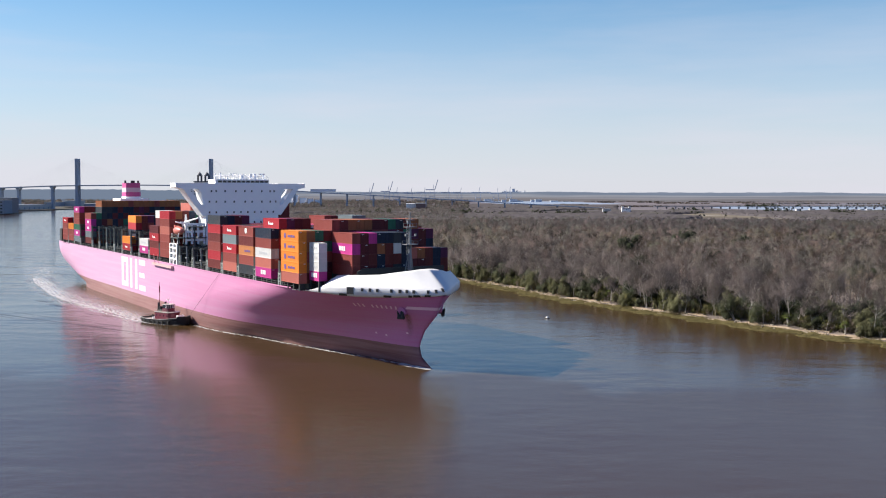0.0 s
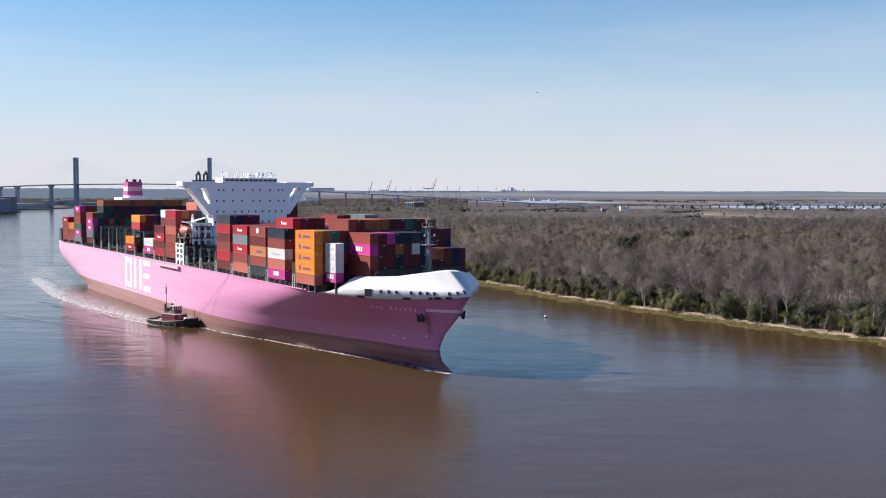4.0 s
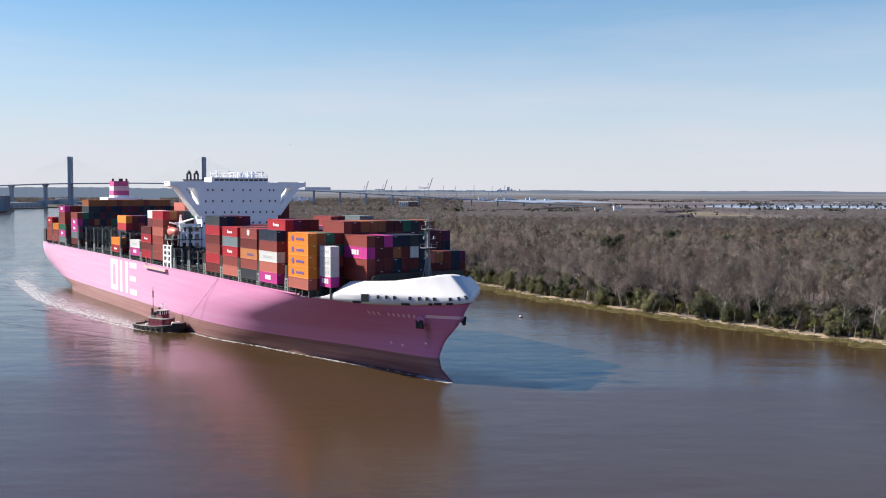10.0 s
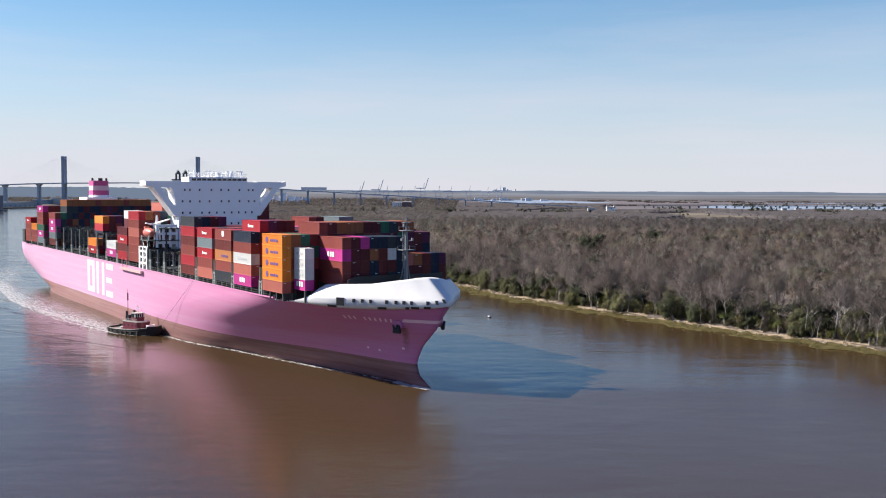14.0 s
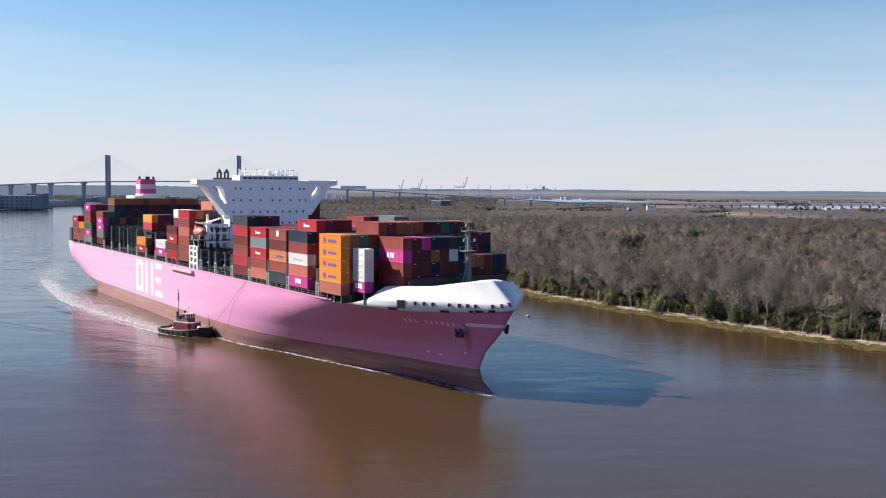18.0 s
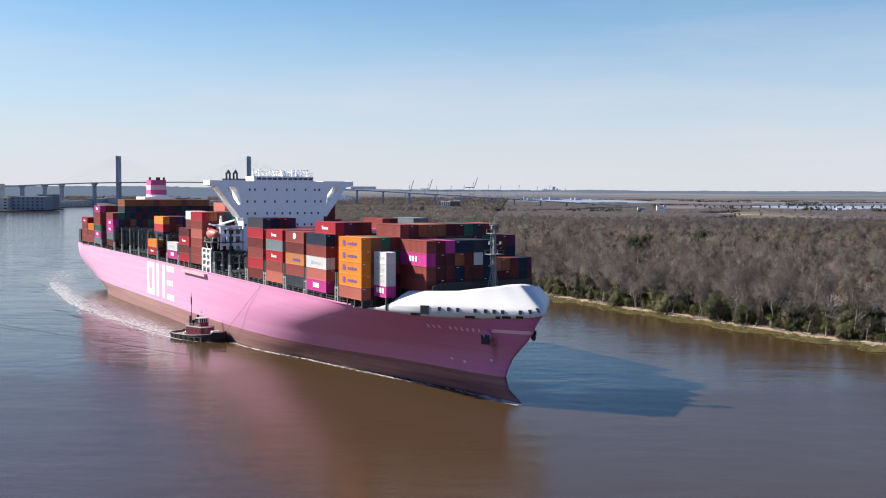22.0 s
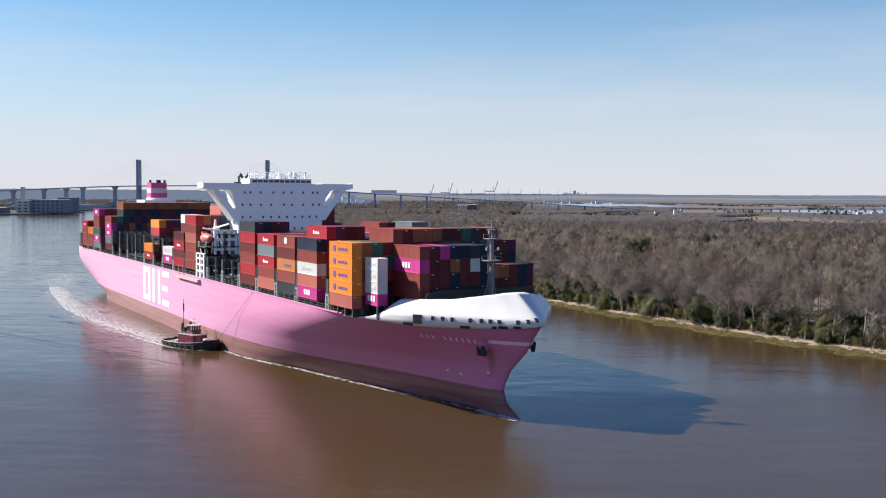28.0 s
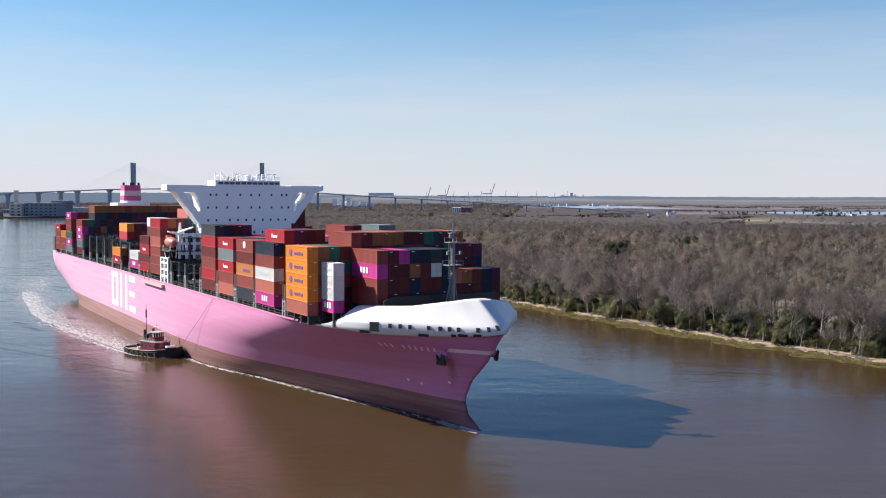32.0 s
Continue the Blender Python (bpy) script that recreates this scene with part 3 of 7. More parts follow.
def shield_foot(x):
    return float(np.interp(x, [103, 106, 112, 117, 122, 126, 129, 132.5, 135.5, 138.2, 140.6, 142.4, 143.6],
                           [19.3, 19.35, 19.4, 19.25, 18.95, 18.75, 18.7, 18.8, 18.9, 19.2, 19.45, 19.65, 20.0]))


bm = bmesh.new()
H = 14
first = next(i for i, p in enumerate(DECK_LINE60) if p[0] > 103)
for side in (1, -1):
    cols = []
    for i in range(first, SAMPLES + 1):
        x = DECK_LINE60[i][0]
        foot, top = shield_foot(x), shield_top(x)
        col = []
        for k in range(H + 1):
            z = foot + (top - foot) * k / H
            px, py = shell(x, DECK_LINE60[i][1], z)
            col.append((px, py * side if i < SAMPLES else 0.0, z))
        cols.append(col)
    vs = [[bm.verts.new(p) for p in col] for col in cols]
    for a, b in zip(vs[:-1], vs[1:]):
        for k in range(H):
            q = (a[k], b[k], b[k + 1], a[k + 1])
            bm.faces.new(q if side == 1 else q[::-1])
bmesh.ops.remove_doubles(bm, verts=bm.verts, dist=0.01)
shield = part("bow_shield", bm, M["shield_white"], ship, "smooth white wind shield round the bow", smooth=True)
sm = shield.modifiers.new("thick", "SOLIDIFY")
sm.thickness, sm.offset = 0.2, -1


def deck_outline_y(x):
    return float(np.interp(x, [p[0] for p in DECK_LINE60], [p[1] for p in DECK_LINE60]))


def on_bow(x, z, out=0.05):
    """A point of the bow below the shield on the starboard side at length x, its outward direction and the way along the hull."""
    pts = fore_line(z, 60)
    for (x0, y0), (x1, y1) in zip(pts[:-1], pts[1:]):
        if x0 <= x <= x1:
            f = (x - x0) / max(x1 - x0, 1e-6)
            along = Vector((x1 - x0, -(y1 - y0), 0)).normalized()
            nrm = Vector((along.y, -along.x, 0))
            return Vector((x, -(y0 + (y1 - y0) * f), z)) + nrm * out, nrm, along
    x1, y1 = pts[-1]
    return Vector((x1, 0, z)), Vector((1, 0, 0)), Vector((0, 1, 0))


def plate_on_bow(bm, x, z, w, h, out=0.06, lean=0.0):
    """A thin plate that lies on the bow, following its slope."""
    p, nrm, along = on_bow(x, z - h / 2, out)
    q, _, a2 = on_bow(x + lean * h, z + h / 2, out)
    v = [p - along * w / 2, p + along * w / 2, q + a2 * w / 2, q - a2 * w / 2]
    bm.faces.new([bm.verts.new(c) for c in v])


def plate_on_shield(bm, x, z, w, h, out):
    """A recessed-looking plate on the shield at length x."""
    def at(u, zz):
        px, py = shell(u, deck_outline_y(min(u, 143.55)), zz)
        return Vector((px, py, zz))
    u = min(range(1030, 1436), key=lambda k: abs(at(k / 10, z).x - x)) / 10
    along = (at(min(u + 0.3, 143.5), z) - at(u - 0.3, z)).normalized()
    nrm = Vector((along.y, -along.x, 0)).normalized()
    low, high = at(u, z - h / 2) + nrm * out, at(u, z + h / 2) + nrm * out
    v = [low - along * w / 2, low + along * w / 2, high + along * w / 2, high - along * w / 2]
    v += [c - nrm * 0.4 for c in v]
    b = [bm.verts.new(c) for c in v]
    for f in ((0, 1, 2, 3), (0, 4, 5, 1), (1, 5, 6, 2), (2, 6, 7, 3), (3, 7, 4, 0)):
        bm.faces.new([b[k] for k in f])


# openings of the mooring deck: a row of windows and fairleads under them
for x, z, w, h in [(124.7, 20.4, 2.0, 1.9)] + [(x, z, 0.65, 0.85) for x, z in ((127.4, 20.75), (129.0, 20.75), (130.7, 20.7), (133.8, 20.7), (135.6, 20.7), (137.2, 20.7), (138.7, 20.7), (141.8, 20.8), (143.4, 21.0), (144.4, 21.3))]:
    bm = bmesh.new()
    plate_on_shield(bm, x, z, w, h, 0.24 if w > 1 else 0.12 + 0.008 * (x - 127))
    part("mooring_window", bm, M["black"], ship)
for x, z, w in ((122.6, 19.25, 2.4), (132.5, 19.15, 2.2), (137.6, 19.4, 1.0), (139.2, 19.55, 2.0), (141.6, 19.7, 1.6)):
    bm = bmesh.new()
    plate_on_shield(bm, x, z, w, 0.6, 0.08)
    part("fairlead", bm, M["black"], ship)
# name on the bow: plain pale bars
M["name"] = paint("name_pale_pink", (0.80, 0.52, 0.62))
for i in range(10):
    if i == 3:
        continue
    bm = bmesh.new()
    plate_on_bow(bm, 120.2 + i * 1.22, 16.15 - i * 0.03, 0.5, 0.9, 0.08, 0.6)
    part("name_bar", bm, M["name"], ship, "pale pink letter bar of the ship's name")
bm = bmesh.new()      # pale stripe that runs round the stem
for side in (1, -1):
    low, high = fore_line(15.7, 60), fore_line(16.5, 60)
    for (a, b), (c, d) in zip(zip(low[:-1], low[1:]), zip(high[:-1], high[1:])):
        if a[0] > 133.5:
            f = [bm.verts.new((x + 0.07, -(y + 0.05) * side, z)) for (x, y), z in ((a, 15.7), (b, 15.7), (d, 16.5), (c, 16.5))]
            bm.faces.new(f if side == 1 else f[::-1])
part("stem_stripe", bm, M["name"], ship, "pale stripe round the stem")
for side in (1, -1):  # anchors in their pockets
    p, nrm, along = on_bow(132.4, 14.4, 0.0)
    p, nrm, along = Vector((p.x, p.y * side, p.z)), Vector((nrm.x, nrm.y * side, 0)), Vector((along.x, along.y * side, 0))
    bm = bmesh.new()
    tube(bm, p - nrm * 2.0 + Vector((0, 0, 1.2)), p + nrm * 1.2 + Vector((0, 0, 0.5)), 1.9, 1.25, 16)
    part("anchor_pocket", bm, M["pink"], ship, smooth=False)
    bm = bmesh.new()
    c = p + nrm * 1.35
    tube(bm, c + Vector((0, 0, 1.1)) - nrm * 0.5, c + Vector((0, 0, -0.7)), 0.34, 0.4)
    for w in (-1, 1):
        tube(bm, c + along * 0.55 * w + Vector((0, 0, -0.9)), c + along * 0.85 * w + nrm * 0.5 + Vector((0, 0, 0.7)), 0.5, 0.16, 6)
    tube(bm, c + along * -0.95 + Vector((0, 0, -0.95)), c + along * 0.95 + Vector((0, 0, -0.95)), 0.48, 0.48)
    part("anchor", bm, M["black"], ship, "black stockless anchor")
for x, z in ((117.5, 7.6), (121.2, 7.3), (129.2, 8.6)):
    bm = bmesh.new()
    plate_on_bow(bm, x, z, 0.7, 0.5, 0.05)
    part("hull_mark", bm, M["name"], ship)

# large white marks on the hull side, plain shapes: a hollow frame, two uprights, three level bars
for shape in ([(-77.0, -74.0, 6.6, 18.9), (-69.6, -66.6, 6.6, 18.9), (-74.0, -69.6, 6.6, 8.7), (-74.0, -69.6, 16.8, 18.9)],
              [(-63.4, -60.4, 6.6, 18.9)], [(-55.6, -52.6, 6.6, 18.9)],
              [(-49.8, -40.8, 16.8, 18.9)], [(-49.8, -42.0, 11.8, 13.7)], [(-49.8, -40.8, 6.6, 8.7)]):
    bm = bmesh.new()
    for x0, x1, z0, z1 in shape:
        box(bm, x0, x1, -HB - 0.035, -HB + 0.02, z0, z1)
    part("hull_marking", bm, M["hull_white"], ship, "large white shape painted on the hull side")

# accommodation block, bridge wings, wheelhouse
bm = bmesh.new()
box(bm, -8.0, 0.5, -14.2, 14.2, DECK_Z, 49.4)
house = part("deckhouse", bm, M["white"], ship, "tall white accommodation block")
for side in (1, -1):
    bm = bmesh.new()
    s = side
    # wing plate in three pieces round its triangular opening
    prism(bm, [(14.2 * s, 49.5), (25.3 * s, 49.5), (25.3 * s, 48.0), (22.6 * s, 47.4), (14.2 * s, 47.4)], 0, -5.6, 0.5)
    prism(bm, [(20.3 * s, 47.4), (22.6 * s, 47.4), (15.4 * s, 37.6), (14.2 * s, 37.6), (14.2 * s, 40.2), (15.2 * s, 41.3), (15.9 * s, 41.7)], 0, -5.6, 0.5)
    prism(bm, [(14.2 * s, 47.4), (16.9 * s, 47.4), (16.0 * s, 46.2), (15.0 * s, 42.0), (15.2 * s, 41.3), (14.2 * s, 40.2)], 0, -5.6, 0.5)
    part("wing_bracket", bm, M["white"], ship, "white bracket plate with a triangular opening")
    bm = bmesh.new()
    box(bm, -6.0, -5.6, 14.2 * s if s > 0 else -25.3, 25.3 if s > 0 else -14.2, 47.9, 49.0)
    box(bm, -6.0, -0.1, 25.0 * s if s > 0 else -25.3, 25.3 if s > 0 else -25.0, 49.0, 49.6)
    part("bridge_wing", bm, M["white"], ship)
bm = bmesh.new()
box(bm, -7.5, 0.2, -10.4, 10.6, 49.4, 51.0)
wheel = part("wheelhouse", bm, M["white"], ship)
for i in range(11):
    bm = bmesh.new()
    y = -9.4 + i * 1.82
    box(bm, 0.2, 0.26, y, y + 1.55, 49.8, 50.55)
    part("bridge_window", bm, M["glass"], wheel)
bm = bmesh.new()      # rails and gear on the wheelhouse roof
for y in np.arange(-10, 10.7, 1.55):
    tube(bm, (0.0, y, 51.0), (0.0, y, 52.1), 0.06, n=5)
for z in (51.5, 52.1):
    tube(bm, (0.0, -10, z), (0.0, 10.6, z), 0.06, n=5)
part("roof_rail", bm, M["white"], ship)
for y, h, r in ((-9.2, 0.9, 0.16), (-6.2, 1.2, 0.12), (-4.9, 0.8, 0.3), (-0.6, 1.3, 0.1), (2.6, 1.0, 0.45), (7.3, 1.1, 0.2), (10.2, 1.4, 0.1), (-9.6, 2.2, 0.28), (-7.5, 2.4, 0.4), (-2.4, 2.3, 0.22), (1.0, 1.6, 1.0), (4.4, 2.0, 0.7), (6.0, 2.0, 0.7), (8.6, 2.25, 0.12), (9.6, 2.2, 0.3)):
    bm = bmesh.new()
    tube(bm, (-2.5, y, 50.9), (-2.5, y, 51.1 + h), r, r * 0.8, 10)
    if h in (2.3, 2.25):
        box(bm, -2.6, -2.3, y - 1.6, y + 1.6, 51.1 + h - 0.5, 51.1 + h - 0.2)
    part("roof_gear", bm, M["white"], ship)
for z, ys_ in ((46.6, (-12.0, -10.2, -6.8, -2.6, 0.9, 3.6, 7.6, 11.0, 12.6)), (42.7, (-12.8, -10.2, -6.8, -3.3, 1.0, 3.7, 7.6, 11.0, 13.2)),
               (38.8, (-12.8, -10.2, -6.0, -3.4, -0.7, 2.0, 4.7, 7.3, 9.8, 12.2)), (35.0, (-13.4, 1.9, 4.6, 7.2, 9.8, 12.4))):
    for y in ys_:
        bm = bmesh.new()
        box(bm, 0.5, 0.56, y - 0.27, y + 0.27, z - 0.36, z + 0.36)
        part("house_window", bm, M["glass"], house)
for y0, y1, z in ((-8.6, -3.4, 52.5), (-2.0, 2.2, 52.9), (3.6, 7.4, 52.3)):
    bm = bmesh.new()
    for x in (-1.8, -4.6):
        tube(bm, (x, y0, z), (x, y1, z), 0.09, n=5)
        for y in np.linspace(y0, y1, 4):
            tube(bm, (x, y, 51.0), (x, y, z), 0.07, n=5)
    for y in np.linspace(y0, y1, 6):
        tube(bm, (-1.8, y, z), (-4.6, y, z), 0.06, n=5)
    part("roof_frame", bm, M["white"], ship)
# lower tiers at the ship's side: platforms, stair tower, lifeboat with davit
for z in (26.0, 29.4, 33.4):
    bm = bmesh.new()
    out = -25.0 if z < 33 else -20.9
    box(bm, -7.6, 1.2, out, -14.2, z, z + 0.3)
    for x in np.arange(-7.4, 1.2, 2.1):
        tube(bm, (x, out + 0.1, z + 0.3), (x, out + 0.1, z + 1.4), 0.05, n=4)
    for h in (0.9, 1.4):
        tube(bm, (-7.4, out + 0.1, z + h), (1.1, out + 0.1, z + h), 0.05, n=4)
    part("boat_deck", bm, M["lash"], ship, "open grey steel boat deck platform")
for x in (-7.0, 0.5):
    for y in (-24.6, -18.5):
        bm = bmesh.new()
        tube(bm, (x, y, DECK_Z - 0.3), (x, y, 29.4 if y < -20 else 33.4), 0.3, n=6)
        part("deck_pillar", bm, M["lash"], ship)
stairs = new("stair_tower", mesh_from("stair_tower", (lambda b: (box(b, -8.6, 0.3, -25.15, -24.4, 27.2, 27.5), b)[1])(bmesh.new()), M["white"]))
stairs.parent = ship
tagged(stairs, "white stair tower at the ship's side")
for x in (-8.6, -4.6, -0.6):
    bm = bmesh.new()
    box(bm, x, x + 0.9, -25.2, -24.5, DECK_Z, 27.4)
    part("post", bm, M["white"], stairs)
for z in (21.6, 23.6, 25.6):
    bm = bmesh.new()
    box(bm, -8.6, 0.3, -25.15, -24.4, z, z + 0.5)
    part("landing", bm, M["white"], stairs)
for x in (-8.2, -4.2):
    for a, b in ((20.2, 23.9), (27.2, 23.9)):
        bm = bmesh.new()
        tube(bm, (x, -24.8, a), (x + 4.2, -24.8, b), 0.14, n=4)
        part("stair_flight", bm, M["white"], stairs)
bm = bmesh.new()
rings = []
for k in range(13):
    u = k / 12
    r = 1.65 * max(math.sin(math.pi * (0.04 + 0.92 * u)), 0.02) ** 0.55
    rings.append([bm.verts.new((-7.9 + 8.8 * u, -23.2 + r * math.cos(a), 32.2 + (0.95 if math.sin(a) > 0 else 1.1) * r * math.sin(a))) for a in (2 * math.pi * i / 14 for i in range(14))])
for a, b in zip(rings[:-1], rings[1:]):
    for i in range(14):
        bm.faces.new((a[i], a[(i + 1) % 14], b[(i + 1) % 14], b[i]))
bm.faces.new(rings[0])
bm.faces.new(rings[-1])
bmesh.ops.recalc_face_normals(bm, faces=bm.faces)
boat = part("lifeboat", bm, M["orange"], ship, "enclosed orange lifeboat", smooth=True)
bm = bmesh.new()
box(bm, -6.9, -5.2, -23.9, -22.5, 33.4, 34.1)
part("conning_hatch", bm, M["orange"], boat)
for x in (-6.4, -0.4):
    bm = bmesh.new()
    tube(bm, (x, -20.4, 29.6), (x + 0.4, -20.8, 34.6), 0.32, n=6)
    tube(bm, (x + 0.4, -20.8, 34.6), (x + 0.4, -23.6, 35.3), 0.26, n=6)
    part("davit", bm, M["white"], ship)
bm = bmesh.new()
for y in (-21.6, -19.4, -17.1, -14.9):
    box(bm, -0.2, 0.5, y - 0.35, y + 0.35, 27.2, 34.9)
for z in (28.4, 31.4, 34.1):
    for y0, y1 in ((-21.25, -19.75), (-19.05, -17.45), (-16.75, -15.25)):
        box(bm, -0.15, 0.45, y0, y1, z, z + 0.8)
part("boat_deck_frame", bm, M["white"], ship, "white steel lattice frame beside the lifeboat")
for y in (-24.4, -22.4):
    for a, b, r in (((-8.0, y, 27.4), (-6.4, y - 0.4, 31.0), 0.16), ((-8.0, y, 31.0), (-5.0, y, 27.4), 0.14), ((-1.0, y, 27.4), (0.4, y, 31.2), 0.16)):
        bm = bmesh.new()
        tube(bm, a, b, r, n=5)
        part("boat_cradle", bm, M["white"], ship)
bm = bmesh.new()
tube(bm, (-4.8, -20.0, 33.4), (-4.8, -20.0, 38.0), 0.75, 0.3, 8)
tube(bm, (-9.7, -20.2, 34.6), (9.2, -20.0, 37.0), 0.42, 0.25, 8)
box(bm, -6.2, -3.2, -20.9, -19.1, 33.6, 35.2)
part("provision_crane", bm, M["white"], ship, "small white provision crane")
bm = bmesh.new()
box(bm, -28.0, -3.2, -26.3, -25.4, 18.3, 19.2)
for x in (-26.5, -21.5):
    tube(bm, (x, -25.6, 19.0), (x, -25.9, 22.4), 0.12, n=5)
part("gangway", bm, paint("gangway_dusty_pink", (0.58, 0.36, 0.36)), ship, "stowed dull pink gangway")

# funnel and engine casing
bm = bmesh.new()
box(bm, -165, -150, -7, 7, DECK_Z, 42.9)
part("engine_casing", bm, M["white"], ship)
for z0, z1, m_, nm in ((42.9, 43.9, "white", "funnel_foot"), (43.9, 46.1, "funnelred", "funnel_band"), (46.1, 48.3, "funnel_pale", "funnel_band"), (48.3, 50.7, "funnelred", "funnel_band")):
    bm = bmesh.new()
    a, b = 3.75 - 0.05 * (z0 - 43), 3.75 - 0.05 * (z1 - 43)
    poly0 = [(-160, -a), (-152.4, -a), (-151.6, -a + 1), (-151.6, a - 1), (-152.4, a), (-160, a)]
    prism(bm, poly0, 2, z0, z1)
    part(nm, bm, M[m_], ship, "magenta and white banded funnel")
for y in (-3.2, 0, 1.0, 3.2):
    bm = bmesh.new()
    tube(bm, (-155, y, 50.4), (-155, y, 51.9), 0.5, n=10)
    part("exhaust_pipe", bm, M["black"], ship)

# foremast
M["mast"] = paint("mast_grey", (0.20, 0.21, 0.22))
bm = bmesh.new()
tube(bm, (126.6, 0, DECK_Z), (126.6, 0, 37.0), 0.48, 0.36, 10)
tube(bm, (126.6, 0, 37.0), (126.6, 0, 41.0), 0.22, 0.14, 8)
mast = part("foremast", bm, M["mast"], ship, "slim grey foremast with platforms")
for z, r in ((32.2, 1.3), (36.9, 1.1), (38.8, 0.7)):
    bm = bmesh.new()
    box(bm, 126.6 - r, 126.6 + r, -r * 1.3, r * 1.3, z, z + 0.15)
    for sx in (-1, 1):
        for sy in (-1, 1):
            tube(bm, (126.6 + sx * r, sy * r * 1.3, z), (126.6 + sx * r, sy * r * 1.3, z + 1.0), 0.05, n=4)
    for sx in (-1, 1):
        tube(bm, (126.6 + sx * r, -r * 1.3, z + 1.0), (126.6 + sx * r, r * 1.3, z + 1.0), 0.05, n=4)
    part("mast_platform", bm, M["mast"], mast)
for sy in (-1, 1):
    bm = bmesh.new()
    tube(bm, (125.6, 2.2 * sy, DECK_Z), (126.5, 0.3 * sy, 30.5), 0.14, n=6)
    part("mast_stay", bm, M["mast"], mast)
bm = bmesh.new()
for y in (-1.25, -0.85):
    tube(bm, (127.2, y, DECK_Z), (127.0, y, 36.9), 0.07, n=4)
for z in np.arange(20.4, 36.8, 0.6):
    tube(bm, (127.1, -1.25, z), (127.1, -0.85, z), 0.05, n=4)
for z in (24.0, 28.0, 31.6, 35.0):
    tube(bm, (127.1, -1.05, z), (126.7, -0.3, z), 0.07, n=4)
part("mast_ladder", bm, M["mast"], mast, "caged steel ladder")
for z, y in ((34.4, -1.5), (34.4, 1.5), (37.9, -0.9)):
    bm = bmesh.new()
    tube(bm, (126.8, 0, z), (126.9, y, z + 0.15), 0.09, n=5)
    box(bm, 126.7, 127.2, y - 0.22, y + 0.22, z + 0.1, z + 0.75)
    part("mast_light", bm, M["mast"], mast)
bm = bmesh.new()
prism(bm, [(-14.4, DECK_Z - 0.3), (12.6, DECK_Z - 0.3), (12.6, 26.0), (-12.6, 26.0), (-14.4, 25.2)], 0, 123.2, 123.6)
part("breakwater", bm, M["black"], ship, "dark breakwater behind the bow")

# stern gear
bm = bmesh.new()
for y in np.arange(-23, 24, 4.6):
    tube(bm, (-211.6, y, DECK_Z), (-211.6, y, 21.0), 0.06, n=5)
tube(bm, (-211.6, -23, 21.0), (-211.6, 23, 21.0), 0.06, n=5)
box(bm, -211, -206, -24, -20, 20, 26.5)
part("stern_platform", bm, M["steel"], ship)

# hatch covers and lashing bridges between the bays
BAYS_X = [97.4, 77.8, 63.9, 49.4, 34.8, -20.5, -34.6, -49.0, -62.2, -75.7, -89.4, -103.2, -117.0, -130.8 - 14.2, -169.6, -183.2, -197.0]
hatch_bm = bmesh.new()
box(hatch_bm, -0.3, 12.5, -22.4, 22.4, DECK_Z - 0.3, 21.25)
for k in range(5):
    box(hatch_bm, -0.32, 12.52, -22.4 + k * 9.2, -22.4 + k * 9.2 + 0.3, 21.25, 21.32)
for sy in (-1, 1):
    for k in range(4):
        box(hatch_bm, 0.1 + k * 3.9, 0.6 + k * 3.9, sy * 24.2 - 0.8, sy * 24.2 + 0.8, DECK_Z - 0.3, 21.3)
hatch_mesh = mesh_from("hatch_cover", hatch_bm, M["steel"])
for x in BAYS_X:
    part("hatch_cover", hatch_mesh, None, ship).location = (x, 0, 0)


def lashing_bridge_meshes(levels, top):
    """Walkways and one post with its lashing rods, for a bridge of that height."""
    plat = bmesh.new()
    for z in levels:
        if z == levels[-1]:
            box(plat, -0.55, 0.55, -25.0, 25.0, z, z + 0.18)
            for sx in (-0.5, 0.5):
                tube(plat, (sx, -25, z + 1.0), (sx, 25, z + 1.0), 0.05, n=4)
    walk_bm = bmesh.new()
    box(walk_bm, -0.55, 0.55, -25.0, 25.0, 0, 0.18)
    for sx in (-0.5, 0.5):
        tube(walk_bm, (sx, -25, 1.0), (sx, 25, 1.0), 0.05, n=4)
    post = bmesh.new()
    for sx in (-0.45, 0.45):
        box(post, sx - 0.16, sx + 0.16, -0.22, 0.22, DECK_Z - 0.3, top)
    for z in np.arange(21.5, top - 2.2, 2.9):
        tube(post, (-0.45, 0, z), (0.45, 0, z + 2.3), 0.08, n=4)
    rods = bmesh.new()
    for k, dy in enumerate((0.5, 1.0, 1.5, 2.0, 2.5, 3.0, 3.5, 4.0, 4.5)):
        tube(rods, (0.3, dy, levels[0]), (0.35, dy + 0.3, levels[-1]), 0.05, n=4)
        tube(rods, (-0.3, dy * 0.9, levels[-1]), (0.3, dy, top + 0.3 * math.sin(k * 2.3)), 0.07, n=4)
        box(rods, -0.35, 0.35, dy - 0.2, dy + 0.15, levels[-1] + 0.18, levels[-1] + 0.7 + 0.3 * math.sin(k * 1.7))
    return mesh_from("lashing_bridge", plat, M["lash"]), mesh_from("post", post, M["lash"]), mesh_from("lashing_rod", rods, M["steel"]), mesh_from("walkway", walk_bm, M["lash"]), levels[:-1]


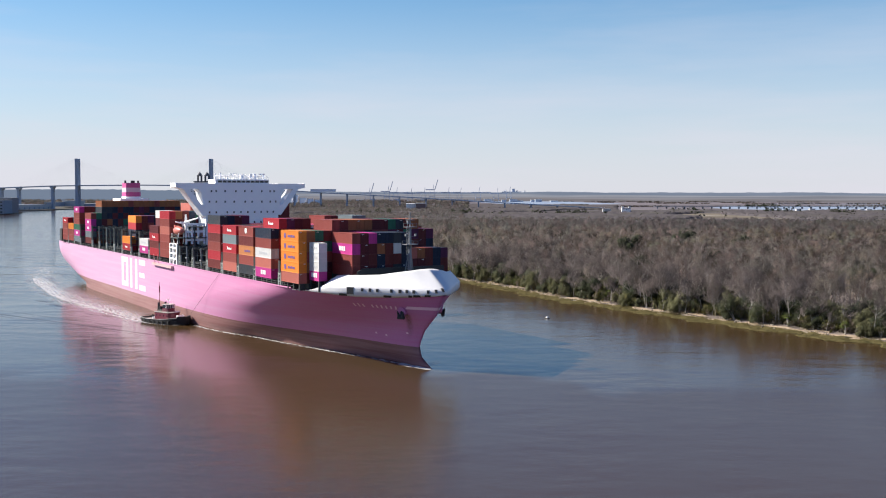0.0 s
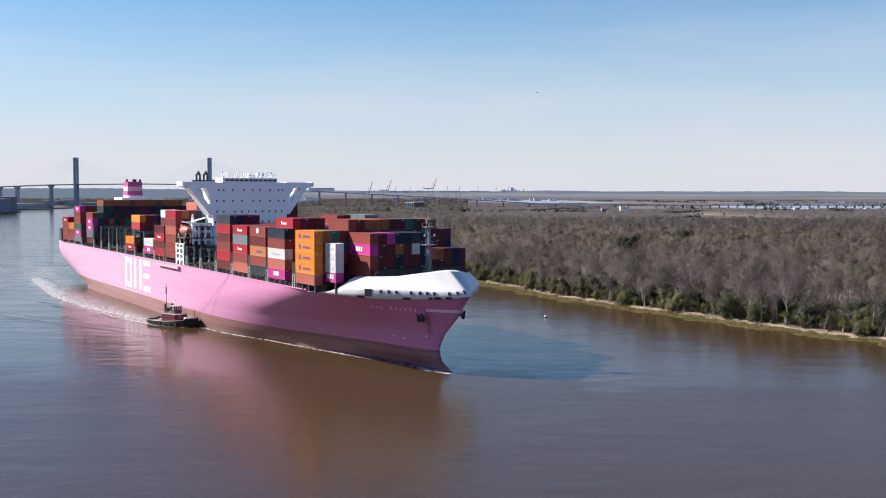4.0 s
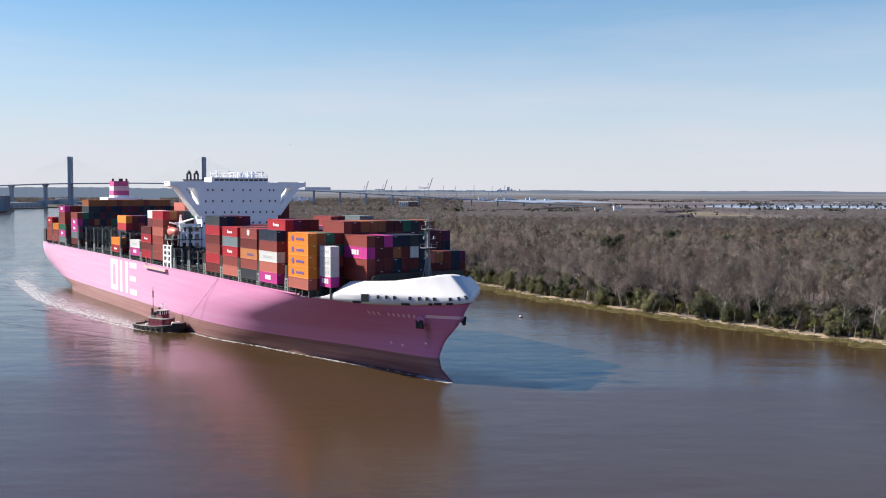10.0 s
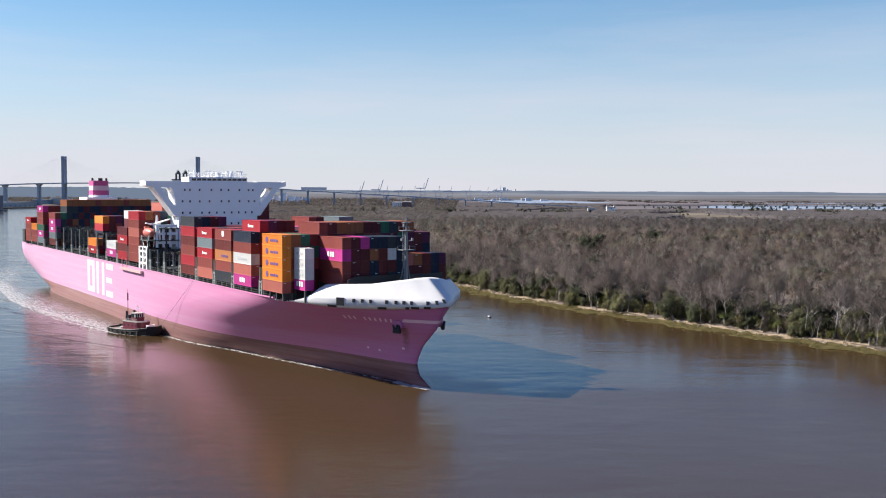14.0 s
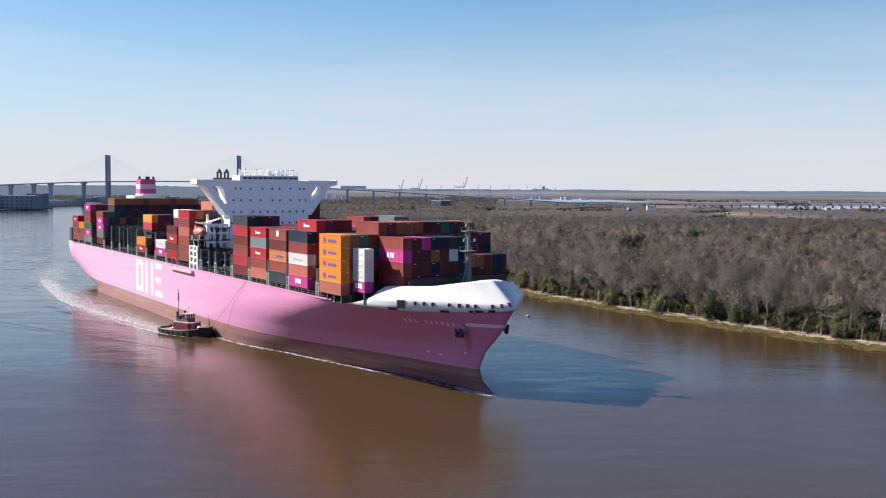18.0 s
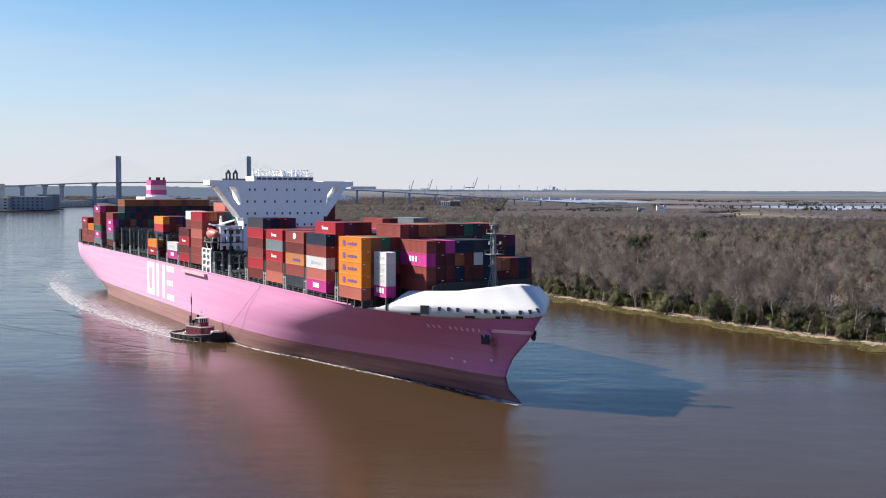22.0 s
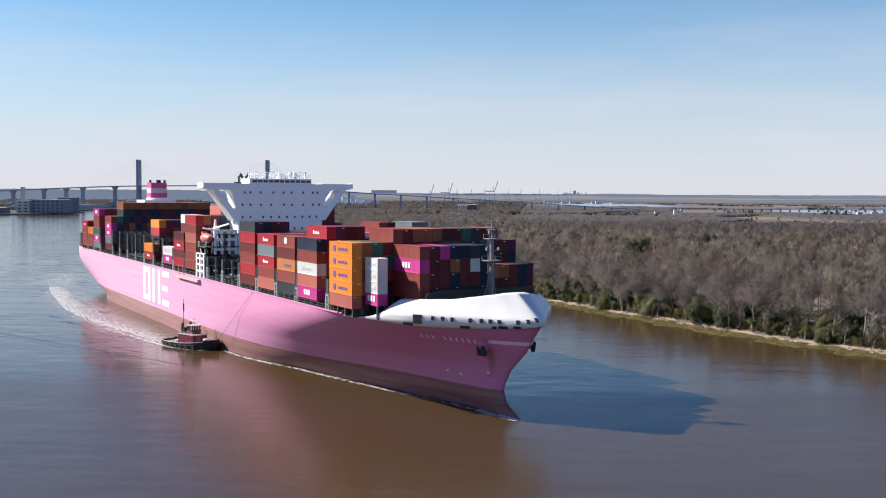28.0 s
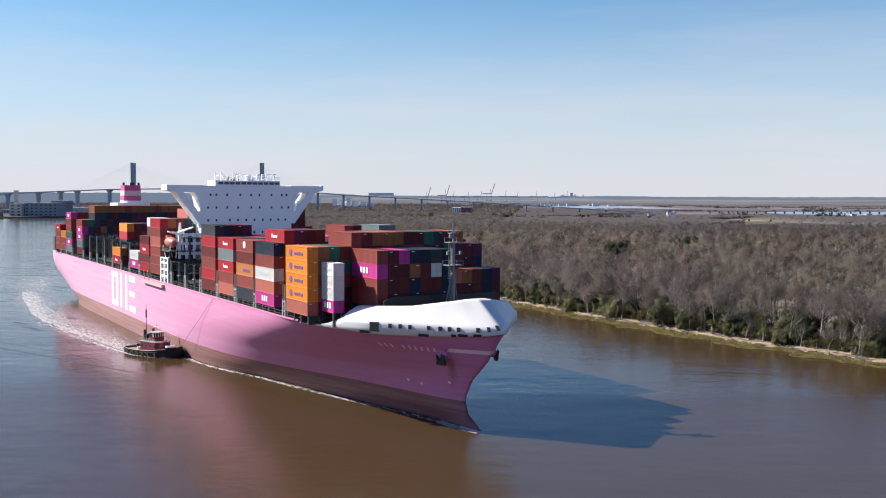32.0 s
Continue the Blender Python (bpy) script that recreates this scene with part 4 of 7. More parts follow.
TALL, LOW = lashing_bridge_meshes((23.9, 26.4, 28.9), 30.3), lashing_bridge_meshes((23.9, 25.6), 26.9)
for x in (95.9, 76.7, 62.7, 48.1, 33.4, -7.2 - 14.4, -35.8, -49.9, -63.0, -76.6, -90.3, -104.0, -117.8, -131.6, -156.6, -170.2, -184.0):
    plat_mesh, post_mesh, rods_mesh, walk_mesh, low_levels = TALL if x < -40 else LOW
    lb = part("lashing_bridge", plat_mesh, None, ship)
    lb.location = (x, 0, 0)
    for z in low_levels:
        part("walkway", walk_mesh, None, lb).location = (0, 0, z)
    for k in range(11):
        part("post", post_mesh, None, lb).location = (0, -24.9 + k * 4.98, 0)
        if k < 10:
            part("lashing_rod", rods_mesh, None, lb).location = (0, -24.9 + k * 4.98, 0)

# the empty bay ahead of the house: low lashing bridge, hatch covers, pillars and rails
for x in (4.6, 19.6):
    part("hatch_cover", hatch_mesh, None, ship).location = (x, 0, 0)
for x in (3.4, 18.2):
    plat_mesh, post_mesh, rods_mesh, walk_mesh, low_levels = LOW
    lb = part("lashing_bridge", plat_mesh, None, ship)
    lb.location = (x, 0, 0)
    for z in low_levels:
        part("walkway", walk_mesh, None, lb).location = (0, 0, z)
    for k in range(11):
        part("post", post_mesh, None, lb).location = (0, -24.9 + k * 4.98, 0)
        if k < 10:
            part("lashing_rod", rods_mesh, None, lb).location = (0, -24.9 + k * 4.98, 0)
# dark tier added over the white house wall, where only shade lies
bm = bmesh.new()
box(bm, -7.9, 0.4, -20.6, -14.25, DECK_Z - 0.2, 25.95)
casing = part("lower_house", bm, M["steel"], ship, "added dark tier painting in the shade under the boat deck")
for x in (-6.4, -3.4, -0.9):
    bm = bmesh.new()
    box(bm, x, x + 0.9, -20.66, -20.6, DECK_Z + 0.3, DECK_Z + 2.3)
    part("side_door", bm, M["lash"], casing)
for y in (-19.6, -17.6, -15.6):
    bm = bmesh.new()
    box(bm, 0.4, 0.75, y - 0.18, y + 0.18, DECK_Z - 0.2, 26.0)
    part("stiffener", bm, M["pedestal"], casing)
for x in (10.6, 26.2):
    bm = bmesh.new()
    tube(bm, (x, -24.7, DECK_Z - 0.3), (x, -24.7, 27.0), 0.26, n=6)
    box(bm, x - 0.7, x + 0.7, -25.1, -24.3, 22.8, 23.1)
    part("deck_pillar", bm, M["pedestal"], ship)

# pale pedestals that carry the outer stacks, beside each lashing bridge
bm = bmesh.new()
for sx in (-0.75, 0.75):
    box(bm, sx - 0.2, sx + 0.2, -0.3, 0.3, DECK_Z - 0.2, 23.6)
box(bm, -0.95, 0.95, -0.3, 0.3, 23.0, 23.35)
box(bm, -0.95, 0.95, -0.3, 0.3, 21.0, 21.2)
tube(bm, (-0.75, -0.2, 21.2), (0.75, -0.2, 23.0), 0.09, n=4)
pedestal_mesh = mesh_from("pedestal", bm, M["pedestal"])
for x in (95.9, 76.7, 62.7, 48.1, 33.4, 18.2, 3.4, -35.8, -49.9, -63.0, -76.6, -90.3, -104.0, -117.8, -131.6, -156.6, -170.2, -184.0):
    for sy in (-1, 1):
        part("pedestal", pedestal_mesh, None, ship).location = (x, 24.85 * sy, 0)
for sy in (-1, 1):    # roller openings at the quarters
    bm = bmesh.new()
    box(bm, -206.6, -204.6, 23.55 * sy - 0.5, 23.55 * sy + 0.9 if sy > 0 else 23.55 * sy + 0.5, 17.0, 18.6)
    part("mooring_opening", bm, M["black"], ship)

# railing along the starboard deck edge
rail = bmesh.new()
pts = [(x, -y + 0.25) for x, y in edge if x < 106]
for (x0, y0), (x1, y1) in zip(pts[:-1], pts[1:]):
    for z in (20.4, 21.0):
        tube(rail, (x0, y0, z), (x1, y1, z), 0.05, n=4)
for x in np.arange(-210, 104, 3.0):
    y = float(np.interp(x, [p[0] for p in pts], [p[1] for p in pts]))
    tube(rail, (x, y, DECK_Z - 0.2), (x, y, 21.0), 0.05, n=4)
part("railing", rail, M["lash"], ship)

# ---- containers ----
CL, CW, CH = 12.19, 2.44, 2.86
ROW = 2.52


def container_mesh(name, length, height, material):
    """A steel box: corner posts, rails, corrugated sides and a ribbed roof. Its origin is the middle of its base."""
    bm = bmesh.new()
    L2, W2 = length / 2, CW / 2
    for sx in (-1, 1):
        for sy in (-1, 1):
            box(bm, sx * L2 - (0.16 if sx > 0 else 0), sx * L2 + (0 if sx > 0 else 0.16), sy * W2 - (0.16 if sy > 0 else 0), sy * W2 + (0 if sy > 0 else 0.16), 0, height)
    for sy in (-1, 1):
        y0, y1 = (W2 - 0.12, W2) if sy > 0 else (-W2, -W2 + 0.12)
        box(bm, -L2 + 0.16, L2 - 0.16, y0, y1, 0.0, 0.17)
        box(bm, -L2 + 0.16, L2 - 0.16, y0, y1, height - 0.12, height)
        n = int(length / 0.56)
        step = (length - 0.32) / n
        prev = None
        for k in range(n + 1):
            for f, d in ((0.0, 0.0), (0.25, 0.07), (0.75, 0.07)):
                x = -L2 + 0.16 + (k + f) * step
                if x > L2 - 0.15:
                    break
                y = sy * (W2 - 0.02 - d)
                cur = (bm.verts.new((x, y, 0.17)), bm.verts.new((x, y, height - 0.12)))
                if prev:
                    q = (prev[0], cur[0], cur[1], prev[1])
                    bm.faces.new(q if sy < 0 else q[::-1])
                prev = cur
    for sx in (-1, 1):
        x0, x1 = (L2 - 0.1, L2) if sx > 0 else (-L2, -L2 + 0.1)
        box(bm, x0, x1, -W2 + 0.16, W2 - 0.16, 0, 0.2)
        box(bm, x0, x1, -W2 + 0.16, W2 - 0.16, height - 0.14, height)
        x = sx * (L2 - 0.08)
        q = [bm.verts.new(p) for p in ((x, -W2 + 0.16, 0.2), (x, W2 - 0.16, 0.2), (x, W2 - 0.16, height - 0.14), (x, -W2 + 0.16, height - 0.14))]
        bm.faces.new(q if sx > 0 else q[::-1])
    q = [bm.verts.new(p) for p in ((-L2 + 0.1, -W2 + 0.1, height - 0.03), (L2 - 0.1, -W2 + 0.1, height - 0.03), (L2 - 0.1, W2 - 0.1, height - 0.03), (-L2 + 0.1, W2 - 0.1, height - 0.03))]
    bm.faces.new(q)
    box(bm, -L2 + 0.1, L2 - 0.1, -W2 + 0.1, W2 - 0.1, 0.05, 0.12)
    return mesh_from(name, bm, material)


def door_mesh(height, material):
    bm = bmesh.new()
    box(bm, 0, 0.05, -0.51, 0.51, 0.22, height - 0.16)
    for y in (-0.26, 0.26):
        tube(bm, (0.075, y, 0.2), (0.075, y, height - 0.14), 0.025, n=5)
    for z in (0.9, 1.9):
        box(bm, 0.05, 0.07, -0.5, 0.5, z, z + 0.05)
    return mesh_from("door", bm, material)


BODY = {key: container_mesh("shipping_container", CL, CH, M["c_" + key]) for key in CONTAINER_COLORS}
SHORT = {key: container_mesh("shipping_container", 6.06, 2.55, M["c_" + key]) for key in ("white", "magenta")}
DOOR = {key: door_mesh(CH, M["c_" + key]) for key in CONTAINER_COLORS}
COLOR_WORDS = {"oxide": "dark oxide-red", "umber": "rusty orange-brown", "brick": "brick-red", "red": "bright red", "maroon": "dark maroon", "navy": "navy blue", "orange": "bright orange",
               "magenta": "magenta pink", "green": "dark green", "grey": "blue-grey", "white": "white", "salmon": "faded salmon-red", "tan": "tan orange",
               "purple": "dull purple", "slate": "dark slate grey"}


def bar_mesh(name, rects, material):
    bm = bmesh.new()
    for x0, x1, z0, z1 in rects:
        box(bm, x0, x1, -CW / 2 - 0.02, -CW / 2 + 0.01, z0, z1)
    return mesh_from(name, bm, material)


MARKS = {  # plain shapes that stand for lettering on the sides
    "word": bar_mesh("marking", [(-1.9, -1.3, 1.0, 1.9), (-1.0, -0.5, 1.0, 1.6), (-0.3, 0.2, 1.0, 1.6), (0.4, 0.9, 1.0, 1.6), (1.1, 1.7, 1.0, 1.6)], M["mark"]),
    "block": bar_mesh("marking", [(-1.8, -0.8, 0.9, 2.1), (-0.4, 0.5, 0.9, 2.1), (0.9, 1.8, 0.9, 2.1)], M["mark"]),
    "round": bar_mesh("marking", [(-0.9, 0.9, 1.2, 2.3), (-0.6, 0.6, 0.9, 2.5)], M["mark"]),
    "grey_word": bar_mesh("marking", [(-3.2, -2.2, 1.0, 1.9), (-1.9, -0.9, 1.1, 1.7), (-0.6, 0.4, 1.1, 1.7), (0.7, 1.7, 1.1, 1.7), (2.0, 3.0, 1.1, 1.7)], M["mark_grey"]),
    "dark_word": bar_mesh("marking", [(-1.2, -0.4, 1.0, 1.6), (-0.1, 0.7, 1.0, 1.6), (1.0, 1.9, 1.0, 1.7), (2.2, 3.4, 1.0, 1.6)], M["mark_blue"]),
    "short_word": bar_mesh("marking", [(-1.9, -1.0, 1.0, 1.5), (-0.8, 0.2, 1.0, 1.5), (0.4, 1.8, 1.0, 1.5)], M["mark_grey"])}
box_round = bmesh.new()
tube(box_round, (-3.2, -CW / 2 - 0.025, 1.4), (-3.2, -CW / 2 + 0.01, 1.4), 0.75, n=14)
MARKS["disc"] = mesh_from("marking", box_round, M["mark_blue"])

bm = bmesh.new()
box(bm, 0, 0.03, -0.34, 0.34, 0, 0.13)
PLACARD = mesh_from("placard", bm, M["mark"])

rng = random.Random(11)
PALETTE = ["oxide"] * 34 + ["brick"] * 14 + ["maroon"] * 16 + ["navy"] * 18 + ["slate"] * 8 + ["red"] * 5 + ["umber"] * 6 + ["purple"] * 5 + ["green"] * 3 + ["magenta"] * 1
BASE = 21.35
# each bay: its after end, tiers by row (from starboard), height of the lowest tier
BAYS = {
    "E": (97.4, [5] * 4 + [6] * 11 + [5] * 2 + [3] * 2 + [0], BASE),
    "D": (77.8, [5] + [6] * 4 + [5] * 15, BASE),
    "C": (63.9, [5] * 20, BASE),
    "B": (49.4, [5] * 12 + [6] * 2 + [5] * 2 + [6] * 2 + [5] * 2, BASE),
    "A": (34.8, [6] * 4 + [5] * 16, BASE),
    "F": (109.75, [0, 0, 0, 0] + [4] * 7 + [3] * 4 + [0] * 5, 23.85),
    "P": (-20.5, [6] * 8 + [5] * 9 + [7] * 2 + [5], BASE + 0.5),
    "Q": (-34.6, [4] + [6] * 2 + [5] * 2 + [7] * 5 + [5] * 10, BASE + 0.4),
    "R": (-49.0, [2, 0, 0] + [3] * 6 + [4] * 11, BASE + 0.6),
    "S": (-75.7, [2] + [5] * 4 + [0] * 15, BASE + 0.5),
    "T": (-145.0, [5, 5] + [7] * 15 + [6] * 3, BASE + 0.4),
    "U": (-169.6, [6] * 6 + [0] * 8 + [6] * 6, BASE + 0.2),
    "V": (-183.2, [3] + [4] * 19, BASE + 0.2),
    "W": (-197.0, [4] + [4] * 19, BASE)}
SIDE = {  # colours of the starboard stacks from below, with their markings
    "A": [("oxide", ""), ("red", ""), ("brick", ""), ("oxide", ""), ("red", ""), ("slate", "")],
    "B": [("salmon", ""), ("brick", ""), ("red", "word"), ("grey", ""), ("red", "word")],
    "C": [("slate", ""), ("brick", ""), ("tan", "dark_word"), ("oxide", ""), ("brick", "round")],
    "D": [("magenta", "block"), ("salmon", ""), ("white", "grey_word"), ("brick", ""), ("navy", "")],
    "E": [("salmon", ""), ("orange", "disc"), ("orange", "disc"), ("orange", "disc"), ("orange", "disc")],
    "P": [("brick", ""), ("brick", ""), ("brick", ""), ("salmon", ""), ("brick", ""), ("red", "")],
    "Q": [("red", ""), ("oxide", ""), ("red", "word"), ("maroon", "")],
    "R": [("magenta", "block"), ("white", "grey_word")],
    "S": [("red", "word"), ("orange", "")],
    "T": [("oxide", ""), ("grey", ""), ("magenta", "block"), ("magenta", "block"), ("brick", "")],
    "U": [("grey", ""), ("magenta", "block"), ("green", ""), ("brick", ""), ("brick", ""), ("magenta", "block")],
    "V": [("brick", ""), ("brick", ""), ("orange", "")],
    "W": [("brick", ""), ("brick", ""), ("brick", ""), ("red", "word")]}
SPECIAL = {("D", 1, 5): "red", ("E", 1, 4): "umber", ("E", 1, 3): "umber", ("E", 1, 2): "brick", ("E", 1, 1): "umber", ("E", 2, 4): "green", ("E", 3, 4): "oxide",
           ("B", 12, 5): "brick", ("B", 13, 5): "maroon", ("B", 16, 5): "grey", ("B", 17, 5): "grey", ("A", 1, 5): "navy", ("A", 2, 5): "maroon", ("A", 3, 5): "purple",
           ("S", 1, 4): "orange", ("S", 1, 3): "red", ("S", 2, 4): "oxide", ("Q", 1, 5): "white", ("Q", 2, 5): "white", ("Q", 5, 6): "salmon", ("Q", 5, 5): "salmon"}
for tier in range(3, 7):
    SPECIAL[("P", 17, tier)] = SPECIAL[("P", 18, tier)] = SPECIAL[("P", 19, tier)] = "maroon"
for bay, tier, first_row, keys in (
        ("F", 3, 4, "brick maroon magenta navy navy slate navy"), ("F", 2, 4, "magenta maroon maroon umber oxide white navy salmon umber oxide navy"),
        ("F", 1, 4, "brick maroon oxide navy oxide oxide navy maroon maroon oxide navy"), ("F", 0, 4, "brick maroon maroon navy maroon slate navy oxide maroon navy slate"),
        ("E", 5, 4, "brick oxide umber umber umber maroon maroon green slate oxide umber"), ("D", 5, 2, "purple maroon oxide"),
        ("T", 6, 2, "umber umber umber umber umber brick umber umber umber umber brick umber umber umber umber"),
        # next two T tiers: darkest colours chosen to paint their shaded fronts
        ("T", 5, 2, "slate slate navy maroon navy navy maroon purple maroon navy slate navy maroon maroon navy oxide oxide oxide"),
        ("T", 4, 2, "slate navy maroon navy maroon navy slate maroon navy maroon slate maroon navy navy oxide oxide oxide oxide")):
    for k, key in enumerate(keys.split()):
        SPECIAL[(bay, first_row + k, tier)] = key
ORDER = ["W", "V", "U", "T", "S", "R", "Q", "P", "A", "B", "C", "D", "E", "F"]
CARGO = []          # (thing, place in the ship's space)
rest_v, rest_f, rest_m = [], [], []
cells = {}
for b in ORDER:
    x0, tiers, z0 = BAYS[b]
    for r, n in enumerate(tiers):
        for k in range(n):
            cells[(b, r, k)] = (x0 + CL / 2, -25.2 + CW / 2 + r * ROW, (22.3 if b == "F" and r > 10 else z0) + k * (CH + 0.02))


def top_of(b, r):
    x0, tiers, z0 = BAYS[b]
    return z0 + tiers[r] * (CH + 0.02) if tiers[r] else 0


shown = []
for (b, r, k), p in cells.items():
    i = ORDER.index(b)
    ahead = ORDER[i + 1] if i + 1 < len(ORDER) and BAYS[ORDER[i + 1]][0] - BAYS[b][0] < 16 else None
    seen = k == BAYS[b][1][r] - 1 or r == 0 or (b, r - 1, k) not in cells
    seen = seen or ahead is None or top_of(ahead, r) < p[2] + 1.5
    if seen:
        shown.append((b, r, k))
shown.sort(key=lambda c: (c[1] > 0, not (c[0] == "T" and c[2] > 4), -cells[c][0]))
shown = set(shown[:340])
for c in sorted(cells):
    b, r, k = c
    x, y, z = cells[c]
    mark = ""
    if r == 0 and b in SIDE:
        key, mark = SIDE[b][k]
    else:
        key = SPECIAL.get(c) or rng.choice(PALETTE)
    if c in SPECIAL and c in (("F", 4, 2),):
        mark = "block"
    if c in (("D", 1, 5),):
        mark = "word"
    if c not in shown:
        n = len(rest_v)
        for dx, dy, dz in ((-1, -1, 0), (1, -1, 0), (1, 1, 0), (-1, 1, 0), (-1, -1, 1), (1, -1, 1), (1, 1, 1), (-1, 1, 1)):
            rest_v.append((x + dx * CL / 2, y + dy * CW / 2, z + dz * CH))
        rest_m += [list(CONTAINER_COLORS).index(key)] * 6
        rest_f += [(n + 3, n + 2, n + 1, n), (n + 4, n + 5, n + 6, n + 7), (n, n + 1, n + 5, n + 4), (n + 1, n + 2, n + 6, n + 5), (n + 2, n + 3, n + 7, n + 6), (n + 3, n, n + 4, n + 7)]
        continue
    ob = new("shipping_container", BODY[key])
    tagged(ob, COLOR_WORDS[key] + " corrugated steel shipping container stacked on the ship", "container", "containers on the ship's deck")
    for sy in (-0.53, 0.53):
        part("door", DOOR[key], None, ob).location = (CL / 2 - 0.08, sy, 0)
    if b in ("E", "F", "D", "A") and (r * 7 + k * 5 + len(b)) % 5 < 2:
        part("placard", PLACARD, None, ob, "small white placard").location = (CL / 2 - 0.03, 0.55 if (r + k) % 2 else -0.5, CH - 0.42)
    if mark:
        if mark == "disc":
            part("marking", MARKS["disc"], None, ob, "blue round mark")
            part("marking", MARKS["dark_word"], None, ob, "dark blue lettering bars")
        else:
            part("marking", MARKS[mark], None, ob)
    CARGO.append((ob, (x, y, z)))
for k, key in enumerate(("magenta", "white", "white", "white")):
    ob = new("shipping_container", SHORT[key])
    tagged(ob, COLOR_WORDS[key] + " short shipping container stacked near the bow", "container", "containers on the ship's deck")
    part("marking", MARKS["short_word"] if k else MARKS["block"], None, ob)
    CARGO.append((ob, (112.82, -22.05 + 1.22, 22.4 + k * 2.57)))
rest = new("container_stack", mesh_pydata("container_stack", rest_v, rest_f, [M["c_" + key] for key in CONTAINER_COLORS]))
rest.data.polygons.foreach_set("material_index", rest_m)
tagged(rest, "inner rows of stacked red-brown shipping containers", "containers", kind="stuff")
CARGO.append((rest, (0, 0, 0)))
bm = bmesh.new()
box(bm, 109.8, 121.8, -15.0, 12.6, DECK_Z - 0.3, 22.28)
box(bm, 109.8, 121.8, -15.0, 2.6, 22.28, 23.82)
for x in (110.1, 115.5):
    for y in (-21.75, -19.95):
        box(bm, x - 0.25, x + 0.25, y - 0.25, y + 0.25, DECK_Z - 0.3, 22.38)
part("fore_hatch", bm, M["steel"], ship)

# ---- the tug, pushing at the ship's side ----
WITH_SHIP = []      # (thing, its pose in the ship's space)
tug = thing("tugboat", "small black and maroon harbour tug pushing against the ship", "tugboat")
M["tug_black"] = paint("tug_hull_black", (0.025, 0.025, 0.027), rough=0.4, vary=0.2, stain=(0.10, 0.07, 0.05), stain_amount=0.5, stain_scale=0.5)
M["tug_red"] = paint("tug_maroon", (0.13, 0.013, 0.03), rough=0.4, vary=0.1)
M["tug_deck"] = paint("tug_deck_grey", (0.22, 0.18, 0.16), rough=0.7, vary=0.2)
M["cap"] = paint("tug_cap_rail_grey", (0.42, 0.40, 0.37))
M["rubber"] = mat("tyre_rubber", (0.02, 0.02, 0.02), rough=0.9, vary=0.2)


def tug_line(k, s):
    """Outline of the tug at a height: k from stern to bow, s the swelling."""
    x = -15 + 30 * k
    y = 5.0 * s * (1 - max(0, (k - 0.55) / 0.45) ** 2.4) * (0.72 + 0.28 * min(1, k / 0.2))
    return x, y


def tug_sheer(k):
    return 1.35 + 0.5 * (1 - k) ** 2 * 0.8 + 1.55 * k ** 2.4


bm = bmesh.new()
NK = 22
for side in (1, -1):
    cols = []
    for i in range(NK + 1):
        k = i / NK
        col = []
        for f, s in ((0.0, 0.90), (0.4, 0.97), (1.0, 1.02)):
            x, y = tug_line(k, s)
            z = -0.8 + (tug_sheer(k) + 0.8) * f
            col.append(bm.verts.new((x * (0.95 + 0.05 * f), y * side, z)))
        cols.append(col)
    for a, b in zip(cols[:-1], cols[1:]):
        for j in range(2):
            q = (a[j], a[j + 1], b[j + 1], b[j])
            bm.faces.new(q if side == 1 else q[::-1])
st = [tug_line(0, s) for s in (0.90, 1.02)]
bm.faces.new([bm.verts.new(p) for p in ((-14.25, st[0][1], -0.8), (-14.25, -st[0][1], -0.8), (-15, -st[1][1], tug_sheer(0)), (-15, st[1][1], tug_sheer(0)))])
bmesh.ops.remove_doubles(bm, verts=bm.verts, dist=0.01)
bmesh.ops.recalc_face_normals(bm, faces=bm.faces)
part("hull", bm, M["tug_black"], tug, "black steel tug hull", smooth=True)
bm = bmesh.new()
ring = [tug_line(i / NK, 0.97) + (tug_sheer(i / NK) - 0.55,) for i in range(NK + 1)]
for (x0, y0, z0), (x1, y1, z1) in zip(ring[:-1], ring[1:]):
    bm.faces.new([bm.verts.new(p) for p in ((x0, -y0, z0), (x1, -y1, z1), (x1, y1, z1), (x0, y0, z0))])
part("deck", bm, M["tug_deck"], tug)
for side in (1, -1):      # white cap rail along the bulwark and a rubbing strake
    bm = bmesh.new()
    for i in range(NK):
        (x0, y0), (x1, y1) = tug_line(i / NK, 1.02), tug_line((i + 1) / NK, 1.02)
        tube(bm, (x0, y0 * side, tug_sheer(i / NK)), (x1, y1 * side, tug_sheer((i + 1) / NK)), 0.09, n=5)
    part("cap_rail", bm, M["cap"], tug, "pale painted cap rail")
    bm = bmesh.new()
    rings = []
    for i in range(NK + 1):
        x, y = tug_line(i / NK, 1.0)
        rings.append([bm.verts.new((x, (y + 0.22 * math.cos(q)) * side, tug_sheer(i / NK) - 0.8 + 0.22 * math.sin(q))) for q in (math.pi * j / 3 for j in range(6))])
    for p, q in zip(rings[:-1], rings[1:]):
        for j in range(6):
            bm.faces.new((p[j], p[(j + 1) % 6], q[(j + 1) % 6], q[j]))
    bm.faces.new(rings[0])
    bm.faces.new(rings[-1][::-1])
    bmesh.ops.recalc_face_normals(bm, faces=bm.faces)
    part("rubbing_strake", bm, M["rubber"], tug)
    for i in range(7):
        x, y = tug_line(0.10 + i * 0.11, 1.04)
        bm = bmesh.new()
        tube(bm, (x, y * side, 0.75), (x, (y + 0.3) * side, 0.75), 0.6, n=12)
        part("tyre_fender", bm, M["rubber"], tug)
bm = bmesh.new()
rings = []
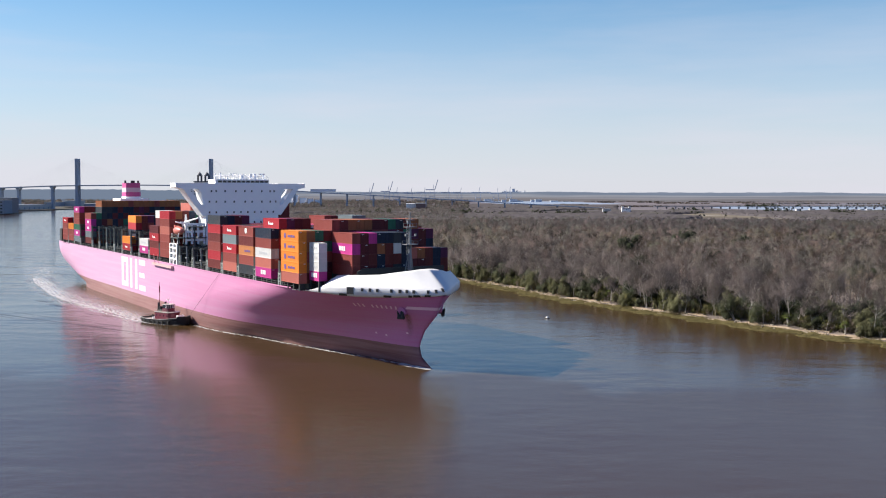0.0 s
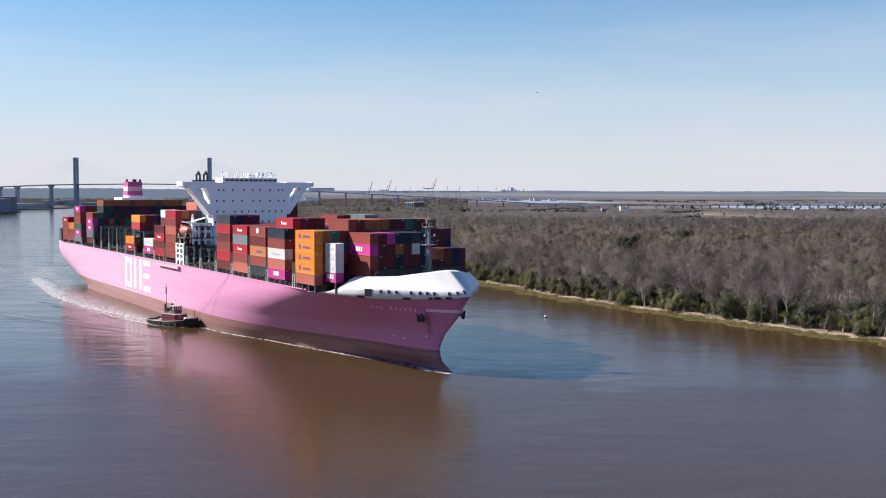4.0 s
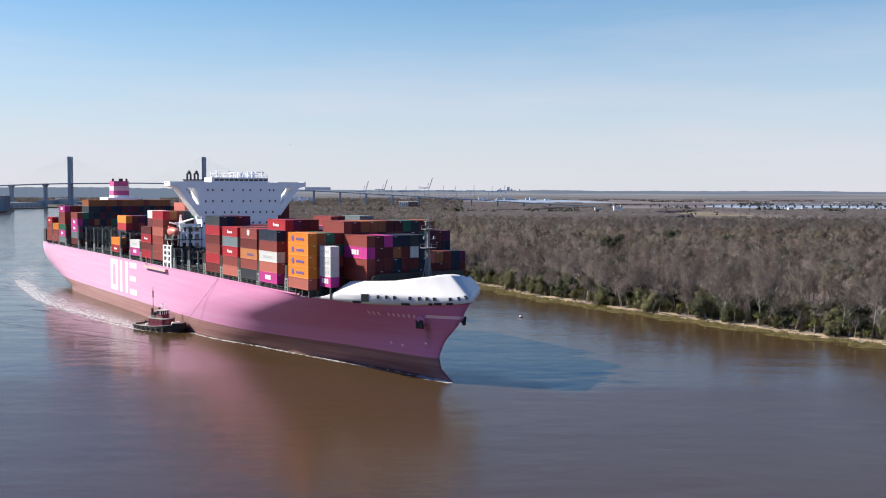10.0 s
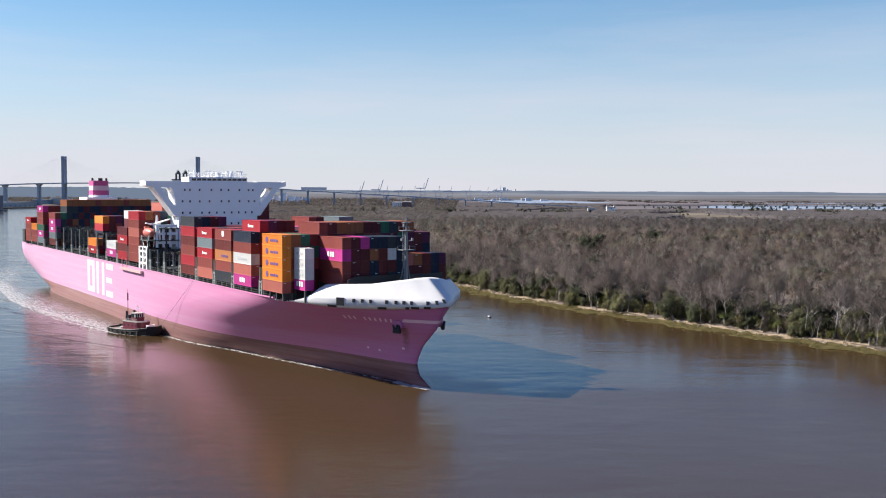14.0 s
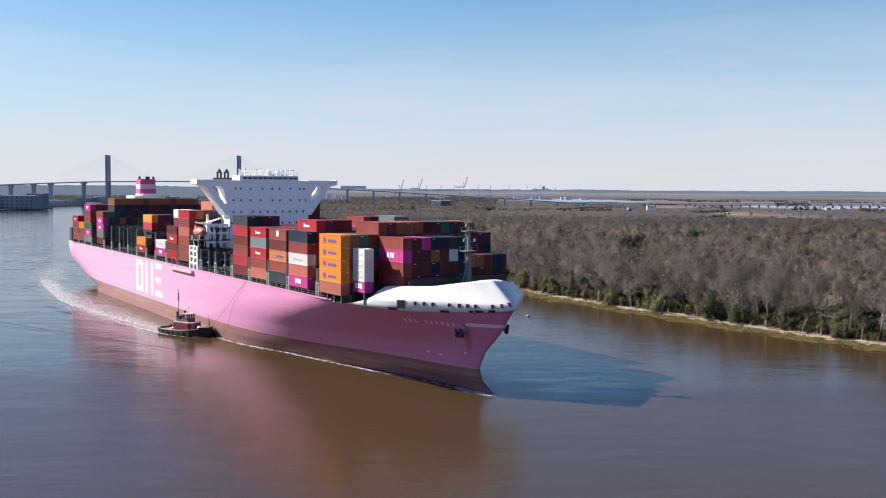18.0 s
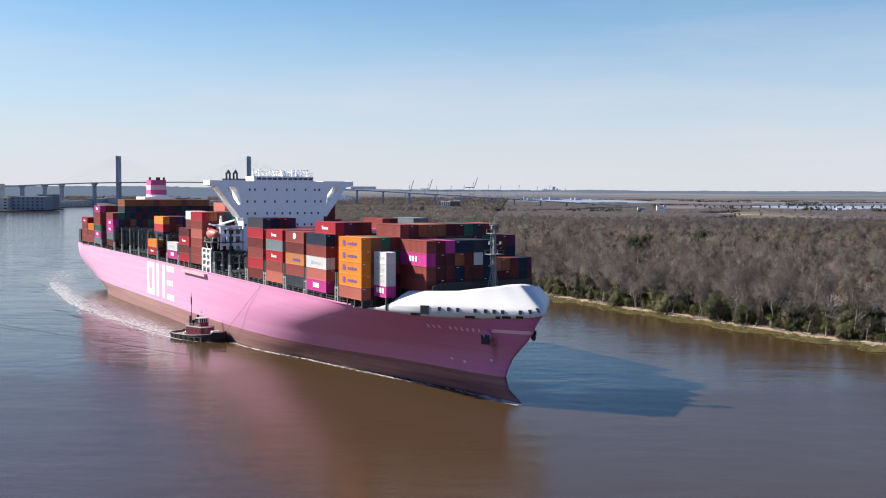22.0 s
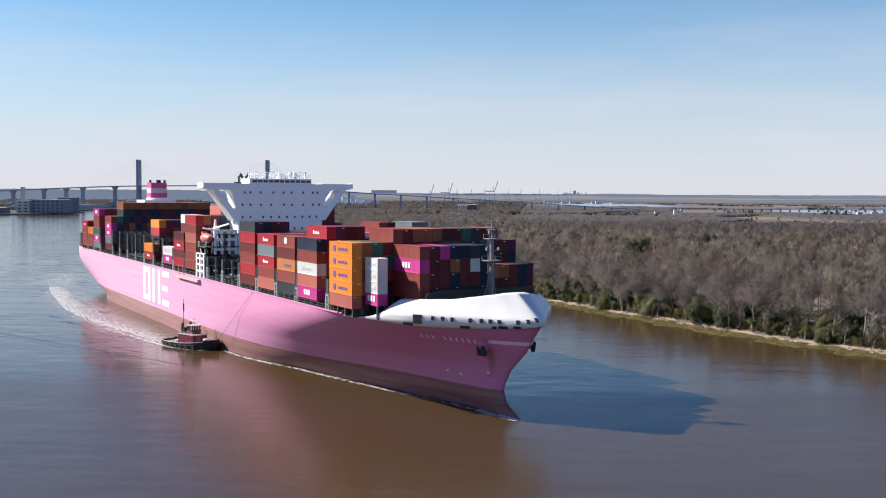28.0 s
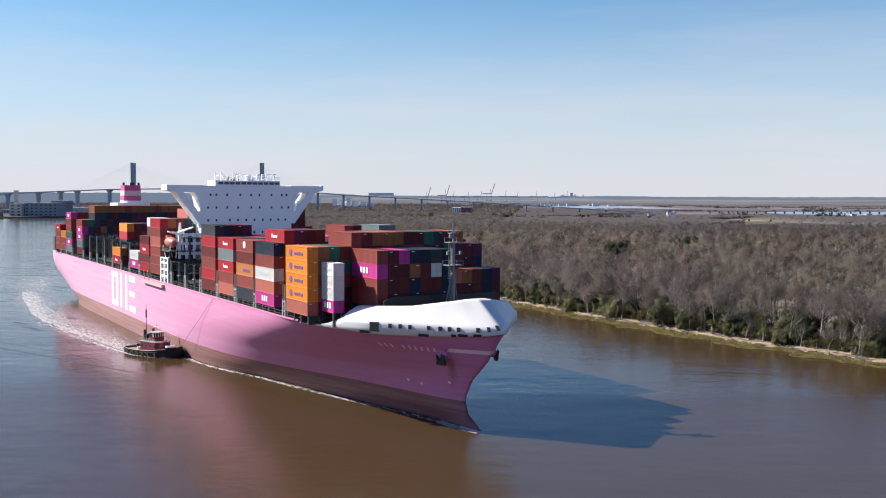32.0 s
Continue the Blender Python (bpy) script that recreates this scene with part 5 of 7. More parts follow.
for a in range(-8, 9):
    t = a / 8
    c0, c1 = Vector((14.4 - 2.6 * t * t, 2.9 * t, 0.5)), Vector((15.0 - 2.6 * t * t, 3.0 * t, 3.1))
    way = Vector((1, 0.9 * t, 0)).normalized()
    rings.append([bm.verts.new(p) for p in (c0 - way * 0.4, c0 + way * 0.35, (c0 + c1) / 2 + way * 0.6, c1 + way * 0.35, c1 - way * 0.4)])
for a, b in zip(rings[:-1], rings[1:]):
    for k in range(5):
        bm.faces.new((a[k], b[k], b[(k + 1) % 5], a[(k + 1) % 5]))
bm.faces.new(rings[0])
bm.faces.new(rings[-1][::-1])
bmesh.ops.recalc_face_normals(bm, faces=bm.faces)
part("bow_fender", bm, M["rubber"], tug, "thick black rubber bow fender")


def rounded_house(bm, x0, x1, w, z0, z1, nose=1.5, mi=0):
    poly = [(x0, -w), (x1 - nose, -w), (x1 - nose * 0.3, -w * 0.72), (x1, -w * 0.3), (x1, w * 0.3), (x1 - nose * 0.3, w * 0.72), (x1 - nose, w), (x0, w)]
    prism(bm, poly, 2, z0, z1, mi)


bm = bmesh.new()
rounded_house(bm, -4.8, 6.6, 2.9, 1.2, 4.0)
lower = part("lower_house", bm, M["tug_red"], tug, "maroon deckhouse")
bm = bmesh.new()
rounded_house(bm, -5.0, 6.9, 3.05, 4.0, 4.2)
part("house_top", bm, M["cap"], tug)
bm = bmesh.new()
box(bm, -4.4, -2.2, -1.9, 1.9, 4.2, 6.0)
part("stack_casing", bm, M["tug_black"], tug)
for x in (-3.6, -0.8, 2.0, 4.6):
    for side in (1, -1):
        bm = bmesh.new()
        tube(bm, (x, 2.9 * side, 2.9), (x, 2.94 * side, 2.9), 0.32, n=10)
        part("porthole", bm, M["glass"], lower)
bm = bmesh.new()
rounded_house(bm, -0.6, 4.0, 1.9, 4.2, 5.5, 1.2)
upper = part("wheelhouse", bm, M["tug_red"], tug)
bm = bmesh.new()
rounded_house(bm, -0.5, 3.9, 1.82, 5.5, 6.7, 1.2)
part("wheelhouse_window", bm, M["glass"], upper, "dark band of wheelhouse windows")
bm = bmesh.new()
rounded_house(bm, -0.8, 4.2, 2.05, 6.7, 6.92, 1.3)
part("wheelhouse_roof", bm, M["cap"], upper, "pale grey wheelhouse roof")
bm = bmesh.new()
tube(bm, (-5.8, 0, 4.5), (-5.8, 0, 14.6), 0.16, 0.07, 6)
tube(bm, (-5.8, 0, 10.8), (-5.8, 0, 13.2), 0.26, 0.26, 8)
part("mast", bm, M["tug_red"], tug, "tall dark red mast with a lantern")
bm = bmesh.new()
for y in (-1.6, 1.6):
    tube(bm, (-3.6, y, 4.5), (-3.9, y, 7.4), 0.55, 0.45, 10)
part("exhaust_stack", bm, M["tug_black"], tug)
bm = bmesh.new()
tube(bm, (1.0, 0, 6.9), (1.0, 0, 9.4), 0.07, n=5)
tube(bm, (1.0, -0.9, 8.6), (1.0, 0.9, 8.6), 0.09, n=5)
tube(bm, (2.6, 0.8, 6.9), (2.6, 0.8, 8.4), 0.05, n=5)
tube(bm, (2.6, -0.8, 6.9), (2.6, -0.8, 8.4), 0.05, n=5)
tube(bm, (-0.6, 0, 8.3), (2.6, 0, 8.3), 0.05, n=5)
part("radar_mast", bm, M["mark"], tug)
for k in range(9):
    a = -1.9 + k * 3.8 / 8
    bm = bmesh.new()
    x, y = 2.3 + 1.65 * math.cos(a), 1.86 * math.sin(a)
    box(bm, x - 0.07, x + 0.07, y - 0.07, y + 0.07, 5.5, 6.7)
    part("mullion", bm, M["mark"], tug)
for side in (1, -1):
    bm = bmesh.new()
    for x in np.arange(-4.8, 5.4, 1.45):
        tube(bm, (x, 2.95 * side, 4.2), (x, 2.95 * side, 5.1), 0.04, n=4)
    for z in (4.65, 5.1):
        tube(bm, (-4.8, 2.95 * side, z), (5.35, 2.95 * side, z), 0.04, n=4)
    part("top_rail", bm, M["cap"], tug)
for x, y, w in ((8.0, 1.6, 0.8), (-7.2, -1.8, 0.9), (-12.0, 1.8, 0.7)):
    bm = bmesh.new()
    tube(bm, (x, y, 1.3), (x, y, 1.9), w, w, 12)
    part("rope_coil", bm, M["mark"], tug, "coiled pale rope on the deck")
bm = bmesh.new()
tube(bm, (10.2, -1.1, 2.6), (10.2, 1.1, 2.6), 0.7, n=12)
box(bm, 9.5, 10.9, -1.5, -1.1, 1.6, 3.3)
box(bm, 9.5, 10.9, 1.1, 1.5, 1.6, 3.3)
part("bow_winch", bm, M["mark"], tug)
bm = bmesh.new()
for x in (-9.5, -11.5):
    tube(bm, (x, 0, 1.2), (x, 0, 2.5), 0.3, n=8)
tube(bm, (-10.5, -1.2, 2.2), (-10.5, 1.2, 2.2), 0.22, n=8)
part("towing_bitt", bm, M["steel"], tug)
bm = bmesh.new()
tube(bm, (-8.0, 2.4, 1.2), (-8.0, 2.4, 4.0), 0.6, 0.5, 10)
part("ventilator", bm, M["mark"], tug)
for child in tug.children_recursive:
    child.data.transform(Matrix.Diagonal((0.71, 0.92, 0.97, 1)))
WITH_SHIP.append((tug, pose(7.9, -31.2, 0, 0, 0, 21.6)))
# two lines that hang down the ship's side
bm = bmesh.new()
for a, b in (((46, -25.45, 19.6), (20.5, -26.6, 4.2)),):
    tube(bm, a, b, 0.035, n=4)
part("mooring_line", bm, M["rubber"], ship)


# ---- foam and wake, drifting along with the ship ----
def foam_material(name, amount, scale, stretch=(0.45, 1, 1), low=1.0, high=1.22):
    m = bpy.data.materials.new(name)
    m.use_nodes = True
    n, l = m.node_tree.nodes, m.node_tree.links
    b = n["Principled BSDF"]
    b.inputs["Base Color"].default_value, b.inputs["Roughness"].default_value = (0.68, 0.68, 0.69, 1), 0.7
    tc = n.new("ShaderNodeTexCoord")
    mp = n.new("ShaderNodeMapping")
    mp.inputs["Scale"].default_value = stretch
    t = n.new("ShaderNodeTexNoise")
    t.inputs["Scale"].default_value, t.inputs["Detail"].default_value, t.inputs["Roughness"].default_value = scale, 6, 0.65
    l.new(tc.outputs["Object"], mp.inputs["Vector"])
    l.new(mp.outputs[0], t.inputs["Vector"])
    at = n.new("ShaderNodeAttribute")
    at.attribute_name = "cover"
    ad = n.new("ShaderNodeMath")
    ad.operation = "ADD"
    l.new(t.outputs["Fac"], ad.inputs[0])
    l.new(at.outputs["Fac"], ad.inputs[1])
    r = n.new("ShaderNodeMapRange")
    r.inputs["From Min"].default_value, r.inputs["From Max"].default_value = low, high
    r.inputs["To Max"].default_value = amount
    l.new(ad.outputs[0], r.inputs["Value"])
    l.new(r.outputs[0], b.inputs["Alpha"])
    return m


def foam_strip(name, line, width, dens, label, material="foam", outer=False):
    """A ribbon of foam along a line; dens gives its thickness from 0 to 1 at each point."""
    verts, faces, dv = [], [], []
    level = 0.03 + 0.005 * len(WITH_SHIP)
    cross = [-1, -0.85, -0.5, -0.1, 0.3, 0.65, 0.9, 1]
    for i, (x, y) in enumerate(line):
        a, b = Vector(line[max(i - 1, 0)]), Vector(line[min(i + 1, len(line) - 1)])
        d = (b - a).normalized()
        for c in cross:
            verts.append((x - d.y * c * width[i], y + d.x * c * width[i], level))
            dv.append(dens[i] * (0.0 if abs(c) == 1 and outer else 0.80 + 0.26 * c if outer else 1 - abs(c) ** 1.5))
    k = len(cross)
    for i in range(len(line) - 1):
        for j in range(k - 1):
            faces.append((i * k + j, (i + 1) * k + j, (i + 1) * k + j + 1, i * k + j + 1))
    me = mesh_pydata(name, verts, faces, M[material])
    me.attributes.new("cover", "FLOAT", "POINT").data.foreach_set("value", dv)
    ob = new(name, me)
    tagged(ob, label, "foam", kind="stuff")
    WITH_SHIP.append((ob, Matrix.Identity(4)))


M["foam"] = foam_material("white_foam", 0.58, 1.1, (0.35, 1.2, 1))
M["dashes"] = foam_material("dashes_of_foam", 0.5, 0.5, (0.3, 1.6, 1), 0.84, 1.04)
M["curl"] = foam_material("dense_foam", 0.95, 1.4)
M["wake"] = foam_material("mottled_wake_foam", 0.40, 0.8, (0.3, 1.3, 1))
wl_pts = [p for p in fore_line(0.0, 50)]
line = [(x + 0.2, -y - (0.7 if x > 132 else 1.5)) for x, y in wl_pts if x > 18][::-1]
foam_strip("bow_foam", line, [2.6 if x > 122 else 2.3 for x, y in line], [0.92 if x > 126 else 0.66 + 0.12 * noise.noise(Vector((x * 0.12, 0, 1))) for x, y in line], "thin white foam line along the hull at the water")
OUTER = [(6, -37.5), (-12, -39.5), (-32, -41.6), (-71, -48), (-113, -48.5), (-182, -43), (-300, -26), (-460, -4), (-876, 50), (-1176, 81)]


def outer_y(x):
    return float(np.interp(-x, [-p[0] for p in OUTER], [p[1] for p in OUTER]))


xs = [2 - 4 * i for i in range(100)]
foam_strip("wake_foam", [(x, outer_y(x) + 1.4 * math.sin(x * 0.13) + 0.9 * math.sin(x * 0.41)) for x in xs], [3.4 + 0.075 * (2 - x) for x in xs], [0.43 * min(1.0, (x + 270) / 150) + 0.14 * noise.noise(Vector((x * 0.11, 3, 0))) for x in xs], "pale churned outer edge of the ship's wake")
foam_strip("wake_foam", [(x, outer_y(x) + 0.03 * (2 - x) - 1.0 + 1.2 * math.sin(x * 0.17)) for x in xs], [3.5 + 0.085 * (2 - x) for x in xs], [0.42 * min(1.0, (x + 400) / 120) + 0.08 * noise.noise(Vector((x * 0.2, 7, 0))) for x in xs], "short white dashes scattered inside the wake", "dashes")
foam_strip("wake_foam", [(x, (outer_y(x) - 26.0) / 2) for x in xs if x > -215], [max(3.0, (-26.0 - outer_y(x)) / 2) for x in xs if x > -215], [0.70 for x in xs if x > -215], "mottled wash along the ship's side", "wake", True)
xs = [-196 - 14 * i for i in range(70)]
foam_strip("wake_foam", [(x, outer_y(x) + 26 + 3 * math.sin(x * 0.03)) for x in xs], [24 - 0.005 * (x + 196) for x in xs], [0.30 for x in xs], "scattered pale dashes of the wake behind the ship", "dashes")
line = [(8 - 2 * i, -37.2 - 0.32 * i) for i in range(26)]
foam_strip("wake_foam", line, [0.9 + 0.08 * i for i in range(26)], [0.8 - 0.008 * i for i in range(26)], "churned wash beside the tug")
ring = [(7.9 + 0.93 * 0.71 * tx - 0.368 * 0.92 * ty, -31.2 + 0.368 * 0.71 * tx + 0.93 * 0.92 * ty) for tx, ty in [(q[0], -q[1] - 0.5) for q in (tug_line(k / 16, 1.0) for k in range(15, -1, -1))] + [(-15.6, 0.0)]]
foam_strip("bow_foam", ring, [0.55] * len(ring), [0.72 + 0.2 * math.sin(k * 1.9) for k in range(len(ring))], "thin white foam round the tug's hull")
line = [(x + 0.5, -y - 0.55) for x, y in wl_pts if x > 131.5][::-1]
foam_strip("bow_foam", line, [0.9] * len(line), [1.0] * len(line), "white curl of foam at the stem", "curl")


def wave_ridge(name, line, wide, high, label):
    """A long low crest of water along a line, that sinks into the surface on both sides and at its ends."""
    verts, faces = [], []
    cross = [-1 + k / 4 for k in range(9)]
    for i, (x, y) in enumerate(line):
        a, b = Vector(line[max(i - 1, 0)]), Vector(line[min(i + 1, len(line) - 1)])
        d = (b - a).normalized()
        up = high * max(math.sin(math.pi * i / (len(line) - 1)), 0.0) ** 0.6 * (1 + 0.9 * noise.noise(Vector((x * 0.09, y * 0.09, wide))))
        for c in cross:
            verts.append((x - d.y * c * wide, y + d.x * c * wide, -0.03 + up * math.cos(c * math.pi / 2) ** 2))
    k = len(cross)
    for i in range(len(line) - 1):
        for j in range(k - 1):
            faces.append((i * k + j, (i + 1) * k + j, (i + 1) * k + j + 1, i * k + j + 1))
    me = mesh_pydata(name, verts, faces, M["water"])
    me.polygons.foreach_set("use_smooth", [True] * len(me.polygons))
    tagged(new(name, me), label, "wave", kind="stuff")
    WITH_SHIP.append((bpy.data.objects[me.name], Matrix.Identity(4)))


def spread(points, count, shift):
    """Evenly many points along a bent line, moved sideways."""
    xs_ = np.linspace(points[0][0], points[-1][0], count)
    ys_ = np.interp(-xs_, [-p[0] for p in points], [p[1] for p in points])
    return [(float(x), float(y) + shift + 1.1 * noise.noise(Vector((x * 0.03, shift, 4)))) for x, y in zip(xs_, ys_)]


DIVERGING = [(84, -30), (68, -35.5), (31, -46), (-34, -72), (-120, -104), (-230, -144)]
for shift, wide, high in ((0.0, 1.3, 0.075), (-3.4, 1.0, 0.05), (6.5, 1.0, 0.04)):
    wave_ridge("wake_wave", spread(DIVERGING, 90, shift), wide, high, "low crest of the ship's spreading bow wave")
wr = random.Random(31)
for k in range(46):   # choppy crests in the wash between the hull and the wake's edge
    x = wr.uniform(-260, -8)
    y = wr.uniform(outer_y(x) - 6, -28.5 if x > -200 else outer_y(x) + 24)
    n, a = wr.randint(7, 13), wr.uniform(0.05, 0.5)
    wave_ridge("wash_wave", [(x - 1.6 * i * math.cos(a), y - 1.6 * i * math.sin(a) + 0.3 * math.sin(i + k)) for i in range(n)], wr.uniform(0.7, 1.3), wr.uniform(0.07, 0.15), "short choppy crest in the ship's wash")
for k in range(2):
    wave_ridge("bow_ripple", [(133.5 - 2.6 * k - 0.3 * i, 1.6 + 1.1 * k + (0.5 + 0.06 * k) * i + 0.5 * math.sin(i * 0.9 + k)) for i in range(14)], 0.8, 0.09 - 0.02 * k, "short steep ripple curling off the stem")

# ---- the cable-stayed road bridge and its viaduct ----
bridge = thing("cable_stayed_bridge", "long grey cable-stayed road bridge over the river", "bridge")
DECK_LINE = [(-1700, 22), (-1450, 38), (-1217, 51), (-1077, 57), (-989, 60.5), (-917, 62), (-750, 63.6), (-582, 61.5), (-450, 54.5), (-320, 46.2), (-64, 33.2), (78, 25), (222, 17), (420, 7)]


def road_z(x):
    return float(np.interp(x, [p[0] for p in DECK_LINE], [p[1] for p in DECK_LINE]))


M["cream_wall"] = mat("cream_rendered_wall", (0.86, 0.83, 0.78), rough=0.85, vary=0.15, scale=0.1)
M["stack"] = mat("dark_stack_paint", (0.10, 0.10, 0.11), rough=0.7, vary=0.2, scale=0.2)
BY = 2575.0
bm = bmesh.new()
xs = list(np.arange(-1700, 421, 20.0))
for a, b in zip(xs[:-1], xs[1:]):
    za, zb = road_z(a), road_z(b)
    prism(bm, [(a, za - 2.6), (b, zb - 2.6), (b, zb), (a, za)], 1, BY - 12, BY + 12)
part("deck", bm, M["concrete_dark"], bridge, "grey concrete bridge deck")
for tx in (-917, -582):
    tw = bmesh.new()
    for sy in (-1, 1):
        prism(tw, [(tx - 3.1, sy * 8 - 3), (tx + 3.1, sy * 8 - 3), (tx + 3.1, sy * 8 + 3), (tx - 3.1, sy * 8 + 3)], 2, -1, 128)
    for v in tw.verts:
        v.co.y += BY
    box(tw, tx - 2.2, tx + 2.2, BY - 8, BY + 8, 56, 60)
    box(tw, tx - 2.2, tx + 2.2, BY - 8, BY + 8, 116, 122)
    part("tower", tw, M["concrete_dark"], bridge, "tall grey concrete bridge tower")
    for side in (-1, 1):
        for k in range(9):
            c = bmesh.new()
            x1 = tx + side * (24 + 16.5 * k)
            tube(c, (tx + side * 4, BY - 13, 126 - 2.2 * (8 - k)), (x1, BY - 13, road_z(x1)), 0.08, n=4)
            part("cable", c, M["concrete"], bridge)
for x in [-1690, -1600, -1510, -1420, -1335, -1250, -1168, -1109, -1065, -980] + list(np.arange(-505, 400, 66)):
    p = bmesh.new()
    z = road_z(x)
    if x < -950:
        box(p, x - 2.2, x + 2.2, BY - 8, BY + 8, -1, z - 2.6)
        prism(p, [(x - 2.2, z - 8), (x + 2.2, z - 8), (x + 6, z - 2.6), (x - 6, z - 2.6)], 1, BY - 9, BY + 9)
    else:
        box(p, x - 1.5, x + 1.5, BY - 8, BY - 5, -1, z - 4.2)
        box(p, x - 1.5, x + 1.5, BY + 5, BY + 8, -1, z - 4.2)
        box(p, x - 1.7, x + 1.7, BY - 10, BY + 10, z - 4.2, z - 2.6)
    part("pier", p, M["concrete_dark"], bridge)

# ---- low causeway bridge over the back channel ----
cause = thing("causeway_bridge", "long low grey causeway bridge over a channel", "bridge")
bm = bmesh.new()
M["causeway"] = mat("dark_causeway_concrete", (0.17, 0.18, 0.20), rough=0.9, vary=0.15, scale=0.1)
box(bm, 560, 1500, 2716, 2728, 8.4, 9.8)
part("deck", bm, M["causeway"], cause)
pm = bmesh.new()
box(pm, -0.8, 0.8, -5, 5, 0, 8.4)
pm = mesh_from("pier", pm, M["causeway"])
for x in range(570, 1500, 24):
    part("pier", pm, None, cause).location = (x, 2722, 0)


mill = thing("tower_block", "cream riverside tower block with twin dark cupolas", "building")
bm = bmesh.new()
box(bm, -296, -265, 1199, 1216, 1.5, 52)
part("wall", bm, M["cream_wall"], mill)
bm = bmesh.new()
box(bm, -291, -266, 1200, 1215, 52, 57.4)
part("attic", bm, M["cream_wall"], mill)
pane = bmesh.new()
box(pane, -0.6, 0.6, -0.15, 0, -0.6, 0.6)
pane = mesh_from("window", pane, M["glass"])
for f in range(16):
    for k in range(9):
        part("window", pane, None, mill).location = (-294.2 + k * 3.4, 1199, 4.5 + f * 3.0)
bm = bmesh.new()
box(bm, -292, -265, 1199.5, 1215.5, 57.4, 58.6)
part("roof", bm, M["stack"], mill, "dark flat roof with a parapet")
for x in (-285.8, -277.2):
    bm = bmesh.new()
    for dx in (-2.0, 2.0):
        for dy in (-2.0, 2.0):
            tube(bm, (x + dx, 1205 + dy, 58.6), (x + dx, 1205 + dy, 64.5), 0.8, 0.7, 6)
    box(bm, x - 2.8, x + 2.8, 1202.2, 1207.8, 64.5, 65.4)
    cupola = part("cupola", bm, M["stack"], mill, "dark open cupola with a domed top")
    bm = bmesh.new()
    for z0, z1, r0, r1 in ((65.4, 67.0, 2.5, 2.2), (67.0, 68.6, 2.2, 1.3), (68.6, 70.4, 0.5, 0.1)):
        tube(bm, (x, 1205, z0), (x, 1205, z1), r0, r1, 12)
    part("dome", bm, M["stack"], cupola)


def flat(name, poly, z, material, label, category="ground"):
    bm = bmesh.new()
    prism(bm, poly, 2, z - 0.4, z)
    tagged(part(name, bm, material, None), label, category, kind="structure")


def blot(cx, cy, rx, ry, seed, n=36):
    return [(cx + rx * math.cos(a) * (1 + 0.3 * noise.noise(Vector((math.cos(a) * 1.5, math.sin(a) * 1.5, seed)))),
             cy + ry * math.sin(a) * (1 + 0.3 * noise.noise(Vector((math.cos(a) * 1.5, math.sin(a) * 1.5, seed + 9))))) for a in (2 * math.pi * k / n for k in range(n))]


# marsh brown shifted to lavender, painting in the far haze
M["marsh"] = mat("hazed_marsh", spec=0.0, color=(0.118, 0.108, 0.120), rough=0.95, vary=0.4, scale=0.0009, stain=(0.21, 0.19, 0.20), stain_amount=0.9, stain_scale=0.0035, stretch=(0.16, 1, 1))
# pale blue base stands in for the sky's reflection on the channels
M["far_water"] = mat("sky_pale_channel_water", (0.26, 0.30, 0.36), rough=0.4, vary=0.05, scale=0.01)
M["pale_sand"] = mat("pale_dredged_sand", spec=0.0, color=(0.36, 0.32, 0.26), rough=0.95, vary=0.15, scale=0.05)
flat("marsh", [(-520, 2450), (100, 2380), (500, 2180), (1200, 2020), (4300, 1900), (4700, 4880), (-760, 4880), (-690, 3200)], 2.9, M["marsh"], "wide flat brown marsh tinted with lavender haze")
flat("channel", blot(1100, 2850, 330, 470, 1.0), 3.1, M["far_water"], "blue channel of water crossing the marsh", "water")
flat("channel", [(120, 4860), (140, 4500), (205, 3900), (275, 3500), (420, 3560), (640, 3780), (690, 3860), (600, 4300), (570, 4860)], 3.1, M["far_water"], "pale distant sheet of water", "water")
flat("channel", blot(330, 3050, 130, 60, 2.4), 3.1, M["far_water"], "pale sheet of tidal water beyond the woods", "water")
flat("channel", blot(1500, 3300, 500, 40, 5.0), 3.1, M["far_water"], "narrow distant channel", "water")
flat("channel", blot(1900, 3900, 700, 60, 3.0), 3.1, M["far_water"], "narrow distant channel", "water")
for i, (x, y, rx, ry) in enumerate(((430, 1560, 60, 10), (560, 1480, 40, 7), (260, 1700, 110, 26), (620, 1690, 120, 12), (312, 842, 9, 3), (700, 1500, 60, 8), (480, 1900, 50, 12))):
    flat("sand_patch", blot(x, y, rx, ry, 4.0 + i), 3.3 if y > 1000 else 9.2, M["pale_sand"], "pale sandy clearing in the woods")

flat("field", blot(640, 1960, 420, 190, 7.7), 2.62, mat("dry_field", (0.16, 0.14, 0.115), rough=0.95, spec=0.0, vary=0.35, scale=0.004, stain=(0.115, 0.105, 0.08), stain_amount=0.8, stain_scale=0.008, stretch=(0.3, 1, 1)), "dry olive and tan fields beyond the woods")
# far treeline on the horizon: a glowing sheet, distance haze painted into its bands
M["backdrop"] = bpy.data.materials.new("glowing_treeline_haze")
M["backdrop"].use_nodes = True
bd = M["backdrop"].node_tree.nodes["Principled BSDF"]
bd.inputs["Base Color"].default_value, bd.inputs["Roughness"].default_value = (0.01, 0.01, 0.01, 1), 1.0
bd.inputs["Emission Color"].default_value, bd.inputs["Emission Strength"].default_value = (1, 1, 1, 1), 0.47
bn, bl = M["backdrop"].node_tree.nodes, M["backdrop"].node_tree.links
btc = bn.new("ShaderNodeTexCoord")
bs = bn.new("ShaderNodeSeparateXYZ")
bl.new(btc.outputs["Object"], bs.inputs[0])
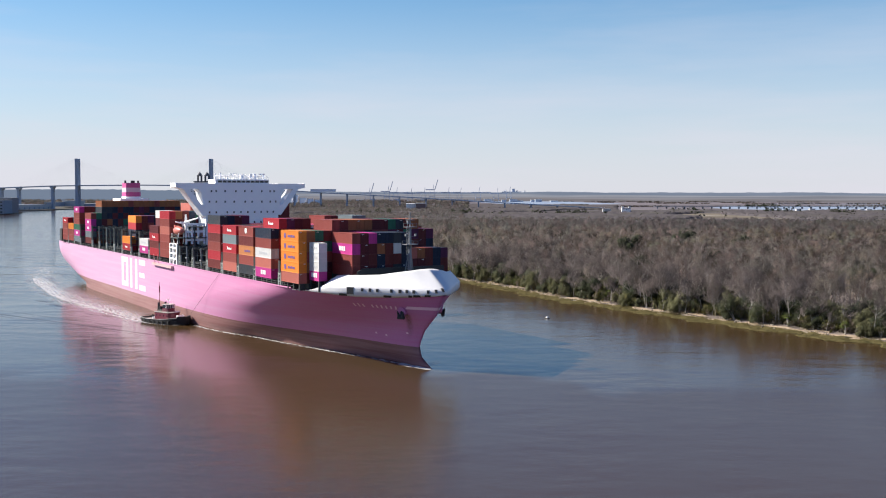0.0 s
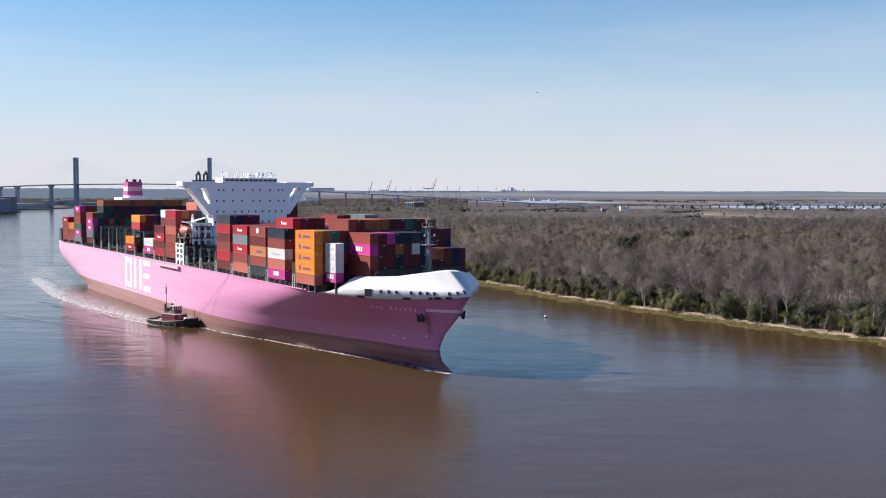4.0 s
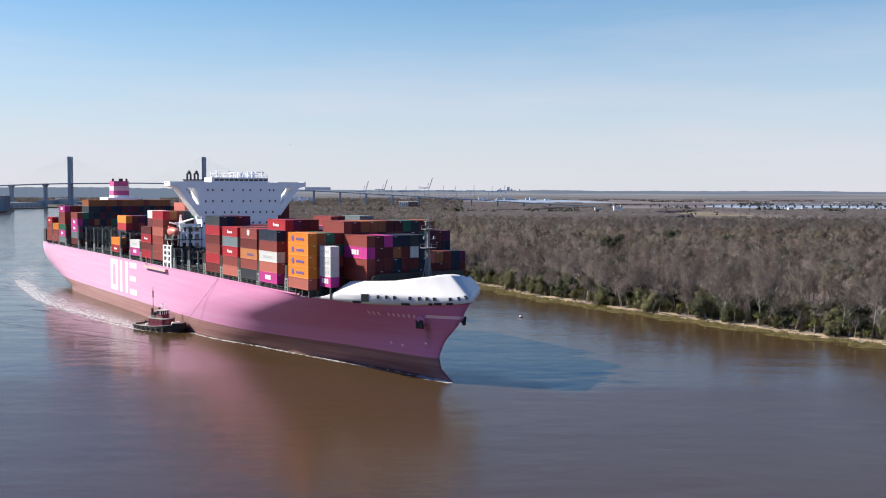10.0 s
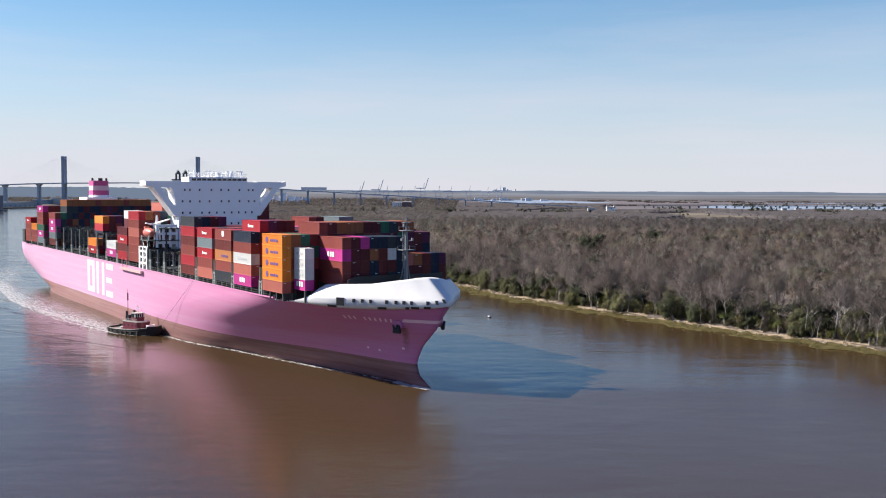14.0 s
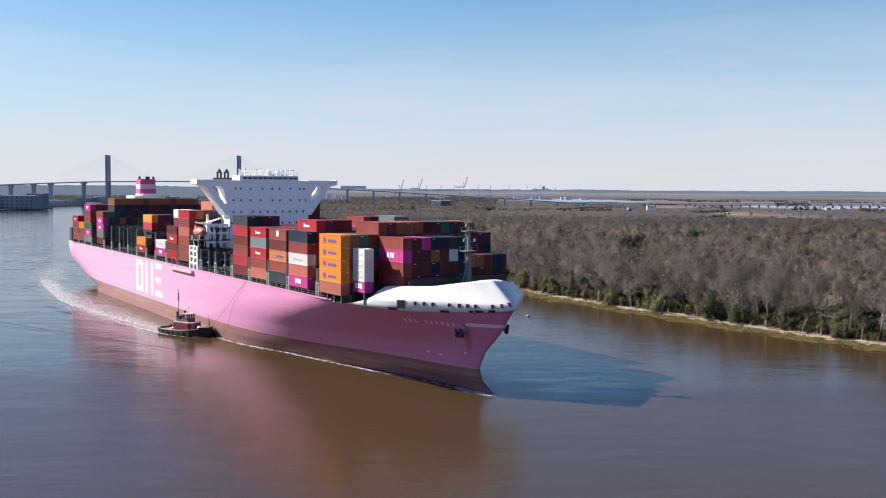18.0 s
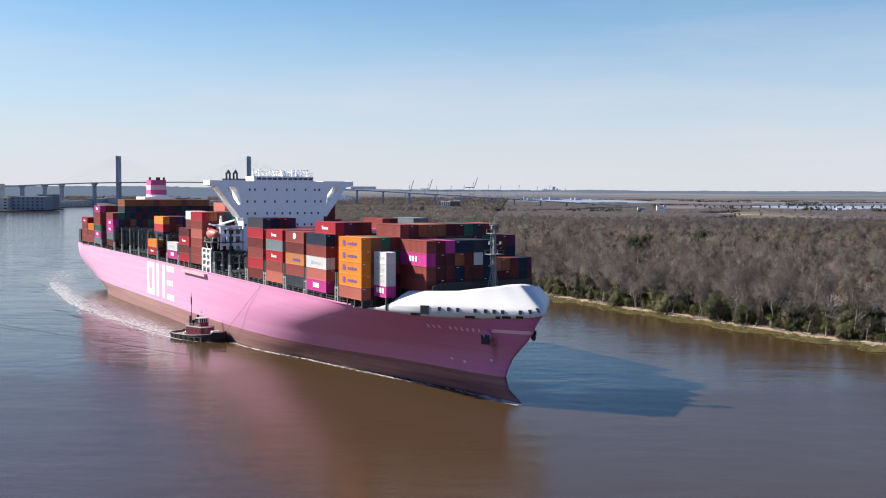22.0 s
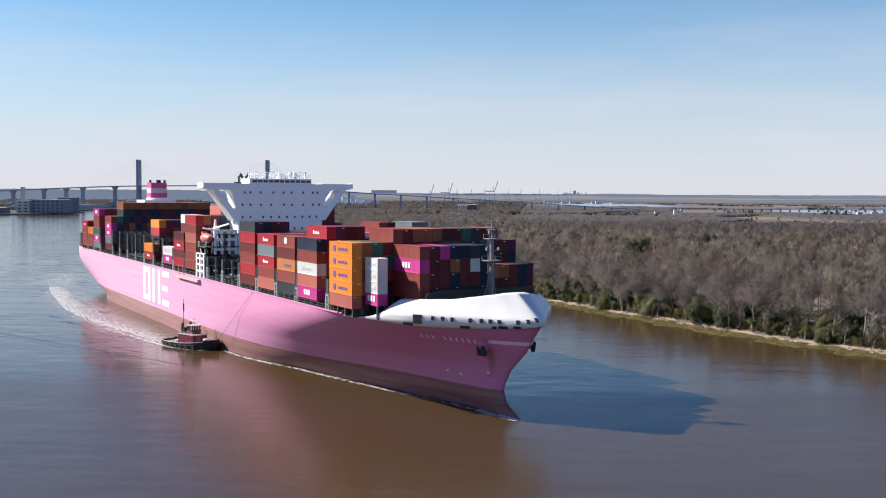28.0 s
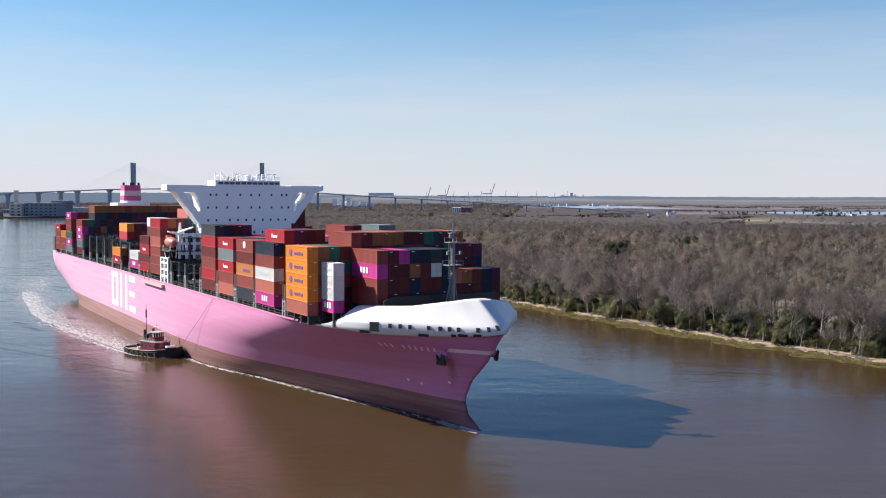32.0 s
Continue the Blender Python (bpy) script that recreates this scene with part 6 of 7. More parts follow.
bmp = bn.new("ShaderNodeMapping")
bmp.inputs["Scale"].default_value = (0.0016, 0.0016, 0.11)
bl.new(btc.outputs["Object"], bmp.inputs["Vector"])
bno = bn.new("ShaderNodeTexNoise")
bno.inputs["Scale"].default_value, bno.inputs["Detail"].default_value = 1.0, 4
bl.new(bmp.outputs[0], bno.inputs["Vector"])
bma = bn.new("ShaderNodeMath")
bma.operation = "MULTIPLY_ADD"
bl.new(bno.outputs["Fac"], bma.inputs[0])
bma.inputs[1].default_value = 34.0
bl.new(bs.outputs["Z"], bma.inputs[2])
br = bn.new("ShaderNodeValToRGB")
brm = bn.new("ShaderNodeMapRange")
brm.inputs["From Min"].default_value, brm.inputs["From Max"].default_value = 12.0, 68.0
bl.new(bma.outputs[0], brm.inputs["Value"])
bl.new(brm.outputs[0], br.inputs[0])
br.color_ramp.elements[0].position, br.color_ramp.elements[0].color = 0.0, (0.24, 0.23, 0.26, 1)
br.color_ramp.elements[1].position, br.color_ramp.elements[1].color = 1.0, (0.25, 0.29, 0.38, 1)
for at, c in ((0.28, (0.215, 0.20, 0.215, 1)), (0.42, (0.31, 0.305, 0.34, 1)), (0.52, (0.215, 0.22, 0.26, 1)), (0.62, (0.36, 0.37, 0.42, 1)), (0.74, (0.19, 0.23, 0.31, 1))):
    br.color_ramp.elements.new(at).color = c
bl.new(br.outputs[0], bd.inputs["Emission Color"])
bd.inputs["Specular IOR Level"].default_value = 0.0
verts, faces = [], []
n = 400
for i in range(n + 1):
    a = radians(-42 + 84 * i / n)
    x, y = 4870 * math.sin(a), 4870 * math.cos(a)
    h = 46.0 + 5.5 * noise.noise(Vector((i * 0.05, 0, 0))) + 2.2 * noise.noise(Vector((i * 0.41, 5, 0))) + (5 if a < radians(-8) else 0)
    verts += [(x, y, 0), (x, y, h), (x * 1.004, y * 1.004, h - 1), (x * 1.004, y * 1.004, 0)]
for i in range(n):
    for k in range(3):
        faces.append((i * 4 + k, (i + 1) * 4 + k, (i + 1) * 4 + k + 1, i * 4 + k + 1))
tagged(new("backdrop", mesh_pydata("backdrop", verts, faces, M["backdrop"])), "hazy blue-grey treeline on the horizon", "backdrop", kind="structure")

# second glowing sheet in front, one flat haze blue without any lamp
M["backdrop_near"] = bpy.data.materials.new("glowing_nearer_haze")
M["backdrop_near"].use_nodes = True
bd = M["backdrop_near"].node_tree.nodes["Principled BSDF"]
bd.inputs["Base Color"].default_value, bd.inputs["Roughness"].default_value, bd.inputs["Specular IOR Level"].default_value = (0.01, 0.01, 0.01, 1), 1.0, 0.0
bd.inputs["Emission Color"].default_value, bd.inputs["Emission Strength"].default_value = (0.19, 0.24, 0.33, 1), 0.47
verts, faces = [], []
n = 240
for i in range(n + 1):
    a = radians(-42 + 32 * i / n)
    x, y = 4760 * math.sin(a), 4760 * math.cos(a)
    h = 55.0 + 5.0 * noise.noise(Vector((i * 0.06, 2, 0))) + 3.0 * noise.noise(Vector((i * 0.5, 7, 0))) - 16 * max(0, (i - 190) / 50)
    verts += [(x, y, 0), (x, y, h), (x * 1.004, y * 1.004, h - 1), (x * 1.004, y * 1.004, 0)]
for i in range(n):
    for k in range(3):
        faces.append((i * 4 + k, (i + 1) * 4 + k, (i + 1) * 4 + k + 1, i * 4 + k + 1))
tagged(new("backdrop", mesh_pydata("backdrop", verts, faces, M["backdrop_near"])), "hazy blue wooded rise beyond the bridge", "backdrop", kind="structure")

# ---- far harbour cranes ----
# crane paint paled and blued: the air's haze is mixed into it
M["crane"] = mat("hazed_crane_paint", (0.38, 0.42, 0.49), rough=0.8, vary=0.08, scale=0.05)


def harbour_crane(x, y, h, boom_up):
    ob = thing("harbour_crane", "distant pale grey ship-to-shore harbour crane", "crane", "harbour cranes on the horizon")
    bm = bmesh.new()
    for sx in (-12, 12):
        for sy in (-9, 9):
            tube(bm, (sx, sy, 0), (sx * 0.8, sy, h), 0.8, n=4)
    box(bm, -13, 13, -10, 10, h * 0.42, h * 0.46)
    part("gantry", bm, M["crane"], ob)
    bm = bmesh.new()
    box(bm, -30, 12, -2.5, 2.5, h, h + 4)
    part("girder", bm, M["crane"], ob)
    bm = bmesh.new()
    if boom_up:
        tube(bm, (12, 0, h + 2), (26, 0, h + 48), 2.0, n=4)
    else:
        tube(bm, (12, 0, h + 2), (58, 0, h + 3), 2.0, n=4)
    part("boom", bm, M["crane"], ob)
    bm = bmesh.new()
    tube(bm, (4, 0, h), (8, 0, h + 26), 1.2, n=4)
    part("apex", bm, M["crane"], ob)
    ob.location = (x, y, 2.5)


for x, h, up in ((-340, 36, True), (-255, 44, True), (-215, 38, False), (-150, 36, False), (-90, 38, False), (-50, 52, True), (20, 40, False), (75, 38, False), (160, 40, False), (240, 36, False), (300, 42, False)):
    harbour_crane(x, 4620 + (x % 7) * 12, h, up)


def far_building(x0, x1, y0, y1, h, material, label, floors=0, bays=0, base=2.2):
    ob = thing("far_building", label, "building")
    bm = bmesh.new()
    box(bm, x0, x1, y0, y1, base, base + h)
    part("wall", bm, material, ob)
    bm = bmesh.new()
    box(bm, x0 - 0.5, x1 + 0.5, y0 - 0.5, y1 + 0.5, base + h, base + h + 1.2)
    part("roof", bm, M["concrete"], ob)
    for f in range(floors):
        for b in range(bays):
            w = bmesh.new()
            cx, cz = x0 + (b + 0.5) * (x1 - x0) / bays, base + (f + 0.5) * h / floors
            box(w, cx - 0.2 * (x1 - x0) / bays, cx + 0.2 * (x1 - x0) / bays, y0 - 0.15, y0, cz - 0.2 * h / floors, cz + 0.2 * h / floors)
            part("window", w, M["glass"], ob)


# these two wall colours are lifted towards blue to imitate haze
M["wall_dark"] = mat("hazed_blue_grey_cladding", (0.23, 0.265, 0.31), rough=0.8, vary=0.15, scale=0.05)
M["wall_brown"] = mat("hazed_brown_cladding", (0.21, 0.195, 0.205), rough=0.8, vary=0.15, scale=0.05)
M["brick_far"] = mat("dark_red_brick", (0.17, 0.11, 0.10), rough=0.9, vary=0.2, scale=0.3)
# two skyline wall colours with distance haze painted in
M["haze_blue"] = mat("hazed_blue_cladding", (0.52, 0.57, 0.65), rough=0.8, vary=0.1, scale=0.05)
M["haze_white"] = mat("hazed_white_cladding", (0.84, 0.85, 0.88), rough=0.8, vary=0.1, scale=0.05)
M["wall_pale"] = mat("pale_cladding", (0.46, 0.45, 0.43), rough=0.8, vary=0.1, scale=0.05)
far_building(-930, -862, 2010, 2050, 26, M["wall_dark"], "large dark grey riverside warehouse", 4, 7)
far_building(-957, -931, 2000, 2030, 24, M["wall_pale"], "pale grey riverside mill block", 4, 2)
far_building(-967, -960, 2040, 2046, 51, M["wall_pale"], "tall slim pale silo tower")
far_building(-905, -874, 2075, 2110, 30, M["wall_brown"], "brown clad riverside warehouse block", 4, 3)
far_building(-1042, -962, 1930, 1985, 10, M["wall_brown"], "low dark riverside shed")
hall = thing("quay_hall", "long pale quay warehouse with dark arched openings", "building")
bm = bmesh.new()
prism(bm, [(-1036, 2372), (-982, 2573), (-1005, 2585), (-1062, 2378)], 2, 1.0, 13.0)
part("wall", bm, M["wall_pale"], hall)
bm = bmesh.new()
prism(bm, [(-1036, 2371), (-981, 2574), (-1006, 2586), (-1063, 2377)], 2, 13.0, 14.2)
part("roof", bm, M["concrete_dark"], hall)
for k in range(11):
    u = (k + 0.6) / 11.4
    x, y = -1036 + 54 * u, 2372 + 201 * u
    bm = bmesh.new()
    for z0, z1, w in ((2.4, 6.0, 4.6), (6.0, 7.6, 3.2)):
        prism(bm, [(x - 0.13 * w + 0.3, y - 0.48 * w), (x + 0.13 * w + 0.3, y + 0.48 * w), (x + 0.13 * w - 0.5, y + 0.48 * w), (x - 0.13 * w - 0.5, y - 0.48 * w)], 2, z0, z1)
    part("arch", bm, M["wall_dark"], hall)
far_building(-1130, -1045, 2300, 2340, 8, M["wall_dark"], "long low quay shed", 1, 12)
for i in range(16):
    x = -1900 + i * 72 + 20 * math.sin(i * 2.1)
    far_building(x, x + 40 + 14 * math.sin(i * 1.3), 2950 + 40 * (i % 3), 2990 + 40 * (i % 3), 8 + 4 * (i % 3), M["wall_pale"] if i % 2 else M["wall_dark"], "low pale industrial shed")
hall = thing("columned_hall", "white columned hall with a dark brick wing in the woods", "building")
bm = bmesh.new()
box(bm, -82, -62, 2303, 2330, 2.2, 18.6)
part("wall", bm, M["wall_dark"], hall)
for k in range(5):
    bm = bmesh.new()
    box(bm, -82.6 + k * 4.6, -79.7 + k * 4.6, 2299.5, 2302, 5.0, 18.6)
    part("column", bm, M["cream_wall"], hall)
for x0, x1, y0, y1, z0, z1 in ((-83.5, -61.5, 2298.5, 2332, 18.6, 20.4), (-86, -60, 2296, 2304, 2.2, 5.4)):
    bm = bmesh.new()
    box(bm, x0, x1, y0, y1, z0, z1)
    part("roof" if z0 > 10 else "terrace", bm, M["cream_wall"], hall)
bm = bmesh.new()
box(bm, -61.4, -40, 2296, 2334, 2.2, 20.0)
part("wing", bm, M["brick_far"], hall, "dark red brick wing")
bm = bmesh.new()
box(bm, -61.9, -39.5, 2295.5, 2334.5, 20.0, 21.4)
part("roof", bm, M["wall_pale"], hall)
far_building(364, 380, 2080, 2094, 9, M["cream_wall"], "small white house with two turrets", 2, 3, 4.5)
for x in (363.0, 376.6):
    far_building(x, x + 4, 2079.5, 2083, 12, M["cream_wall"], "white turret of the small house", base=4.5)
far_building(328, 344, 2100, 2110, 7, M["wall_pale"], "low pale house in the woods", 1, 4, 4.0)
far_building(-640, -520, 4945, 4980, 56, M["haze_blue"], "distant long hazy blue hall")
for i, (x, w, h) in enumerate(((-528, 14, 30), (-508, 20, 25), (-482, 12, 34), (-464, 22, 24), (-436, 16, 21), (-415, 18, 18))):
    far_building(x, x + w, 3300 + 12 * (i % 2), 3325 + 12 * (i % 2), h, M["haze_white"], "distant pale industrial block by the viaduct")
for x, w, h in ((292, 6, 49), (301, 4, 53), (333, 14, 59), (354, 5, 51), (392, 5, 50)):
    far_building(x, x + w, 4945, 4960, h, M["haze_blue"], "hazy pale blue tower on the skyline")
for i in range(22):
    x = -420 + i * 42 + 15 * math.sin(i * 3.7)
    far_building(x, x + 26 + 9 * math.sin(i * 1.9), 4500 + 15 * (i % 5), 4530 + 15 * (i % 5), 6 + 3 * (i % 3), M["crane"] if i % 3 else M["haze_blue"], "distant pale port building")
for i in range(8):
    x = 760 + i * 64 + 18 * math.sin(i * 2.7)
    far_building(x, x + 9 + 2 * (i % 3), 2380 + 30 * (i % 3), 2390 + 30 * (i % 3), 5, M["wall_pale"], "small distant house by the channel")


# ---- trees ----
def add_limb(V, F, p0, p1, r0, r1, n=4):
    p0, p1 = Vector(p0), Vector(p1)
    d = (p1 - p0).normalized()
    a = d.orthogonal().normalized()
    b = d.cross(a)
    k = len(V)
    for p, r in ((p0, r0), (p1, r1)):
        for i in range(n):
            V.append(p + r * (math.cos(2 * math.pi * i / n) * a + math.sin(2 * math.pi * i / n) * b))
    for i in range(n):
        F.append((k + i, k + (i + 1) % n, k + n + (i + 1) % n, k + n + i))


def bare_tree(seed, h, lean=0.1, twigs=900):
    """Trunk with forking limbs, and a crown of fine twigs."""
    r = random.Random(seed)
    TV, TF, CV, CF = [], [], [], []
    tips = []

    def grow(p, d, length, rad, level):
        steps = 3 if level < 2 else 2
        for s in range(steps):
            d = (d + Vector((r.uniform(-1, 1), r.uniform(-1, 1), r.uniform(-0.2, 0.7))) * (0.16 if level == 0 else 0.26)).normalized()
            q = p + d * length / steps
            add_limb(TV, TF, p, q, rad, rad * 0.82, 5 if level == 0 else 3)
            p, rad = q, rad * 0.82
            if level >= 1:
                tips.append((p.copy(), d.copy()))
            if level < 3 and (level > 0 or s > 0):
                for _ in range(2 if level == 0 else r.choice((1, 2))):
                    side = Vector((r.uniform(-1, 1), r.uniform(-1, 1), r.uniform(0.0, 0.8))).normalized()
                    grow(p, (d * 0.55 + side).normalized(), length * r.uniform(0.5, 0.72), rad * 0.62, level + 1)
    grow(Vector((0, 0, -0.4)), Vector((r.uniform(-lean, lean), r.uniform(-lean, lean), 1)).normalized(), h * 0.52, h * 0.0145, 0)
    top = max(v.z for v in TV)
    k = (h * 0.92) / top
    for i in range(twigs):
        p, d = r.choice(tips)
        side = Vector((r.uniform(-1, 1), r.uniform(-1, 1), r.uniform(-0.25, 1.0)))
        d2 = (d * 0.5 + side).normalized()
        length = r.uniform(0.7, 2.2) * h / 16
        q = p + d2 * length
        w = d2.cross(Vector((r.uniform(-1, 1), r.uniform(-1, 1), r.uniform(-1, 1)))).normalized() * r.uniform(0.022, 0.05)
        n = len(CV)
        CV += [p + w, p - w, q]
        CF.append((n, n + 1, n + 2))
    TV = [v * k if v.z > 0 else v for v in TV]
    CV = [v * k for v in CV]
    out = np.array([tuple(v) for v in CV]) - np.array([0, 0, h * 0.42])
    out = out / np.maximum(np.linalg.norm(out, axis=1, keepdims=True), 1e-6) + np.array([-0.2, 0, 0.8])
    out = np.repeat(out[::3], 3, axis=0)
    return mesh_pydata("trunk", TV, TF, M["bark"]), mesh_pydata("crown", CV, CF, M["twig"], out)


def leafy(seed, rx, rz, z0, count, size, material, trunk_h=0):
    """A crown of small leaf tufts in uneven lobes, with a short stem."""
    r = random.Random(seed)
    V, F, O = [], [], []
    lobes = [(Vector((r.uniform(-0.7, 0.7) * rx, r.uniform(-0.7, 0.7) * rx, z0 + r.uniform(0.1, 0.85) * rz)), r.uniform(0.22, 0.5) * rx) for _ in range(15)]
    for _ in range(count):
        c, s = r.choice(lobes)
        d = Vector((r.gauss(0, 1), r.gauss(0, 1), r.gauss(0, 0.9))).normalized()
        p = c + d * s * r.uniform(0.65, 1.08)
        if p.z < 0.1:
            p.z = r.uniform(0.1, 0.5)
        u = Vector((r.uniform(-1, 1), r.uniform(-1, 1), r.uniform(-0.4, 0.8))).normalized() * size * r.uniform(0.6, 1.3)
        w = u.cross(d + Vector((0.1, 0.2, 0.3))).normalized() * size * 0.5
        n = len(V)
        V += [p - w * 0.6, p + w * 0.6, p + u + w * 0.3, p + u - w * 0.3]
        F.append((n, n + 1, n + 2, n + 3))
        o = (d + Vector((0, 0, 0.35)) + 0.35 * Vector((r.uniform(-1, 1), r.uniform(-1, 1), r.uniform(-1, 1)))).normalized()
        O += [tuple(o)] * 4
    TV, TF = [], []
    for i in range(4):
        add_limb(TV, TF, (0, 0, -0.3), lobes[i][0], 0.10 + 0.012 * rz, 0.04, 4)
    return mesh_pydata("stem", TV, TF, M["bark"]), mesh_pydata("leaves", V, F, material, O)


def palmetto(seed):
    r = random.Random(seed)
    V, F = [], []
    for _ in range(34):
        a, e = r.uniform(0, 6.28), r.uniform(-0.2, 1.2)
        d = Vector((math.cos(a) * math.cos(e), math.sin(a) * math.cos(e), math.sin(e)))
        w = Vector((-math.sin(a), math.cos(a), 0))
        c = Vector((0, 0, 2.2)) + d * 0.9
        for f in (-0.8, -0.4, 0, 0.4, 0.8):
            tip = c + (d * math.cos(f) + w * math.sin(f)) * 0.9 - Vector((0, 0, 0.2))
            n = len(V)
            V += [c - w * 0.12, c + w * 0.12, tip]
            F.append((n, n + 1, n + 2))
    TV, TF = [], []
    add_limb(TV, TF, (0, 0, -0.3), (0, 0, 2.2), 0.22, 0.18, 6)
    return mesh_pydata("stem", TV, TF, M["bark"]), mesh_pydata("fronds", V, F, M["leaf_pale"], [tuple((Vector(v) - Vector((0, 0, 1.6))).normalized()) for v in V])


def behind(x, y):
    return x - shore_x(y) - wobble(y)


def ground_z(x, y):
    yy = y - 0.25 * max(behind(x, y), 0) * 0.8
    return land_height(max(x - shore_x(yy) - wobble(yy), 0), x, y) - 0.05


def plant(name, label, group, meshes, names, x, y, s, turn):
    ob = thing(name, label, "tree" if "tree" in name else "shrub", group)
    for nm, me in zip(names, meshes):
        part(nm, me, None, ob)
    ob.matrix_basis = pose(x, y, ground_z(x, y), 0, 0, turn) @ Matrix.Scale(s, 4)


BARE = [bare_tree(40 + i, 16, 0.08 + 0.03 * (i % 4), 1300) for i in range(8)]
EVER = [leafy(70 + i, 3.0, 5.6, 0.0, 2700, 0.235, M["leaf"] if i < 2 else M["leaf_olive"]) for i in range(6)]
EVERTREE = [leafy(90 + i, 4.4, 9.5, 0.8, 4200, 0.33, M["leaf_dark"]) for i in range(3)]
PALM = [palmetto(80 + i) for i in range(3)]
tr = random.Random(5)
near = []
for i in range(188):
    y = tr.uniform(285, 575)
    d = 14 + 46 * tr.random() ** 1.3
    near.append((shore_x(y) + d, y + 0.25 * d, tr.uniform(0.72, 1.22)))
for i in range(108):
    y = tr.uniform(283, 580)
    d = tr.uniform(10.5, 18)
    near.append((shore_x(y) + d, y + 0.25 * d, tr.uniform(0.38, 1.0)))
for x, y, s in near:
    plant("bare_tree", "leafless grey-barked tree at the river's edge" if behind(x, y) < 22 else "leafless grey-brown tree in riverside woods", "leafless trees on the bank", tr.choice(BARE), ("trunk", "crown"), x, y, s, tr.uniform(0, 360))
for i in range(250):
    y = tr.uniform(282, 590)
    d = 10.5 + 16 * tr.random() ** 1.2
    plant("evergreen_shrub", "dense dark green shrub on the river bank", "evergreen shrubs on the bank", tr.choice(EVER), ("stem", "leaves"), shore_x(y) + d, y + 0.2 * d, 0.5 + 1.35 * tr.random() ** 1.4, tr.uniform(0, 360))
for i in range(34):
    y = tr.uniform(285, 585)
    d = tr.uniform(11.5, 16)
    plant("palmetto_shrub", "pale green palmetto with fan leaves", "palmettos on the bank", tr.choice(PALM), ("stem", "fronds"), shore_x(y) + d, y + 0.2 * d, tr.uniform(0.8, 1.3), tr.uniform(0, 360))
for x, y, s in ((112, 617, 1.9), (174, 742, 1.8), (205, 700, 1.5), (89, 405, 1.0), (98, 500, 1.3), (150, 560, 1.3), (132, 395, 0.9), (118, 402, 0.8), (105, 420, 0.85), (60, 545, 0.9), (200, 480, 0.9)):
    plant("evergreen_tree", "dark evergreen tree among leafless woods", "evergreen trees", tr.choice(EVERTREE), ("stem", "leaves"), x, y, s, tr.uniform(0, 360))


for i in range(96):
    y = tr.uniform(285, 575)
    d = tr.uniform(12.5, 42)
    plant("evergreen_tree", "dark evergreen tree among leafless woods", "evergreen trees", tr.choice(EVERTREE), ("stem", "leaves"), shore_x(y) + d, y + 0.2 * d, tr.uniform(0.55, 0.95), tr.uniform(0, 360))


